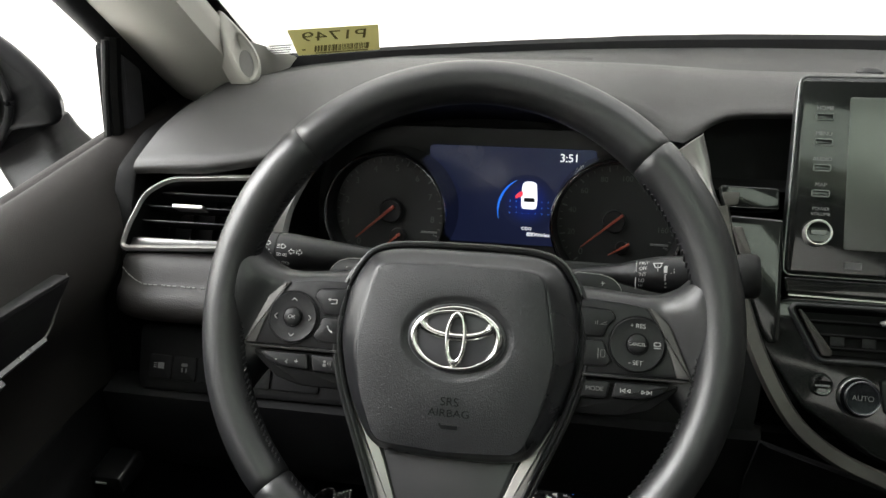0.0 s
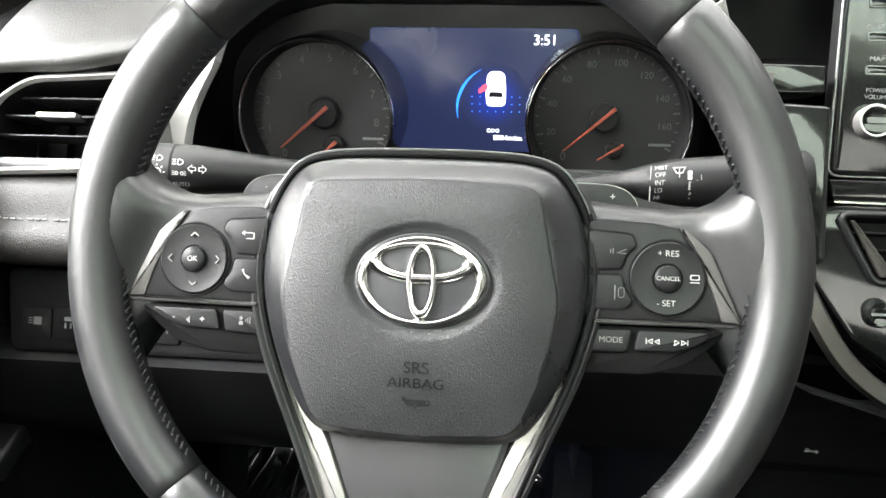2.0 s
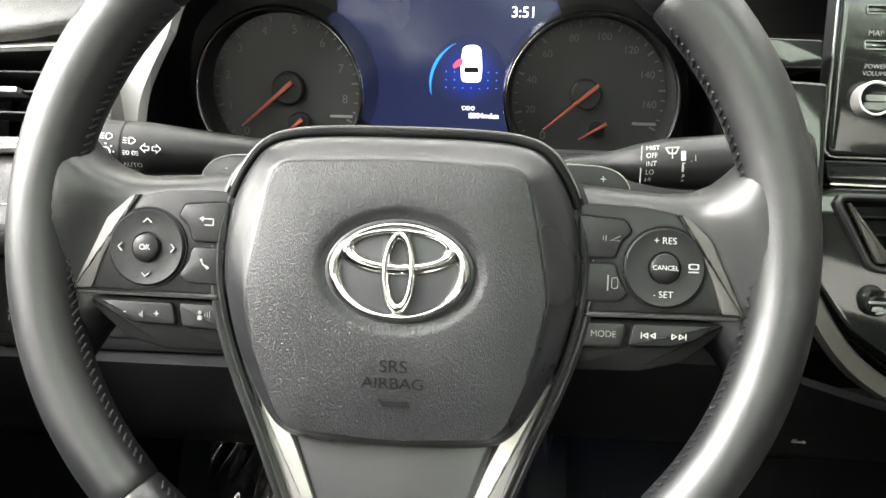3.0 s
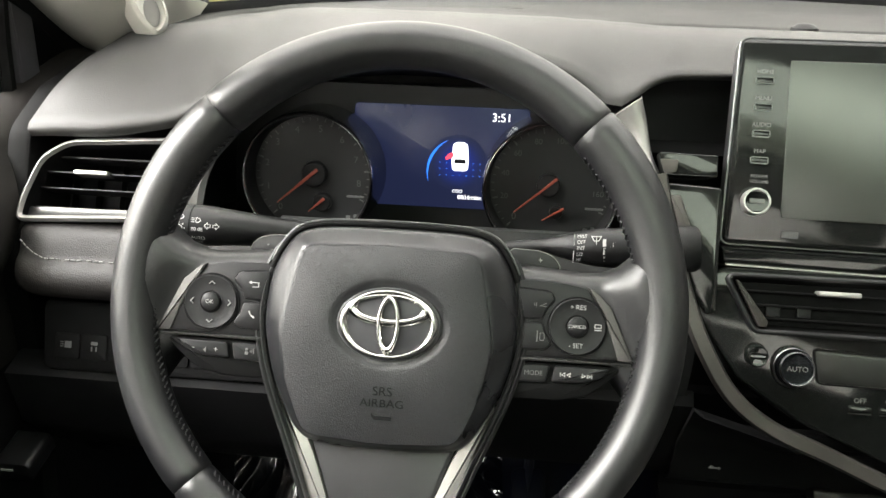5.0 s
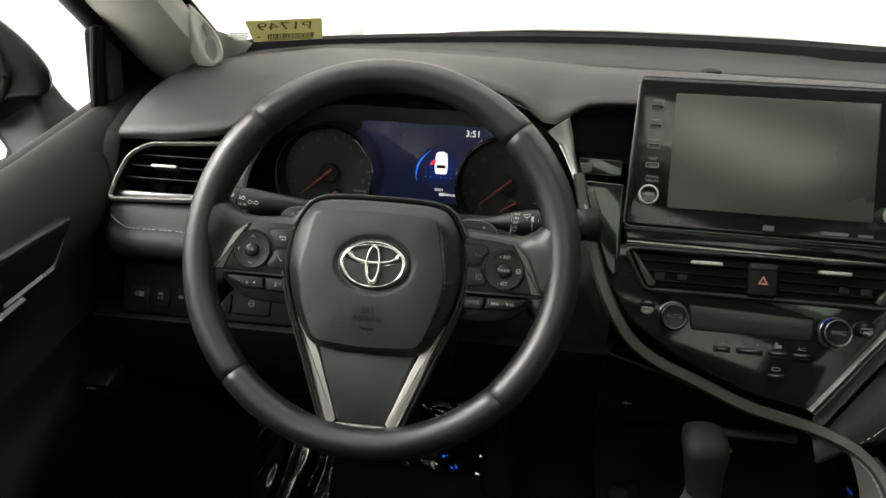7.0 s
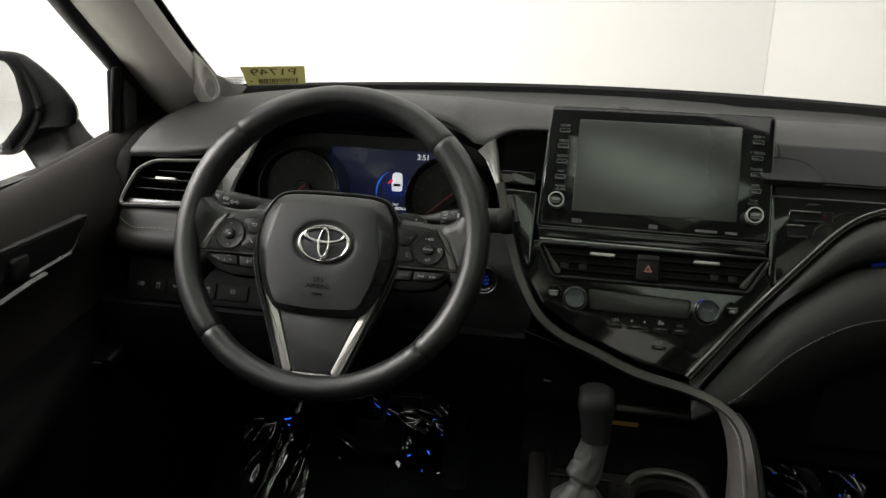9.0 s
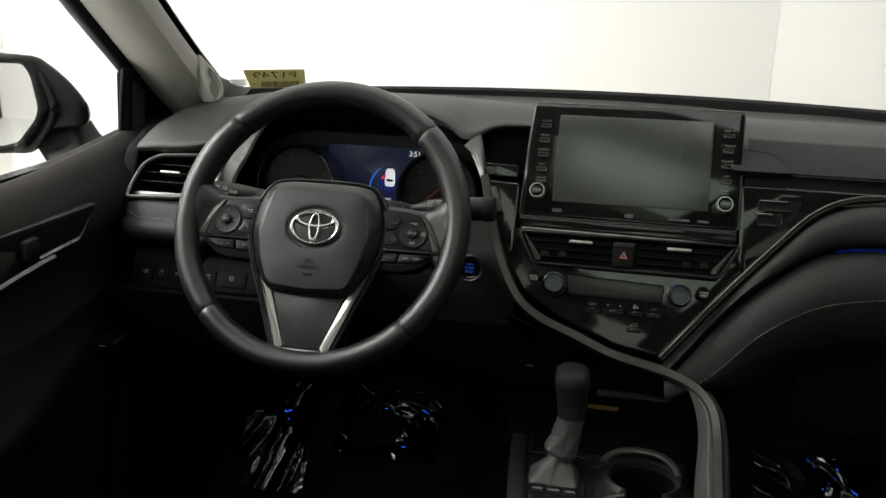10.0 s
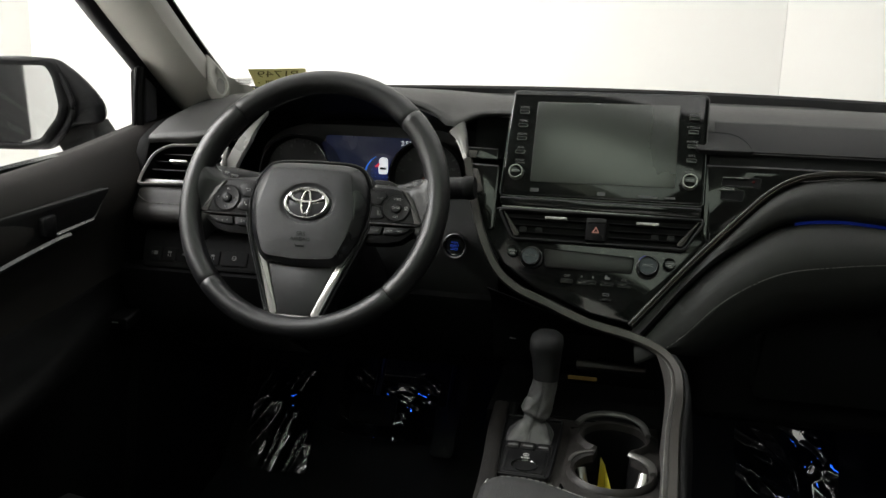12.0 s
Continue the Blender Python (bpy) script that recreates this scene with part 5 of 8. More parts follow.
# ---- screen ----
display = thing("infotainment_screen", "dark glossy infotainment screen with side buttons and round knobs", "screen", (0.368, 0.15, 0.85))
S = place(0.3705, 0.1435, 0.888, 24, -2.5)
o = ccw(rounded([(-0.1360, 0.1235), (0.1320, 0.1255), (0.1335, -0.0300), (-0.1405, -0.0315)], 0.006))
part("housing", plate(o, -0.026, 0.0, S, 0.003), piano_black, display, "gloss black housing")
bm = bmesh.new()
band_ring(bm, grown(o, 0.0016), grown(o, -0.0003), -0.020, -0.0022, S, 0.0006)
part("edge_line", bm, dark_satin, display, "thin dark chrome edge")
oc = rounded([(-0.1415, -0.0338), (0.1345, -0.0325), (0.1325, -0.0475), (-0.1385, -0.0470)], 0.003)
part("chin", plate(oc, -0.03, -0.001, S, 0.003), piano_black, display, "gloss black lower bar")
part("chin_line", plate(rounded([(-0.136, -0.0482), (0.131, -0.0486), (0.131, -0.0474), (-0.136, -0.0470)], 0.0004), -0.03, -0.0035, S), satin_silver, display, "thin silver lower edge")
part("glass", plate(rounded([(-0.1005, 0.1075), (0.0960, 0.1095), (0.0960, -0.0085), (-0.0995, -0.0105)], 0.002), -0.004, 0.0008, S, 0.0004), screen_glass, display, "dark reflective screen glass")
LEFT = (("HOME", 0.0915), ("MENU", 0.0715), ("AUDIO", 0.0515), ("MAP", 0.0315))
RIGHT = (("SEEK >", 0.0920), ("< TRACK", 0.0720), ("PHONE", 0.0515), ("APPS", 0.0315))
for side, keys in ((-1, LEFT), (1, RIGHT)):
    u = -0.1180 if side < 0 else 0.1150
    for words, v in keys:
        part("key", plate(rrect(u, v, 0.0125, 0.0048, 0.0012), -0.002, 0.0014, S, 0.0008), piano_black, display)
        bm = bmesh.new()
        band_ring(bm, ccw(rrect(u, v, 0.0130, 0.0053, 0.0014)), ccw(rrect(u, v, 0.0116, 0.0039, 0.0009)), 0.0, 0.0017, S)
        part("key_edge", bm, dark_satin, display)
        text("lettering", words, 0.0044, shift(S, u, v + 0.0068, 0.0004), dim_print, display)
    for k, words in enumerate(("POWER", "VOLUME") if side < 0 else ("TUNE", "SCROLL")):
        text("lettering", words, 0.0036, shift(S, u - 0.001 * side, 0.0195 - 0.004 * k, 0.0004), dim_print, display)
    u = -0.1195 if side < 0 else 0.1150
    bm = bmesh.new()
    rings(bm, [[(x, y, w) for x, y in oval(u, 0.0, r, r, 36)] for r, w in ((0.0100, 0.0), (0.0100, 0.011), (0.0095, 0.0125), (0.0085, 0.0125), (0.0081, 0.0100))], S, True, False)
    knob = part("knob", bm, satin_silver, display, "satin silver ringed knob")
    bm = bmesh.new()
    rings(bm, [[(x, y, w) for x, y in oval(u, 0.0, r, r, 28)] for r, w in ((0.0082, 0.0), (0.0082, 0.0112), (0.0074, 0.0110), (0.002, 0.0106))], S)
    part("knob_face", bm, piano_black, knob)
    part("knob_mark", plate(rrect(u, 0.0, 0.011, 0.0034, 0.001), 0.010, 0.0126, S), dark_satin, knob)
for u, w in ((0.0, 0.011), (0.062, 0.026), (0.091, 0.014), (-0.092, 0.012)):
    part("marking", plate(rrect(u, -0.0225, w, 0.0030 if w > 0.012 else 0.0052, 0.0006), -0.001, 0.0004, S), gauge_print, display)

# ---- instrument cluster ----
cluster = thing("instrument_cluster", "black instrument cluster with two round gauges and a lit blue display", "instrument cluster", (-0.01, 0.25, 0.83))
C = place(0, 0.247, 0.915, 8)
CL = place(0, 0.283, 0.915, 6)  # the display lies deeper than the gauges
part("backing", plate(rounded([(-0.205, 0.02), (0.176, 0.02), (0.176, -0.125), (-0.205, -0.125)], 0.02), -0.010, -0.003, CL), gauge_black, cluster)
part("display", plate(rrect(0.0, -0.0445, 0.161, 0.095, 0.004), -0.004, -0.001, CL, 0.0005), cluster_lcd, cluster, "dark blue lit display")


def gauge(cu, cv, r, ticks, numbers, needle, sub, hub):
    bm = bmesh.new()
    ring_loops = [(r * 1.03, -0.034), (r * 1.01, 0.010), (r, 0.0205), (r * 0.988, 0.0232), (r * 0.970, 0.0240), (r * 0.952, 0.0228), (r * 0.944, 0.0205)]
    rings(bm, [[(x, y, w) for x, y in oval(cu, cv, q, q, 64)] for q, w in ring_loops], C, False, False)
    ring = part("gauge_ring", bm, ring_chrome, cluster, "dark chrome gauge ring", 60)
    bm = bmesh.new()
    rings(bm, [[(x, y, w) for x, y in oval(cu, cv, q, q, 64)] for q, w in ((r * 0.945, 0.0205), (r * 0.938, 0.012), (r * 0.915, 0.003), (r * 0.90, 0.0008), (r * 0.6, 0.0))], C, False, True)
    part("gauge_face", bm, gauge_black, ring)
    bm = bmesh.new()
    for i in range(ticks):
        a = radians(225 - 250 * i / (ticks - 1))
        long = i % 4 == 0
        r0, r1 = r * (0.80 if long else 0.835), r * 0.875
        d, n = Vector((math.cos(a), math.sin(a))), Vector((-math.sin(a), math.cos(a))) * (0.0006 if long else 0.0003)
        c = Vector((cu, cv))
        prism(bm, [tuple(c + d * r0 - n), tuple(c + d * r1 - n), tuple(c + d * r1 + n), tuple(c + d * r0 + n)], 0.0005, 0.0016, C)
    tagged(part("tick_marks", bm, gauge_print, ring), kind="stuff")
    for words, ang, rr in numbers:
        a = radians(ang)
        text("numeral", words, 0.0085 if len(words) < 2 else 0.0070, shift(C, cu + r * rr * math.cos(a), cv + r * rr * math.sin(a), 0.0018), gauge_print, ring)
    hu, hv, hr = hub
    bm = bmesh.new()
    rings(bm, [[(x, y, w) for x, y in oval(hu, hv, q, q, 32)] for q, w in ((hr * 1.05, 0.0), (hr, 0.0062), (hr * 0.9, 0.0072), (hr * 0.3, 0.0074))], C)
    part("hub", bm, hard_black, ring)
    for (x0, y0, x1, y1, wd) in needle:
        a, b = Vector((x0, y0)), Vector((x1, y1))
        n = Vector((-(b - a).y, (b - a).x)).normalized()
        bm = bmesh.new()
        prism(bm, [tuple(a - n * wd), tuple(b - n * wd * 0.35), tuple(b + n * wd * 0.35), tuple(a + n * wd)], 0.0078, 0.0092, C, 0.0003)
        part("needle", bm, needle_red, ring, "red pointer")
    su, sv, sr = sub
    bm = bmesh.new()
    rings(bm, [[(x, y, w) for x, y in oval(su, sv, q, q, 24)] for q, w in ((sr, 0.0), (sr * 0.96, 0.005), (sr * 0.85, 0.006))], C)
    part("sub_hub", bm, hard_black, ring)
    part("unit_mark", plate(rrect(cu + r * 0.66, cv - r * 0.30, 0.016, 0.0018, 0.0005), 0.0003, 0.0014, C), faint_print, ring)
    part("unit_mark", plate(rrect(cu + r * 0.55, cv - r * 0.62, 0.004, 0.0025, 0.0005), 0.0003, 0.0014, C), faint_print, ring)
    part("unit_mark", plate(rrect(cu + r * 0.66, cv - r * 0.60, 0.003, 0.0028, 0.0005), 0.0003, 0.0014, C), faint_print, ring)


LEFT_NEEDLES = [(-0.1045, -0.0485, -0.1415, -0.0800, 0.0017), (-0.0985, -0.0745, -0.1130, -0.0870, 0.0014)]
RIGHT_NEEDLES = [(0.1075, -0.0455, 0.0712, -0.0770, 0.0013), (0.1145, -0.0715, 0.0960, -0.0830, 0.0011)]
gauge(-0.1105, -0.0550, 0.0590, 33, [(str(k), 225 - 250 * k / 8.6, 0.72) for k in range(0, 9)], LEFT_NEEDLES, (-0.1015, -0.0785, 0.0085), (-0.1085, -0.0535, 0.0112))
gauge(0.1020, -0.0545, 0.0590, 33, [(str(k * 20), 222 - 245 * k / 8.6, 0.70) for k in range(0, 9)], RIGHT_NEEDLES, (0.1080, -0.0765, 0.0060), (0.1000, -0.0525, 0.0100))
# pictures on the display
text("clock", "3:51", 0.0108, shift(CL, 0.0553, -0.0057, 0.0002), icon_white, cluster, "lit white clock digits")
text("lettering", "ODO", 0.0042, shift(CL, 0.0168, -0.0755, 0.0002), icon_white, cluster)
text("lettering", "8804miles", 0.0056, shift(CL, 0.0285, -0.0810, 0.0002), icon_white, cluster)
IC = shift(CL, 0.0185, -0.0428)
car_o = rounded([(-0.0070, -0.0132), (0.0070, -0.0132), (0.0079, -0.0040), (0.0068, 0.0110), (0.0036, 0.0135), (-0.0036, 0.0135), (-0.0068, 0.0110), (-0.0079, -0.0040)], 0.003)
icon = part("car_picture", plate(car_o, -0.001, 0.0003, IC), icon_white, cluster, "lit white outline of a car from above")
part("rear_glass_picture", plate(rounded([(-0.0056, -0.0062), (0.0056, -0.0062), (0.0050, -0.0022), (-0.0050, -0.0022)], 0.001), 0.0002, 0.0006, IC), icon_black, icon)
part("door_picture", plate(rounded([(-0.0060, 0.0040), (-0.0064, -0.0004), (-0.0130, -0.0034), (-0.0138, -0.0010), (-0.0100, 0.0028)], 0.0008), -0.0005, 0.0006, IC), icon_red, cluster, "lit red open door")
bm = bmesh.new()
for i in range(12):
    a, b = radians(112 + 7.2 * i), radians(112 + 7.2 * (i + 1))
    thin = lambda q: 0.0022 * math.sin(math.pi * min(1.0, max(0.02, (q - radians(112)) / radians(86.4))))
    prism(bm, [(0.031 * math.cos(a), -0.014 + 0.031 * math.sin(a)), (0.031 * math.cos(b), -0.014 + 0.031 * math.sin(b)),
               ((0.031 - thin(b)) * math.cos(b), -0.014 + (0.031 - thin(b)) * math.sin(b)), ((0.031 - thin(a)) * math.cos(a), -0.014 + (0.031 - thin(a)) * math.sin(a))], -0.001, 0.0003, IC)
part("arc_picture", bm, icon_blue, cluster, "lit blue arc")
part("halo_picture", plate(oval(-0.002, -0.006, 0.0265, 0.0265, 48), -0.0012, -0.0006, IC), glow("lcd_glow", IC @ Vector((-0.002, -0.006, -0.0006)), 0.026, (0.016, 0.045, 0.46), (0.022, 0.029, 0.080)), cluster, "deep blue glow round the car picture")
bm = bmesh.new()
for i in range(-3, 4):
    for j in range(3):
        if abs(i) < 2 and j == 0:
            continue
        prism(bm, oval(i * 0.0062, -0.006 - 0.0058 * j, 0.00045, 0.00045, 6), -0.0012, 0.0002, IC)
part("dot_picture", bm, icon_blue, cluster)

# ---- steering column and stalks ----
column = thing("steering_column", "black steering column shroud", "steering column", (0, 0.12, 0.80))
MW = place(0.0018, 0.002, 0.855, 26)
bm = bmesh.new()
loops = []
for w, h in ((-0.045, 0.040), (-0.06, 0.046), (-0.10, 0.052), (-0.15, 0.060), (-0.20, 0.062)):
    loops.append([(x, y, w) for x, y in rrect(0, -0.030 + 0.25 * (w + 0.045), 0.10 + h * 0.3, 0.070 + h * 0.2, 0.025, 5)])
rings(bm, list(reversed(loops)), MW)
part("shroud", bm, hard_black, column)


def stalk(name, label, pts, radii):
    ob = thing(name, label, "stalk", pts[0])
    bm = bmesh.new()
    path = spline(pts, 5)
    rr = [float(np.interp(i / (len(path) - 1), np.linspace(0, 1, len(radii)), radii)) for i in range(len(path))]
    tube(bm, path, rr, 20, up=(0, -0.3, 1))
    part("arm", bm, hard_black, ob)
    return ob, path, rr


lights, path, rr = stalk("light_stalk", "black light and indicator stalk with white symbols", [(-0.045, 0.105, 0.858), (-0.095, 0.098, 0.862), (-0.150, 0.092, 0.866), (-0.190, 0.090, 0.868)], [0.008, 0.010, 0.0150, 0.0152])


def wrapped(ob, x0, y0, z0, r, rise=0.0, lean=24.0, grow=0.0):
    """Lays flat print (u along the stalk, v round it, w out) on the stalk's round skin."""
    for v in ob.data.vertices:
        u, q, w = v.co
        rr = r + grow * u
        a = radians(lean) + q / rr
        v.co = (x0 + u, y0 - (rr + w) * math.cos(a), z0 + rise * u + (rr + w) * math.sin(a))
    return ob


FLAT = Matrix.Identity(4)
bm = bmesh.new()
tube(bm, [(-0.1612, 0.0912, 0.8664), (-0.1624, 0.0911, 0.8665)], 0.0154, 20, up=(0, -0.3, 1))
part("joint_ring", bm, deep_black, lights)


def on_lights(ob):
    return wrapped(ob, -0.1435, 0.0923, 0.8658, 0.0148, -0.04, 22, -0.06)


bm = bmesh.new()
for s in (-1, 1):
    band_ring(bm, ccw([(s * 0.0008, 0.0012), (s * 0.0030, 0.0012), (s * 0.0030, 0.0026), (s * 0.0058, 0.0), (s * 0.0030, -0.0026), (s * 0.0030, -0.0012), (s * 0.0008, -0.0012)]),
              grown(ccw([(s * 0.0008, 0.0012), (s * 0.0030, 0.0012), (s * 0.0030, 0.0026), (s * 0.0058, 0.0), (s * 0.0030, -0.0026), (s * 0.0030, -0.0012), (s * 0.0008, -0.0012)]), -0.0004), 0.0, 0.0005, FLAT)
on_lights(part("arrow_symbol", bm, white_print, lights))
for u, v in ((-0.0108, 0.0035), (-0.0232, 0.0052)):
    bm = bmesh.new()
    o = ccw(rounded([(u - 0.0012, v - 0.0019), (u + 0.0012, v - 0.0019), (u + 0.0030, v), (u + 0.0012, v + 0.0019), (u - 0.0012, v + 0.0019)], 0.001))
    band_ring(bm, o, grown(o, -0.0005), 0.0, 0.0005, FLAT)
    for k in range(3):
        prism(bm, rrect(u - 0.0031, v + 0.0013 * (k - 1), 0.0022, 0.0005, 0.0001, 1), 0.0, 0.0005, FLAT)
    on_lights(part("lamp_symbol", bm, white_print, lights))
bm = bmesh.new()
for s in (-1, 1):
    band_ring(bm, oval(-0.0108 + s * 0.0016, -0.0030, 0.0010, 0.0012, 12), oval(-0.0108 + s * 0.0016, -0.0030, 0.0006, 0.0008, 12), 0.0, 0.0005, FLAT)
    for k in (-1, 0, 1):
        prism(bm, rrect(-0.0108 + s * 0.0035, -0.0030 + 0.001 * k, 0.0014, 0.0004, 0.0001, 1), 0.0, 0.0005, FLAT)
on_lights(part("lamp_symbol", bm, white_print, lights))
bm = bmesh.new()
band_ring(bm, oval(-0.0240, -0.0030, 0.0026, 0.0026, 16), oval(-0.0240, -0.0030, 0.0020, 0.0020, 16), 0.0, 0.0005, FLAT)
for i in range(8):
    a = math.pi * i / 4
    prism(bm, rrect(-0.0240 + 0.0041 * math.cos(a), -0.0030 + 0.0041 * math.sin(a), 0.0010, 0.0010, 0.0003, 1), 0.0, 0.0005, FLAT)
on_lights(part("sun_symbol", bm, white_print, lights))
on_lights(text("lettering", "AUTO", 0.0038, shift(FLAT, -0.0105, -0.0098, 0.0005), white_print, lights))
on_lights(text("lettering", "OFF", 0.0034, shift(FLAT, -0.0105, -0.0140, 0.0005), faint_print, lights))

wiper, path, rr = stalk("wiper_stalk", "black wiper stalk with white lettering and a rounded knob", [(0.070, 0.100, 0.860), (0.100, 0.097, 0.864), (0.118, 0.094, 0.866), (0.135, 0.092, 0.8672), (0.168, 0.090, 0.8695), (0.192, 0.0886, 0.8713)], [0.004, 0.006, 0.0105, 0.0135, 0.0153, 0.0150])
bm = bmesh.new()
tube(bm, [(0.1905, 0.0887, 0.8712), (0.1915, 0.0885, 0.8715), (0.201, 0.0878, 0.8722), (0.2035, 0.0877, 0.8724)], [0.0155, 0.0162, 0.0160, 0.0140], 20, up=(0, -0.3, 1))
part("end_knob", bm, soft_black, wiper)


def on_wiper(ob):
    return wrapped(ob, 0.1215, 0.0928, 0.8664, 0.0134, 0.07, 22, 0.055)


for k, words in enumerate(("MIST", "OFF", "INT", "LO", "HI")):
    on_wiper(text("lettering", words, 0.0036, shift(FLAT, -0.0022, 0.0078 - 0.0042 * k, 0.0006), white_print, wiper, align="LEFT", wide=0.92))
on_wiper(part("scale_bar", plate(rrect(-0.0040, -0.001, 0.0006, 0.022, 0.0002, 3), 0.0, 0.0005, FLAT), white_print, wiper))
for k, hh in enumerate((0.0050, 0.0046, 0.0042)):
    on_wiper(part("scale_step", plate(rrect(0.0165 + 0.0003 * k, 0.0030 - 0.0058 * k, 0.0024 - 0.0006 * k, hh, 0.0003), 0.0, 0.0005, FLAT), white_print, wiper))
on_wiper(text("lettering", "INT", 0.0044, shift(FLAT, 0.0255, 0.0015, 0.0006), white_print, wiper))
on_wiper(part("scale_step", plate(rrect(0.0212, -0.0002, 0.0022, 0.0009, 0.0002), 0.0, 0.0005, FLAT), white_print, wiper))
bm = bmesh.new()
band_ring(bm, ccw([(0.0075, 0.0080), (0.0145, 0.0080), (0.0128, 0.0042), (0.0092, 0.0042)]), ccw([(0.0082, 0.0075), (0.0138, 0.0075), (0.0124, 0.0047), (0.0096, 0.0047)]), 0.0, 0.0005, FLAT)
prism(bm, rrect(0.0110, 0.0044, 0.0004, 0.0052, 0.0001, 1), 0.0, 0.0005, FLAT)
on_wiper(part("wiper_symbol", bm, white_print, wiper))

# ---- steering wheel ----
wheel = thing("steering_wheel", "black leather steering wheel with silver trim and a chrome oval badge", "steering wheel", (0, 0.0, 0.855))
RIM = 0.1682


def rim_radius(a):
    """Tube half widths (across, deep) at an angle in degrees."""
    grip = math.exp(-(((a - 36) / 26) ** 2)) + math.exp(-(((a - 144) / 26) ** 2))
    low = math.exp(-(((a - 270) / 40) ** 2))
    return 0.0150 + 0.0017 * grip - 0.0006 * low, 0.0165 + 0.0014 * grip


def rim_point(a, q, pinch=1.0, extra=0.0):
    """A point of the rim's skin: a round the wheel, q round the tube (0 outside, 180 inside, 90 towards the driver)."""
    ra, rd = rim_radius(a % 360)
    t, p = radians(a), radians(q)
    rr = RIM + 0.0006 + (ra * pinch + extra) * math.cos(p)
    return MW @ Vector((rr * math.cos(t), rr * math.sin(t), (rd * pinch + extra) * math.sin(p)))


SEAMS = (45, 135, 224.5, 316)
for k in range(4):
    a0, a1 = SEAMS[k], SEAMS[(k + 1) % 4] + (360 if k == 3 else 0)
    n = 34
    bm = bmesh.new()
    rows = []
    for i in range(n + 1):
        a = a0 + (a1 - a0) * i / n
        pinch = 0.93 if i in (0, n) else 1.0
        rows.append((a, pinch))
    rows.insert(1, (a0 + 0.35, 0.985))
    rows.insert(-1, (a1 - 0.35, 0.985))
    V_ = [[bm.verts.new(rim_point(a, 360 * j / 20, pn)) for j in range(20)] for a, pn in rows]
    for r1, r2 in zip(V_, V_[1:]):
        for j in range(20):
            bm.faces.new((r1[j], r1[(j + 1) % 20], r2[(j + 1) % 20], r2[j]))
    bmesh.ops.recalc_face_normals(bm, faces=bm.faces)
    sec = part("rim_leather", bm, wheel_leather, wheel, "black leather rim section", 80)
    if k in (1, 3):
        bm = bmesh.new()
        for i in range(int((a1 - a0 - 4) / 1.55)):
            a = a0 + 2 + 1.55 * i
            p0, p1 = rim_point(a, 176, 1.0, 0.0004), rim_point(a + 0.9, 161, 1.0, 0.0006)
            tube(bm, [p0, (p0 + p1) / 2 + (p1 - p0).orthogonal().normalized() * 0.0002, p1], 0.0007, 5)
        tagged(part("rim_stitching", bm, stitch_black, sec, "black thread loops"), kind="stuff")
    if k == 2:
        bm = bmesh.new()
        for i in range(int((a1 - a0 - 4) / 1.55)):
            a = a0 + 2 + 1.55 * i
            if 250 < a < 290:
                continue
            p0, p1 = rim_point(a, 176, 1.0, 0.0004), rim_point(a + 0.9, 161, 1.0, 0.0006)
            tube(bm, [p0, p1], 0.0005, 5)
        tagged(part("rim_stitching", bm, stitch_black, sec, "black thread loops"), kind="stuff")

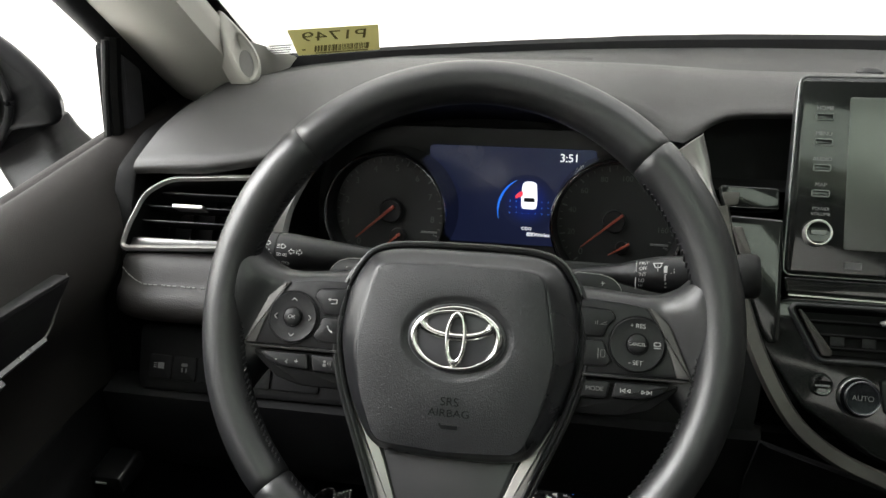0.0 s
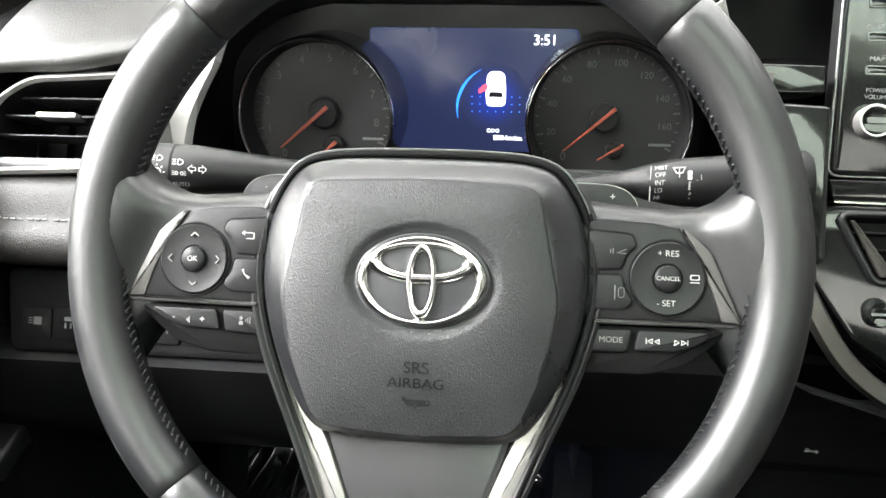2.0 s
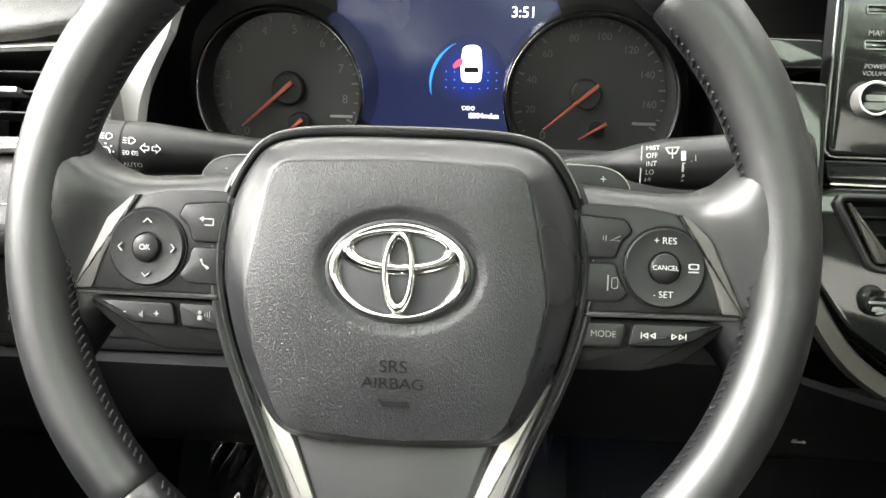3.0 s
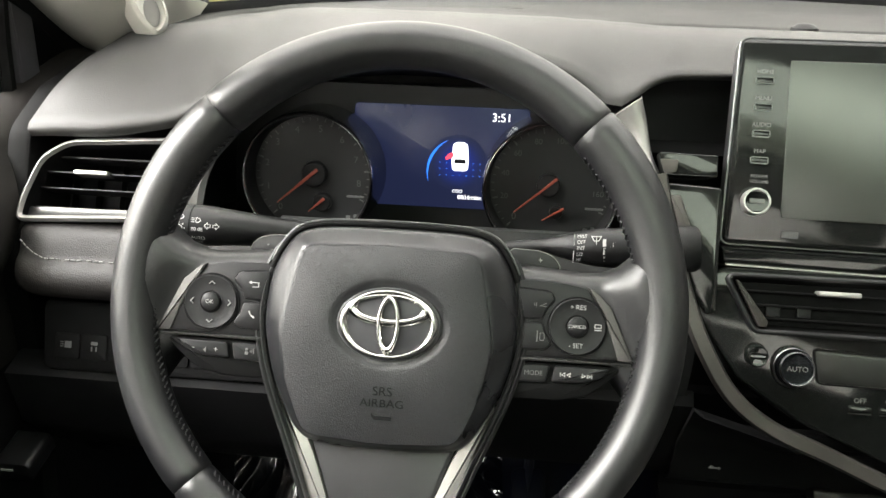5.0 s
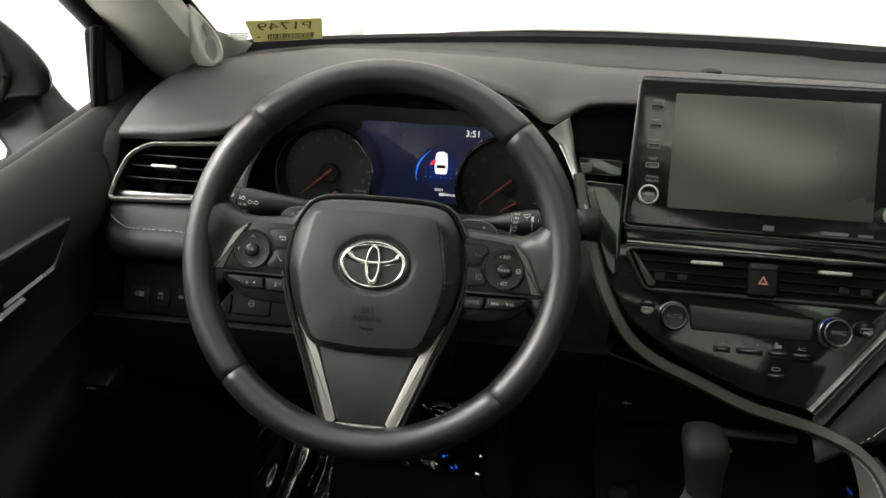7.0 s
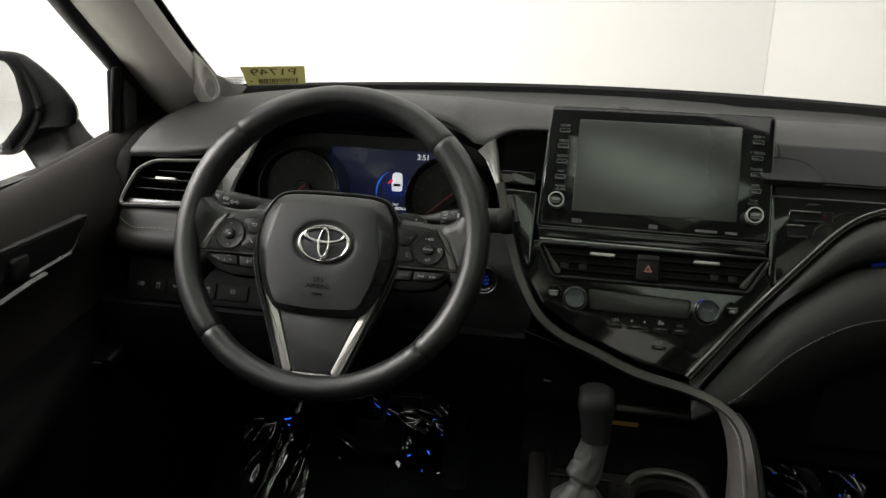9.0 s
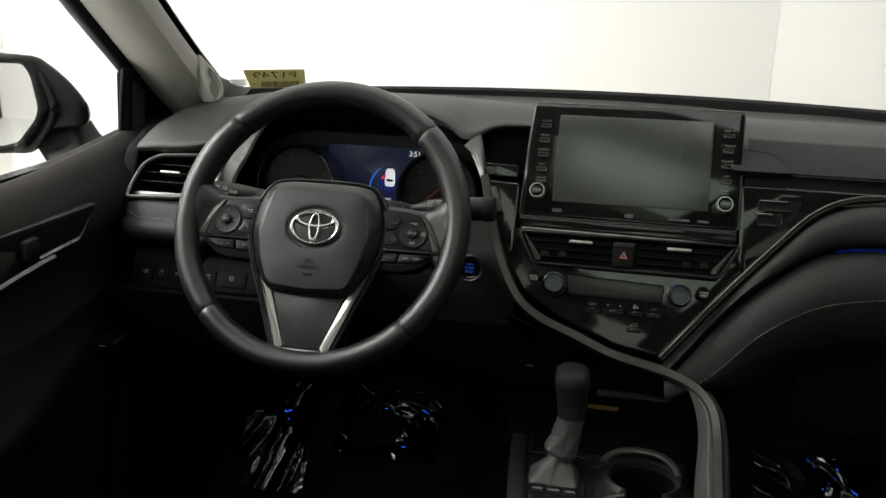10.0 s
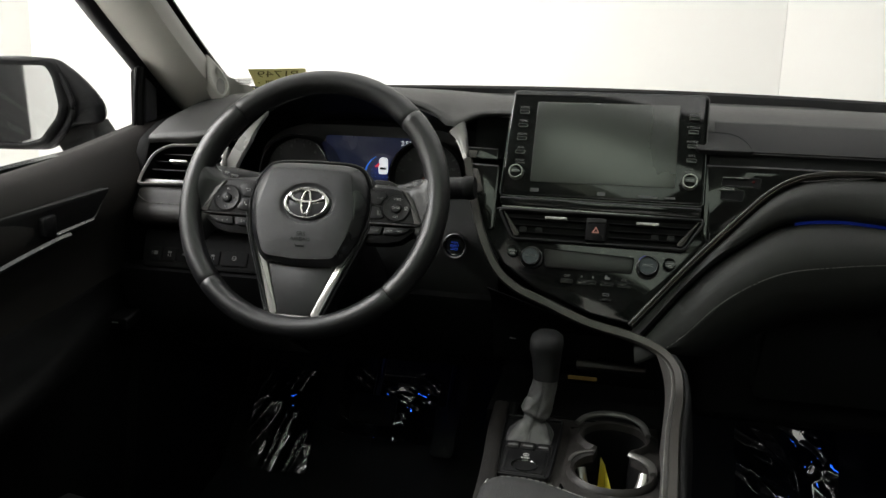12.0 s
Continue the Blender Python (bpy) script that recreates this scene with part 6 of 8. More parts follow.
# spokes: leather roots, switch plates, silver edges
for s in (-1, 1):
    f = lambda pts: [(s * x, y) for x, y in pts]
    bm = bmesh.new()
    rows = []
    for k in range(25):
        u = 0.050 + 0.110 * k / 24
        hi = float(np.interp(u, [0.05, 0.08, 0.118, 0.132, 0.142, 0.150, 0.160], [0.034, 0.0335, 0.030, 0.0310, 0.0355, 0.0430, 0.0580]))
        lo = float(np.interp(u, [0.05, 0.10, 0.128, 0.138, 0.148, 0.160], [-0.034, -0.030, -0.0310, -0.0360, -0.0470, -0.0680]))
        r = []
        for q in [-1 + i / 10 for i in range(21)]:
            v = (hi + lo) / 2 + (hi - lo) / 2 * q
            rise = max(0.0, min(1.0, (u - float(np.interp(v, [-0.03, 0.02], [0.150, 0.127]))) / 0.030))
            r.append(MW @ Vector((s * u, v, 0.013 * rise * rise * (3 - 2 * rise) - 0.018 * abs(q) ** 9)))
        rows.append(r)
    loft(bm, rows, tuple(MW.to_3x3() @ Vector((0, 0, -0.012))))
    part("spoke", bm, wheel_leather, wheel, "black soft spoke", 70)
    plate_o = rounded(f([(0.0845, 0.0235), (0.108, 0.0225), (0.1235, 0.0195), (0.1345, 0.0095), (0.1435, -0.0075), (0.1500, -0.0235), (0.0840, -0.0245), (0.070, -0.02), (0.070, 0.02)]), 0.004, 3)
    sw = part("switch_plate", plate(plate_o, -0.010, 0.0022, MW, 0.0012), switch_black, wheel, "black switch plate")
    bm = bmesh.new()
    prism(bm, rounded(f([(0.1518, -0.0240), (0.1365, 0.0095), (0.1260, 0.0190), (0.1212, 0.0208), (0.1290, 0.0090), (0.1375, -0.0085), (0.1425, -0.0236)]), 0.0012, 2), -0.008, 0.0034, MW, 0.0012)
    part("silver_edge", bm, edge_satin, wheel, "satin silver edge")
    bm = bmesh.new()
    prism(bm, rounded(f([(0.1512, -0.0238), (0.0830, -0.0245), (0.0835, -0.0268), (0.1490, -0.0262)]), 0.0006, 2), -0.008, 0.0036, MW, 0.0009)
    part("silver_line", bm, dark_satin, wheel, "dark satin line")
    # lower switch row
    lower = part("lower_switch_base", plate(rounded(f([(0.1480, -0.0268), (0.080, -0.0275), (0.074, -0.0510), (0.108, -0.0505), (0.126, -0.0460), (0.138, -0.0365)]), 0.003), -0.020, -0.0005, MW, 0.0012), vent_black, wheel)
    for pts in ([(0.1390, -0.0287), (0.1045, -0.0290), (0.1025, -0.0392), (0.122, -0.0385), (0.1325, -0.0350)], [(0.1015, -0.0290), (0.0840, -0.0292), (0.0805, -0.0405), (0.0995, -0.0398)]):
        part("key", plate(rounded(f(pts), 0.002), -0.008, 0.0022, MW, 0.0010), switch_black, lower)
    # round four-way pad
    cu, cv = s * 0.1168, -0.0040
    bm = bmesh.new()
    band_ring(bm, oval(cu, cv, 0.0188, 0.0188, 48), oval(cu, cv, 0.0176, 0.0176, 48), 0.0008, 0.0031, MW, 0.0003)
    part("pad_groove", bm, deep_black, sw)
    bm = bmesh.new()
    rings(bm, [[(x, y, w) for x, y in oval(cu, cv, r, r, 48)] for r, w in ((0.0176, 0.0), (0.0176, 0.0036), (0.0168, 0.0044), (0.0120, 0.0034), (0.0072, 0.0036), (0.0066, 0.0030), (0.0050, 0.0030))], MW)
    pad4 = part("four_way_pad", bm, switch_black, sw, "black round four-way pad")
    bm = bmesh.new()
    rings(bm, [[(x, y, w) for x, y in oval(cu, cv, r, r, 32)] for r, w in ((0.0062, 0.002), (0.0061, 0.0052), (0.0054, 0.0058), (0.002, 0.0060))], MW)
    part("centre_key", bm, switch_black, pad4)
    if s < 0:
        text("lettering", "OK", 0.0036, shift(MW, cu, cv, 0.0062), white_print, pad4)
        bm = bmesh.new()
        for k in range(4):
            a = math.pi / 2 * k
            c0 = Vector((cu + 0.0124 * math.cos(a), cv + 0.0124 * math.sin(a)))
            d, n = Vector((math.cos(a), math.sin(a))), Vector((-math.sin(a), math.cos(a)))
            for q in (-1, 1):
                p, e = c0 + d * 0.0009, c0 - d * 0.0009 + n * q * 0.0019
                w = (p - e).normalized().orthogonal() * 0.00019
                prism(bm, [tuple(p - w), tuple(p + w), tuple(e + w), tuple(e - w)], 0.0034, 0.0046, MW)
        part("chevrons", bm, white_print, pad4)
    else:
        text("lettering", "CANCEL", 0.0029, shift(MW, cu, cv, 0.0062), white_print, pad4)
        text("lettering", "+ RES", 0.0041, shift(MW, cu - 0.0002, cv + 0.0118, 0.0046), white_print, pad4)
        text("lettering", "- SET", 0.0041, shift(MW, cu - 0.0004, cv - 0.0118, 0.0046), white_print, pad4)
        bm = bmesh.new()
        band_ring(bm, rrect(cu + 0.0125, cv + 0.0010, 0.0044, 0.0026, 0.0008), rrect(cu + 0.0125, cv + 0.0010, 0.0034, 0.0016, 0.0005), 0.003, 0.0046, MW)
        prism(bm, rrect(cu + 0.0125, cv - 0.0014, 0.0042, 0.0006, 0.0002), 0.003, 0.0046, MW)
        part("distance_symbol", bm, white_print, pad4)
    for pts in ([(0.0995, 0.0165), (0.0790, 0.0180), (0.0800, -0.0010), (0.0955, -0.0005), (0.0975, 0.0065), (0.1025, 0.0110)], [(0.0955, -0.0030), (0.0800, -0.0032), (0.0820, -0.0200), (0.0975, -0.0195), (0.1015, -0.0160), (0.0972, -0.0100)]):
        part("key", plate(rounded(f(pts), 0.002), -0.002, 0.0036, MW, 0.0009), switch_black, sw)
        bm = bmesh.new()
        o = ccw(rounded(f(pts), 0.002))
        band_ring(bm, grown(o, 0.0007), grown(o, 0.0001), 0.0010, 0.0026, MW)
        part("key_gap", bm, deep_black, sw)
# symbols on the keys
bm = bmesh.new()
prism(bm, [(-0.0926, 0.0100), (-0.0908, 0.0112), (-0.0908, 0.0103), (-0.0866, 0.0103), (-0.0866, 0.0098), (-0.0908, 0.0098), (-0.0908, 0.0088)], 0.003, 0.0039, MW)
prism(bm, rrect(-0.0880, 0.0072, 0.0042, 0.0005, 0.0002), 0.003, 0.0039, MW)
prism(bm, rrect(-0.0861, 0.0087, 0.0005, 0.0032, 0.0002), 0.003, 0.0039, MW)
part("return_symbol", bm, white_print, wheel)
bm = bmesh.new()
tube(bm, [MW @ Vector(p) for p in ((-0.0912, -0.0082, 0.0036), (-0.0902, -0.0108, 0.0036), (-0.0876, -0.0126, 0.0036))], [0.0007, 0.00035, 0.0007], 6)
part("phone_symbol", bm, white_print, wheel)
for words, u, v, sz, mt in (("MODE", 0.0915, -0.0342, 0.0040, dim_print), ("-", -0.1265, -0.0335, 0.0060, white_print), ("+", -0.1115, -0.0345, 0.0054, white_print)):
    text("lettering", words, sz, shift(MW, u, v, 0.0027), mt, wheel)
bm = bmesh.new()
for u, d in ((0.1098, -1), (0.1130, -1), (0.1225, 1), (0.1257, 1)):
    o = ccw([(u - d * 0.0013, -0.0326), (u + d * 0.0013, -0.0340), (u - d * 0.0013, -0.0354)])
    band_ring(bm, o, grown(o, -0.0004), 0.002, 0.0027, MW)
for u in (0.1081, 0.1274):
    prism(bm, rrect(u, -0.0340, 0.0004, 0.0028, 0.0001, 1), 0.002, 0.0027, MW)
part("skip_symbols", bm, white_print, wheel)
bm = bmesh.new()
prism(bm, oval(-0.0912, -0.0328, 0.0009, 0.0009, 12), 0.002, 0.0027, MW)
prism(bm, rounded([(-0.0922, -0.0342), (-0.0902, -0.0342), (-0.0900, -0.0362), (-0.0924, -0.0362)], 0.0006), 0.002, 0.0027, MW)
for k in range(3):
    prism(bm, rrect(-0.0888 + 0.0011 * k, -0.0338, 0.0004, 0.0014 + 0.0010 * k, 0.0001, 1), 0.002, 0.0027, MW)
prism(bm, [(-0.1200, -0.0350), (-0.1180, -0.0330), (-0.1180, -0.0365)], 0.002, 0.0027, MW)
prism(bm, [(0.0925, 0.0072), (0.0972, 0.0094), (0.0972, 0.0090), (0.0932, 0.0072), (0.0972, 0.0073), (0.0972, 0.0069)], 0.003, 0.0039, MW)
for k in range(2):
    prism(bm, rrect(0.0898 + 0.0012 * k, 0.0082, 0.0004, 0.0018 + 0.0008 * k, 0.0001, 1), 0.003, 0.0039, MW)
band_ring(bm, rrect(0.0955, -0.0115, 0.0030, 0.0050, 0.001), rrect(0.0955, -0.0115, 0.0023, 0.0043, 0.0007), 0.003, 0.0039, MW)
prism(bm, rrect(0.0925, -0.0115, 0.0006, 0.0070, 0.0002), 0.003, 0.0039, MW)
tagged(part("key_symbols", bm, dim_print, wheel), kind="stuff")

# shift paddles behind the spokes
for s, mark in ((-1, "-"), (1, "+")):
    po = ccw(rounded([(s * x, y) for x, y in ((0.070, 0.024), (0.072, 0.0440), (0.0925, 0.0432), (0.1010, 0.0402), (0.1065, 0.0325), (0.100, 0.024))], 0.004))
    paddle = part("shift_paddle", plate(po, -0.036, -0.031, MW, 0.0012), hard_black, wheel, "black shift paddle")
    bm = bmesh.new()
    band_ring(bm, grown(po, 0.0004), grown(po, -0.0004), -0.0345, -0.0325, MW)
    part("paddle_edge", bm, mid_satin, paddle, "thin satin edge")
    text("lettering", mark, 0.0055, shift(MW, s * 0.0925, 0.0368, -0.0305), white_print, paddle)
# air bag cover
HALF = [(0.0, 0.0500), (0.030, 0.0496), (0.050, 0.0480), (0.0625, 0.0435), (0.0705, 0.0335), (0.0765, 0.0200), (0.0800, 0.0), (0.0790, -0.0220), (0.0715, -0.0500), (0.0600, -0.0730), (0.0510, -0.0835), (0.0400, -0.0872), (0.020, -0.0885)]
cover_o = ccw([(x, y) for x, y in HALF] + [(0.0, -0.0888)] + [(-x, y) for x, y in reversed(HALF[1:])])
cover_o = [(p.x, p.y) for p in spline([(x, y, 0) for x, y in cover_o], 4, True)]


def scaled(o, kx, ky, cy=-0.018):
    return [(x * kx, cy + (y - cy) * ky) for x, y in o]


FIELD = ccw(rounded([(-0.0555, 0.0365), (0.0, 0.0385), (0.0555, 0.0365), (0.0665, -0.020), (0.0620, -0.045), (0.0475, -0.0800), (0.0, -0.0830), (-0.0475, -0.0800), (-0.0620, -0.045), (-0.0665, -0.020)], 0.009, 5))


def on_field(x, y, cy=-0.018):
    """The point of the field's outline on the line from the cover's middle to a point of its edge."""
    d = Vector((x, y - cy)).normalized()
    for (x0, y0), (x1, y1) in zip(FIELD, FIELD[1:] + FIELD[:1]):
        ex, ey = x1 - x0, y1 - y0
        det = ex * d.y - ey * d.x
        if abs(det) < 1e-12:
            continue
        k = (ex * (y0 - cy) - ey * x0) / det
        u = (d.x * (y0 - cy) - d.y * x0) / det
        if k > 0 and -1e-6 <= u <= 1 + 1e-6:
            return d.x * k, cy + d.y * k
    return x * 0.82, cy + (y - cy) * 0.84


rim_in = scaled(cover_o, 0.958, 0.964)
field = [on_field(x, y) for x, y in cover_o]
blend = lambda p, q, k: (p[0] + (q[0] - p[0]) * k, p[1] + (q[1] - p[1]) * k)
bm = bmesh.new()
loops = [[(x, y, w) for x, y in scaled(cover_o, kx, ky)] for kx, ky, w in ((1.0, 1.0, -0.030), (1.0, 1.0, 0.002), (0.993, 0.994, 0.0046), (0.978, 0.980, 0.0074))]
loops += [[(*blend(p, q, k), w) for p, q in zip(rim_in, field)] for k, w in ((0.0, 0.0092), (0.25, 0.0115), (0.55, 0.0143), (0.80, 0.0165), (0.92, 0.0174), (1.0, 0.0178))]
rings(bm, loops, MW, True, False)
part("airbag_edge", bm, pad_edge, wheel, "smooth black border of the airbag cover", 80)
# grained field, dished round the badge
bc = -0.0098
dish = []
for x, y in field:
    t = math.atan2((y - bc) / 0.0232, x / 0.0340)
    dish.append((0.0023 + 0.0322 * math.cos(t), bc + 0.0224 * math.sin(t), math.cos(t), math.sin(t)))
bm = bmesh.new()
loops = [[(x, y, 0.0170) for x, y in field], [(x, y, 0.0178) for x, y in field]]
outer_dish = [(x + 0.0062 * c, y + 0.0062 * s) for x, y, c, s in dish]
loops += [[(*blend(p, q, k), 0.0178 + 0.0033 * (1 - (1 - k) ** 2)) for p, q in zip(field, outer_dish)] for k in (0.06, 0.15, 0.3, 0.5, 0.75, 1.0)]
loops += [[(x + g * c, y + g * s, w) for x, y, c, s in dish] for g, w in ((0.0045, 0.0209), (0.003, 0.0200), (0.0008, 0.0192), (-0.003, 0.0190))]
rings(bm, loops, MW, True, True)
cover = part("airbag_cover", bm, pad_leather, wheel, "black grained airbag cover", 80)
text("lettering", "SRS", 0.0078, shift(MW, 0.0012, -0.0508, 0.02135) @ pose(0, 0, 0, 3.0), relief_shade, cover, "moulded letters, relief shade in their black", depth=0.00012, wide=1.05)
text("lettering", "AIRBAG", 0.0068, shift(MW, 0.0012, -0.0580, 0.0210) @ pose(0, 0, 0, 4), relief_shade, cover, "moulded letters, relief shade in their black", depth=0.00012, wide=1.15)
bm = bmesh.new()
prism(bm, [(-0.0030, -0.0655), (0.0075, -0.0655), (0.0075, -0.0680), (-0.0030, -0.0680), (-0.0050, -0.0655), (-0.0050, -0.0640)], 0.016, 0.0206, MW)
part("horn_symbol", bm, relief_shade, cover)
top_line = [(x, y) for x, y in grown(cover_o, 0.0020) if y > 0.018]
k = max(range(len(top_line)), key=lambda i: (Vector(top_line[i]) - Vector(top_line[i - 1])).length)
top_line = top_line[k:] + top_line[:k]
up = tuple(MW.to_3x3() @ Vector((0, 0, 1)))
part("piping", tube(bmesh.new(), [MW @ Vector((x, y, 0.0012)) for x, y in top_line], 0.0020, 10, up=up), vent_black, wheel, "black piping round the cover", 80)
part("piping_line", tube(bmesh.new(), [MW @ Vector((x, y, -0.0005)) for x, y in grown(ccw(top_line), 0.0026)[1:-1]], 0.0008, 8, up=up), dark_satin, wheel, "thin satin line round the cover", 80)
# silver lines beside the cover, running down into the lower spoke
for s in (-1, 1):
    path = [MW @ Vector((s * x, y, w)) for x, y, w in [tuple(p) for p in spline([(0.060, 0.0465, -0.004), (0.0725, 0.0355, -0.002), (0.0790, 0.0205, 0.0), (0.0828, 0.0, 0.0015), (0.0815, -0.0225, 0.002), (0.0735, -0.0520, 0.002), (0.0560, -0.095, 0.001), (0.0355, -0.1475, 0.0), (0.0300, -0.1590, 0.0)], 6)]]
    face = tuple(MW.to_3x3() @ Vector((0, 0, 1)))
    bm = bmesh.new()
    moulding(bm, path, [(-0.0014, -0.012), (-0.0014, 0.0015), (0.0, 0.003), (0.0014, 0.0015), (0.0014, -0.012)], face)
    part("side_line", bm, dark_satin, wheel, "thin dark satin line beside the airbag cover")
    bm = bmesh.new()
    moulding(bm, [p + (MW.to_3x3() @ Vector((s * 0.0034, -0.0008, -0.001))) for p in path], [(-0.0018, -0.012), (-0.0018, 0.001), (0.0, 0.002), (0.0018, 0.001), (0.0018, -0.012)], face)
    part("side_line", bm, hard_black, wheel)
    bm = bmesh.new()
    prism(bm, rounded([(s * x, y) for x, y in ((0.0720, -0.0530), (0.0345, -0.1480), (0.0280, -0.1560), (0.0225, -0.1500), (0.0430, -0.0960), (0.0520, -0.0760))], 0.0015, 2), -0.014, 0.0005, MW, 0.0012)
    part("lower_spoke_edge", bm, satin_silver, wheel, "satin silver edge of the lower spoke")
bm = bmesh.new()
prism(bm, rounded([(0.0300, -0.1545), (0.0235, -0.1630), (-0.0235, -0.1630), (-0.0300, -0.1545), (-0.0228, -0.1520), (0.0228, -0.1520)], 0.003, 3), -0.014, 0.0, MW, 0.0012)
part("lower_spoke_edge", bm, mid_satin, wheel, "satin silver edge of the lower spoke")
o = ccw(rounded([(0.0480, -0.0780), (0.0420, -0.0965), (0.0225, -0.1510), (-0.0225, -0.1510), (-0.0420, -0.0965), (-0.0480, -0.0780)], 0.004, 3))
bm = bmesh.new()
rings(bm, [[(x, y, -0.016) for x, y in o], [(x, y, -0.002) for x, y in o], [(x, y, -0.0005) for x, y in grown(o, -0.002)]], MW)
part("lower_spoke", bm, spoke_grey, wheel, "dark satin lower spoke")
part("lower_spoke_back", plate(rounded([(0.066, -0.07), (0.040, -0.155), (-0.040, -0.155), (-0.066, -0.07)], 0.01), -0.03, -0.013, MW, 0.003), hard_black, wheel)
part("hub_back", plate(oval(0, -0.015, 0.062, 0.062, 32), -0.06, -0.025, MW, 0.004), hard_black, wheel)
# oval badge, plain chrome rings


def dome_band(o_c, o_r, i_c, i_r, w0, high):
    """A domed chrome band between an outer and an inner oval of the wheel's face."""
    loops = []
    for k, lift in [(i / 12, math.sin(math.pi * i / 12) ** 0.75) for i in range(13)]:
        cx, cy = o_c[0] + (i_c[0] - o_c[0]) * k, o_c[1] + (i_c[1] - o_c[1]) * k
        rx, ry = o_r[0] + (i_r[0] - o_r[0]) * k, o_r[1] + (i_r[1] - o_r[1]) * k
        loops.append([(x, y, w0 + high * lift) for x, y in oval(cx, cy, rx, ry, 72)])
    bm = bmesh.new()
    rings(bm, loops, MW, False, False)
    return bm


bx = 0.0020
badge = part("badge", dome_band((bx, bc), (0.0312, 0.0216), (bx, bc), (0.0247, 0.0180), 0.0208, 0.0030), badge_chrome, wheel, "chrome oval badge", 80)
part("badge_ring", dome_band((bx, bc), (0.0080, 0.0184), (bx, bc), (0.0036, 0.0128), 0.0212, 0.0034), badge_chrome, badge, "", 80)
part("badge_ring", dome_band((bx, bc + 0.0085), (0.0260, 0.0106), (bx, bc + 0.0098), (0.0190, 0.0058), 0.0210, 0.0030), badge_chrome, badge, "", 80)
part("badge_back", plate(oval(bx, bc, 0.0322, 0.0224, 48), 0.016, 0.0210, MW, 0.001), badge_grey, badge, "dark grey badge ground")

# ---- centre console ----
console = thing("centre_console", "black centre console with grey side rail and cup holders", "console", (0.37, -0.1, 0.2))
rail = spline([(0.180, 0.152, 0.905), (0.190, 0.136, 0.868), (0.203, 0.115, 0.828), (0.219, 0.098, 0.792), (0.241, 0.083, 0.760), (0.270, 0.074, 0.740), (0.310, 0.066, 0.726), (0.363, 0.057, 0.707), (0.424, 0.050, 0.695), (0.460, 0.036, 0.684), (0.480, 0.010, 0.669), (0.483, -0.035, 0.651), (0.475, -0.12, 0.640), (0.469, -0.22, 0.636), (0.463, -0.34, 0.634)], 6)
n = len(rail)
face = []
for i in range(n):
    q = i / (n - 1)
    k = max(0.0, min(1.0, (q - 0.55) / 0.25))
    face.append(tuple(Vector((0, -0.91, 0.42)).lerp(Vector((-0.10, -0.25, 0.95)), k)))
bm = bmesh.new()
moulding(bm, rail, [(-0.0060, -0.006), (-0.0060, 0.001), (-0.0042, 0.004), (0.0042, 0.004), (0.0060, 0.001), (0.0060, -0.006)], face)
part("side_rail", bm, grey_trim, console, "grey metallic rail sweeping down from the dash")
# padded wall inside the rail, black wall outside
rail_axes = []
for i in range(n):
    t = (rail[min(i + 1, n - 1)] - rail[max(i - 1, 0)]).normalized()
    f = Vector(face[i])
    s = t.cross(f).normalized()
    rail_axes.append((rail[i], s, s.cross(t).normalized()))
start_i = int(n * 0.64)
rows, seam = [], []
for i in range(start_i, n):
    p, s, f = rail_axes[i]
    g = min(1.0, (i - start_i) / (n * 0.16))
    foot = Vector((float(np.interp(p.y, (-0.34, -0.0935, -0.007, 0.04), (0.452, 0.466, 0.4645, 0.4665))), p.y + 0.012, 0.572))
    foot = (p + s * 0.0066 - f * 0.005).lerp(foot, g)
    lip = p + s * (0.0066 + 0.0040 * g) - f * 0.004 * g
    rows.append([p + s * 0.0062 + f * 0.001, p + s * (0.0066 + 0.003 * g) + f * 0.0028 * g, lip, lip.lerp(foot, 0.12), lip.lerp(foot, 0.5), foot])
    seam.append(p + s * (0.0068 + 0.003 * g) + f * (0.0030 * g + 0.0004))
part("inner_wall", loft(bmesh.new(), rows, (0.004, 0.002, -0.002)), inner_grey, console, "soft grey stitched inner wall", 60)
stitches(seam[int(n * 0.06):], 0.0034, 0.0012, 0.0006, stitch_grey, console)
rows = []
for i in range(int(n * 0.66), n):
    p, s, f = rail_axes[i]
    q = p - s * 0.0105 - f * 0.016
    rows.append([p - s * 0.0068 - f * 0.001, p - s * 0.0088 - f * 0.005, q, q + Vector((0.006, 0.006, -0.05)), q + Vector((0.012, 0.012, -0.15)), Vector((q.x + 0.012, q.y + 0.012, 0.2))])
part("outer_wall", loft(bmesh.new(), rows, (0.004, 0, 0)), seat_black, console, "black console side", 60)
# lower storage behind the shifter
bm = bmesh.new()
loft(bm, [[(x, 0.085 + 0.02 * abs(x - 0.34) , zt), (x, 0.12, zt - 0.015), (x, 0.165, 0.655), (x, 0.175, 0.615), (x, 0.19, 0.60)] for x, zt in ((0.225, 0.735), (0.29, 0.715), (0.36, 0.69), (0.44, 0.675))], (0, 0.005, 0))
part("port_panel", bm, soft_black, console, "black panel with a charging port")
part("ledge", plate(rrect(0.345, 0.0, 0.205, 0.012, 0.003), -0.02, 0.0, place(0, 0.172, 0.664, 20), 0.002), soft_black, console)
part("ledge", plate(rrect(0.40, 0.0, 0.10, 0.011, 0.003), -0.02, 0.0, place(0, 0.168, 0.611, 30), 0.002), grey_trim, console)
part("warning_label", plate(rrect(0.36, 0.0, 0.042, 0.0055, 0.0008), -0.001, 0.0, place(0, 0.165, 0.589, 10)), material("amber_label", (0.22, 0.13, 0.025), 0.6, vary=0.1), console, "small amber warning label")
bm = bmesh.new()
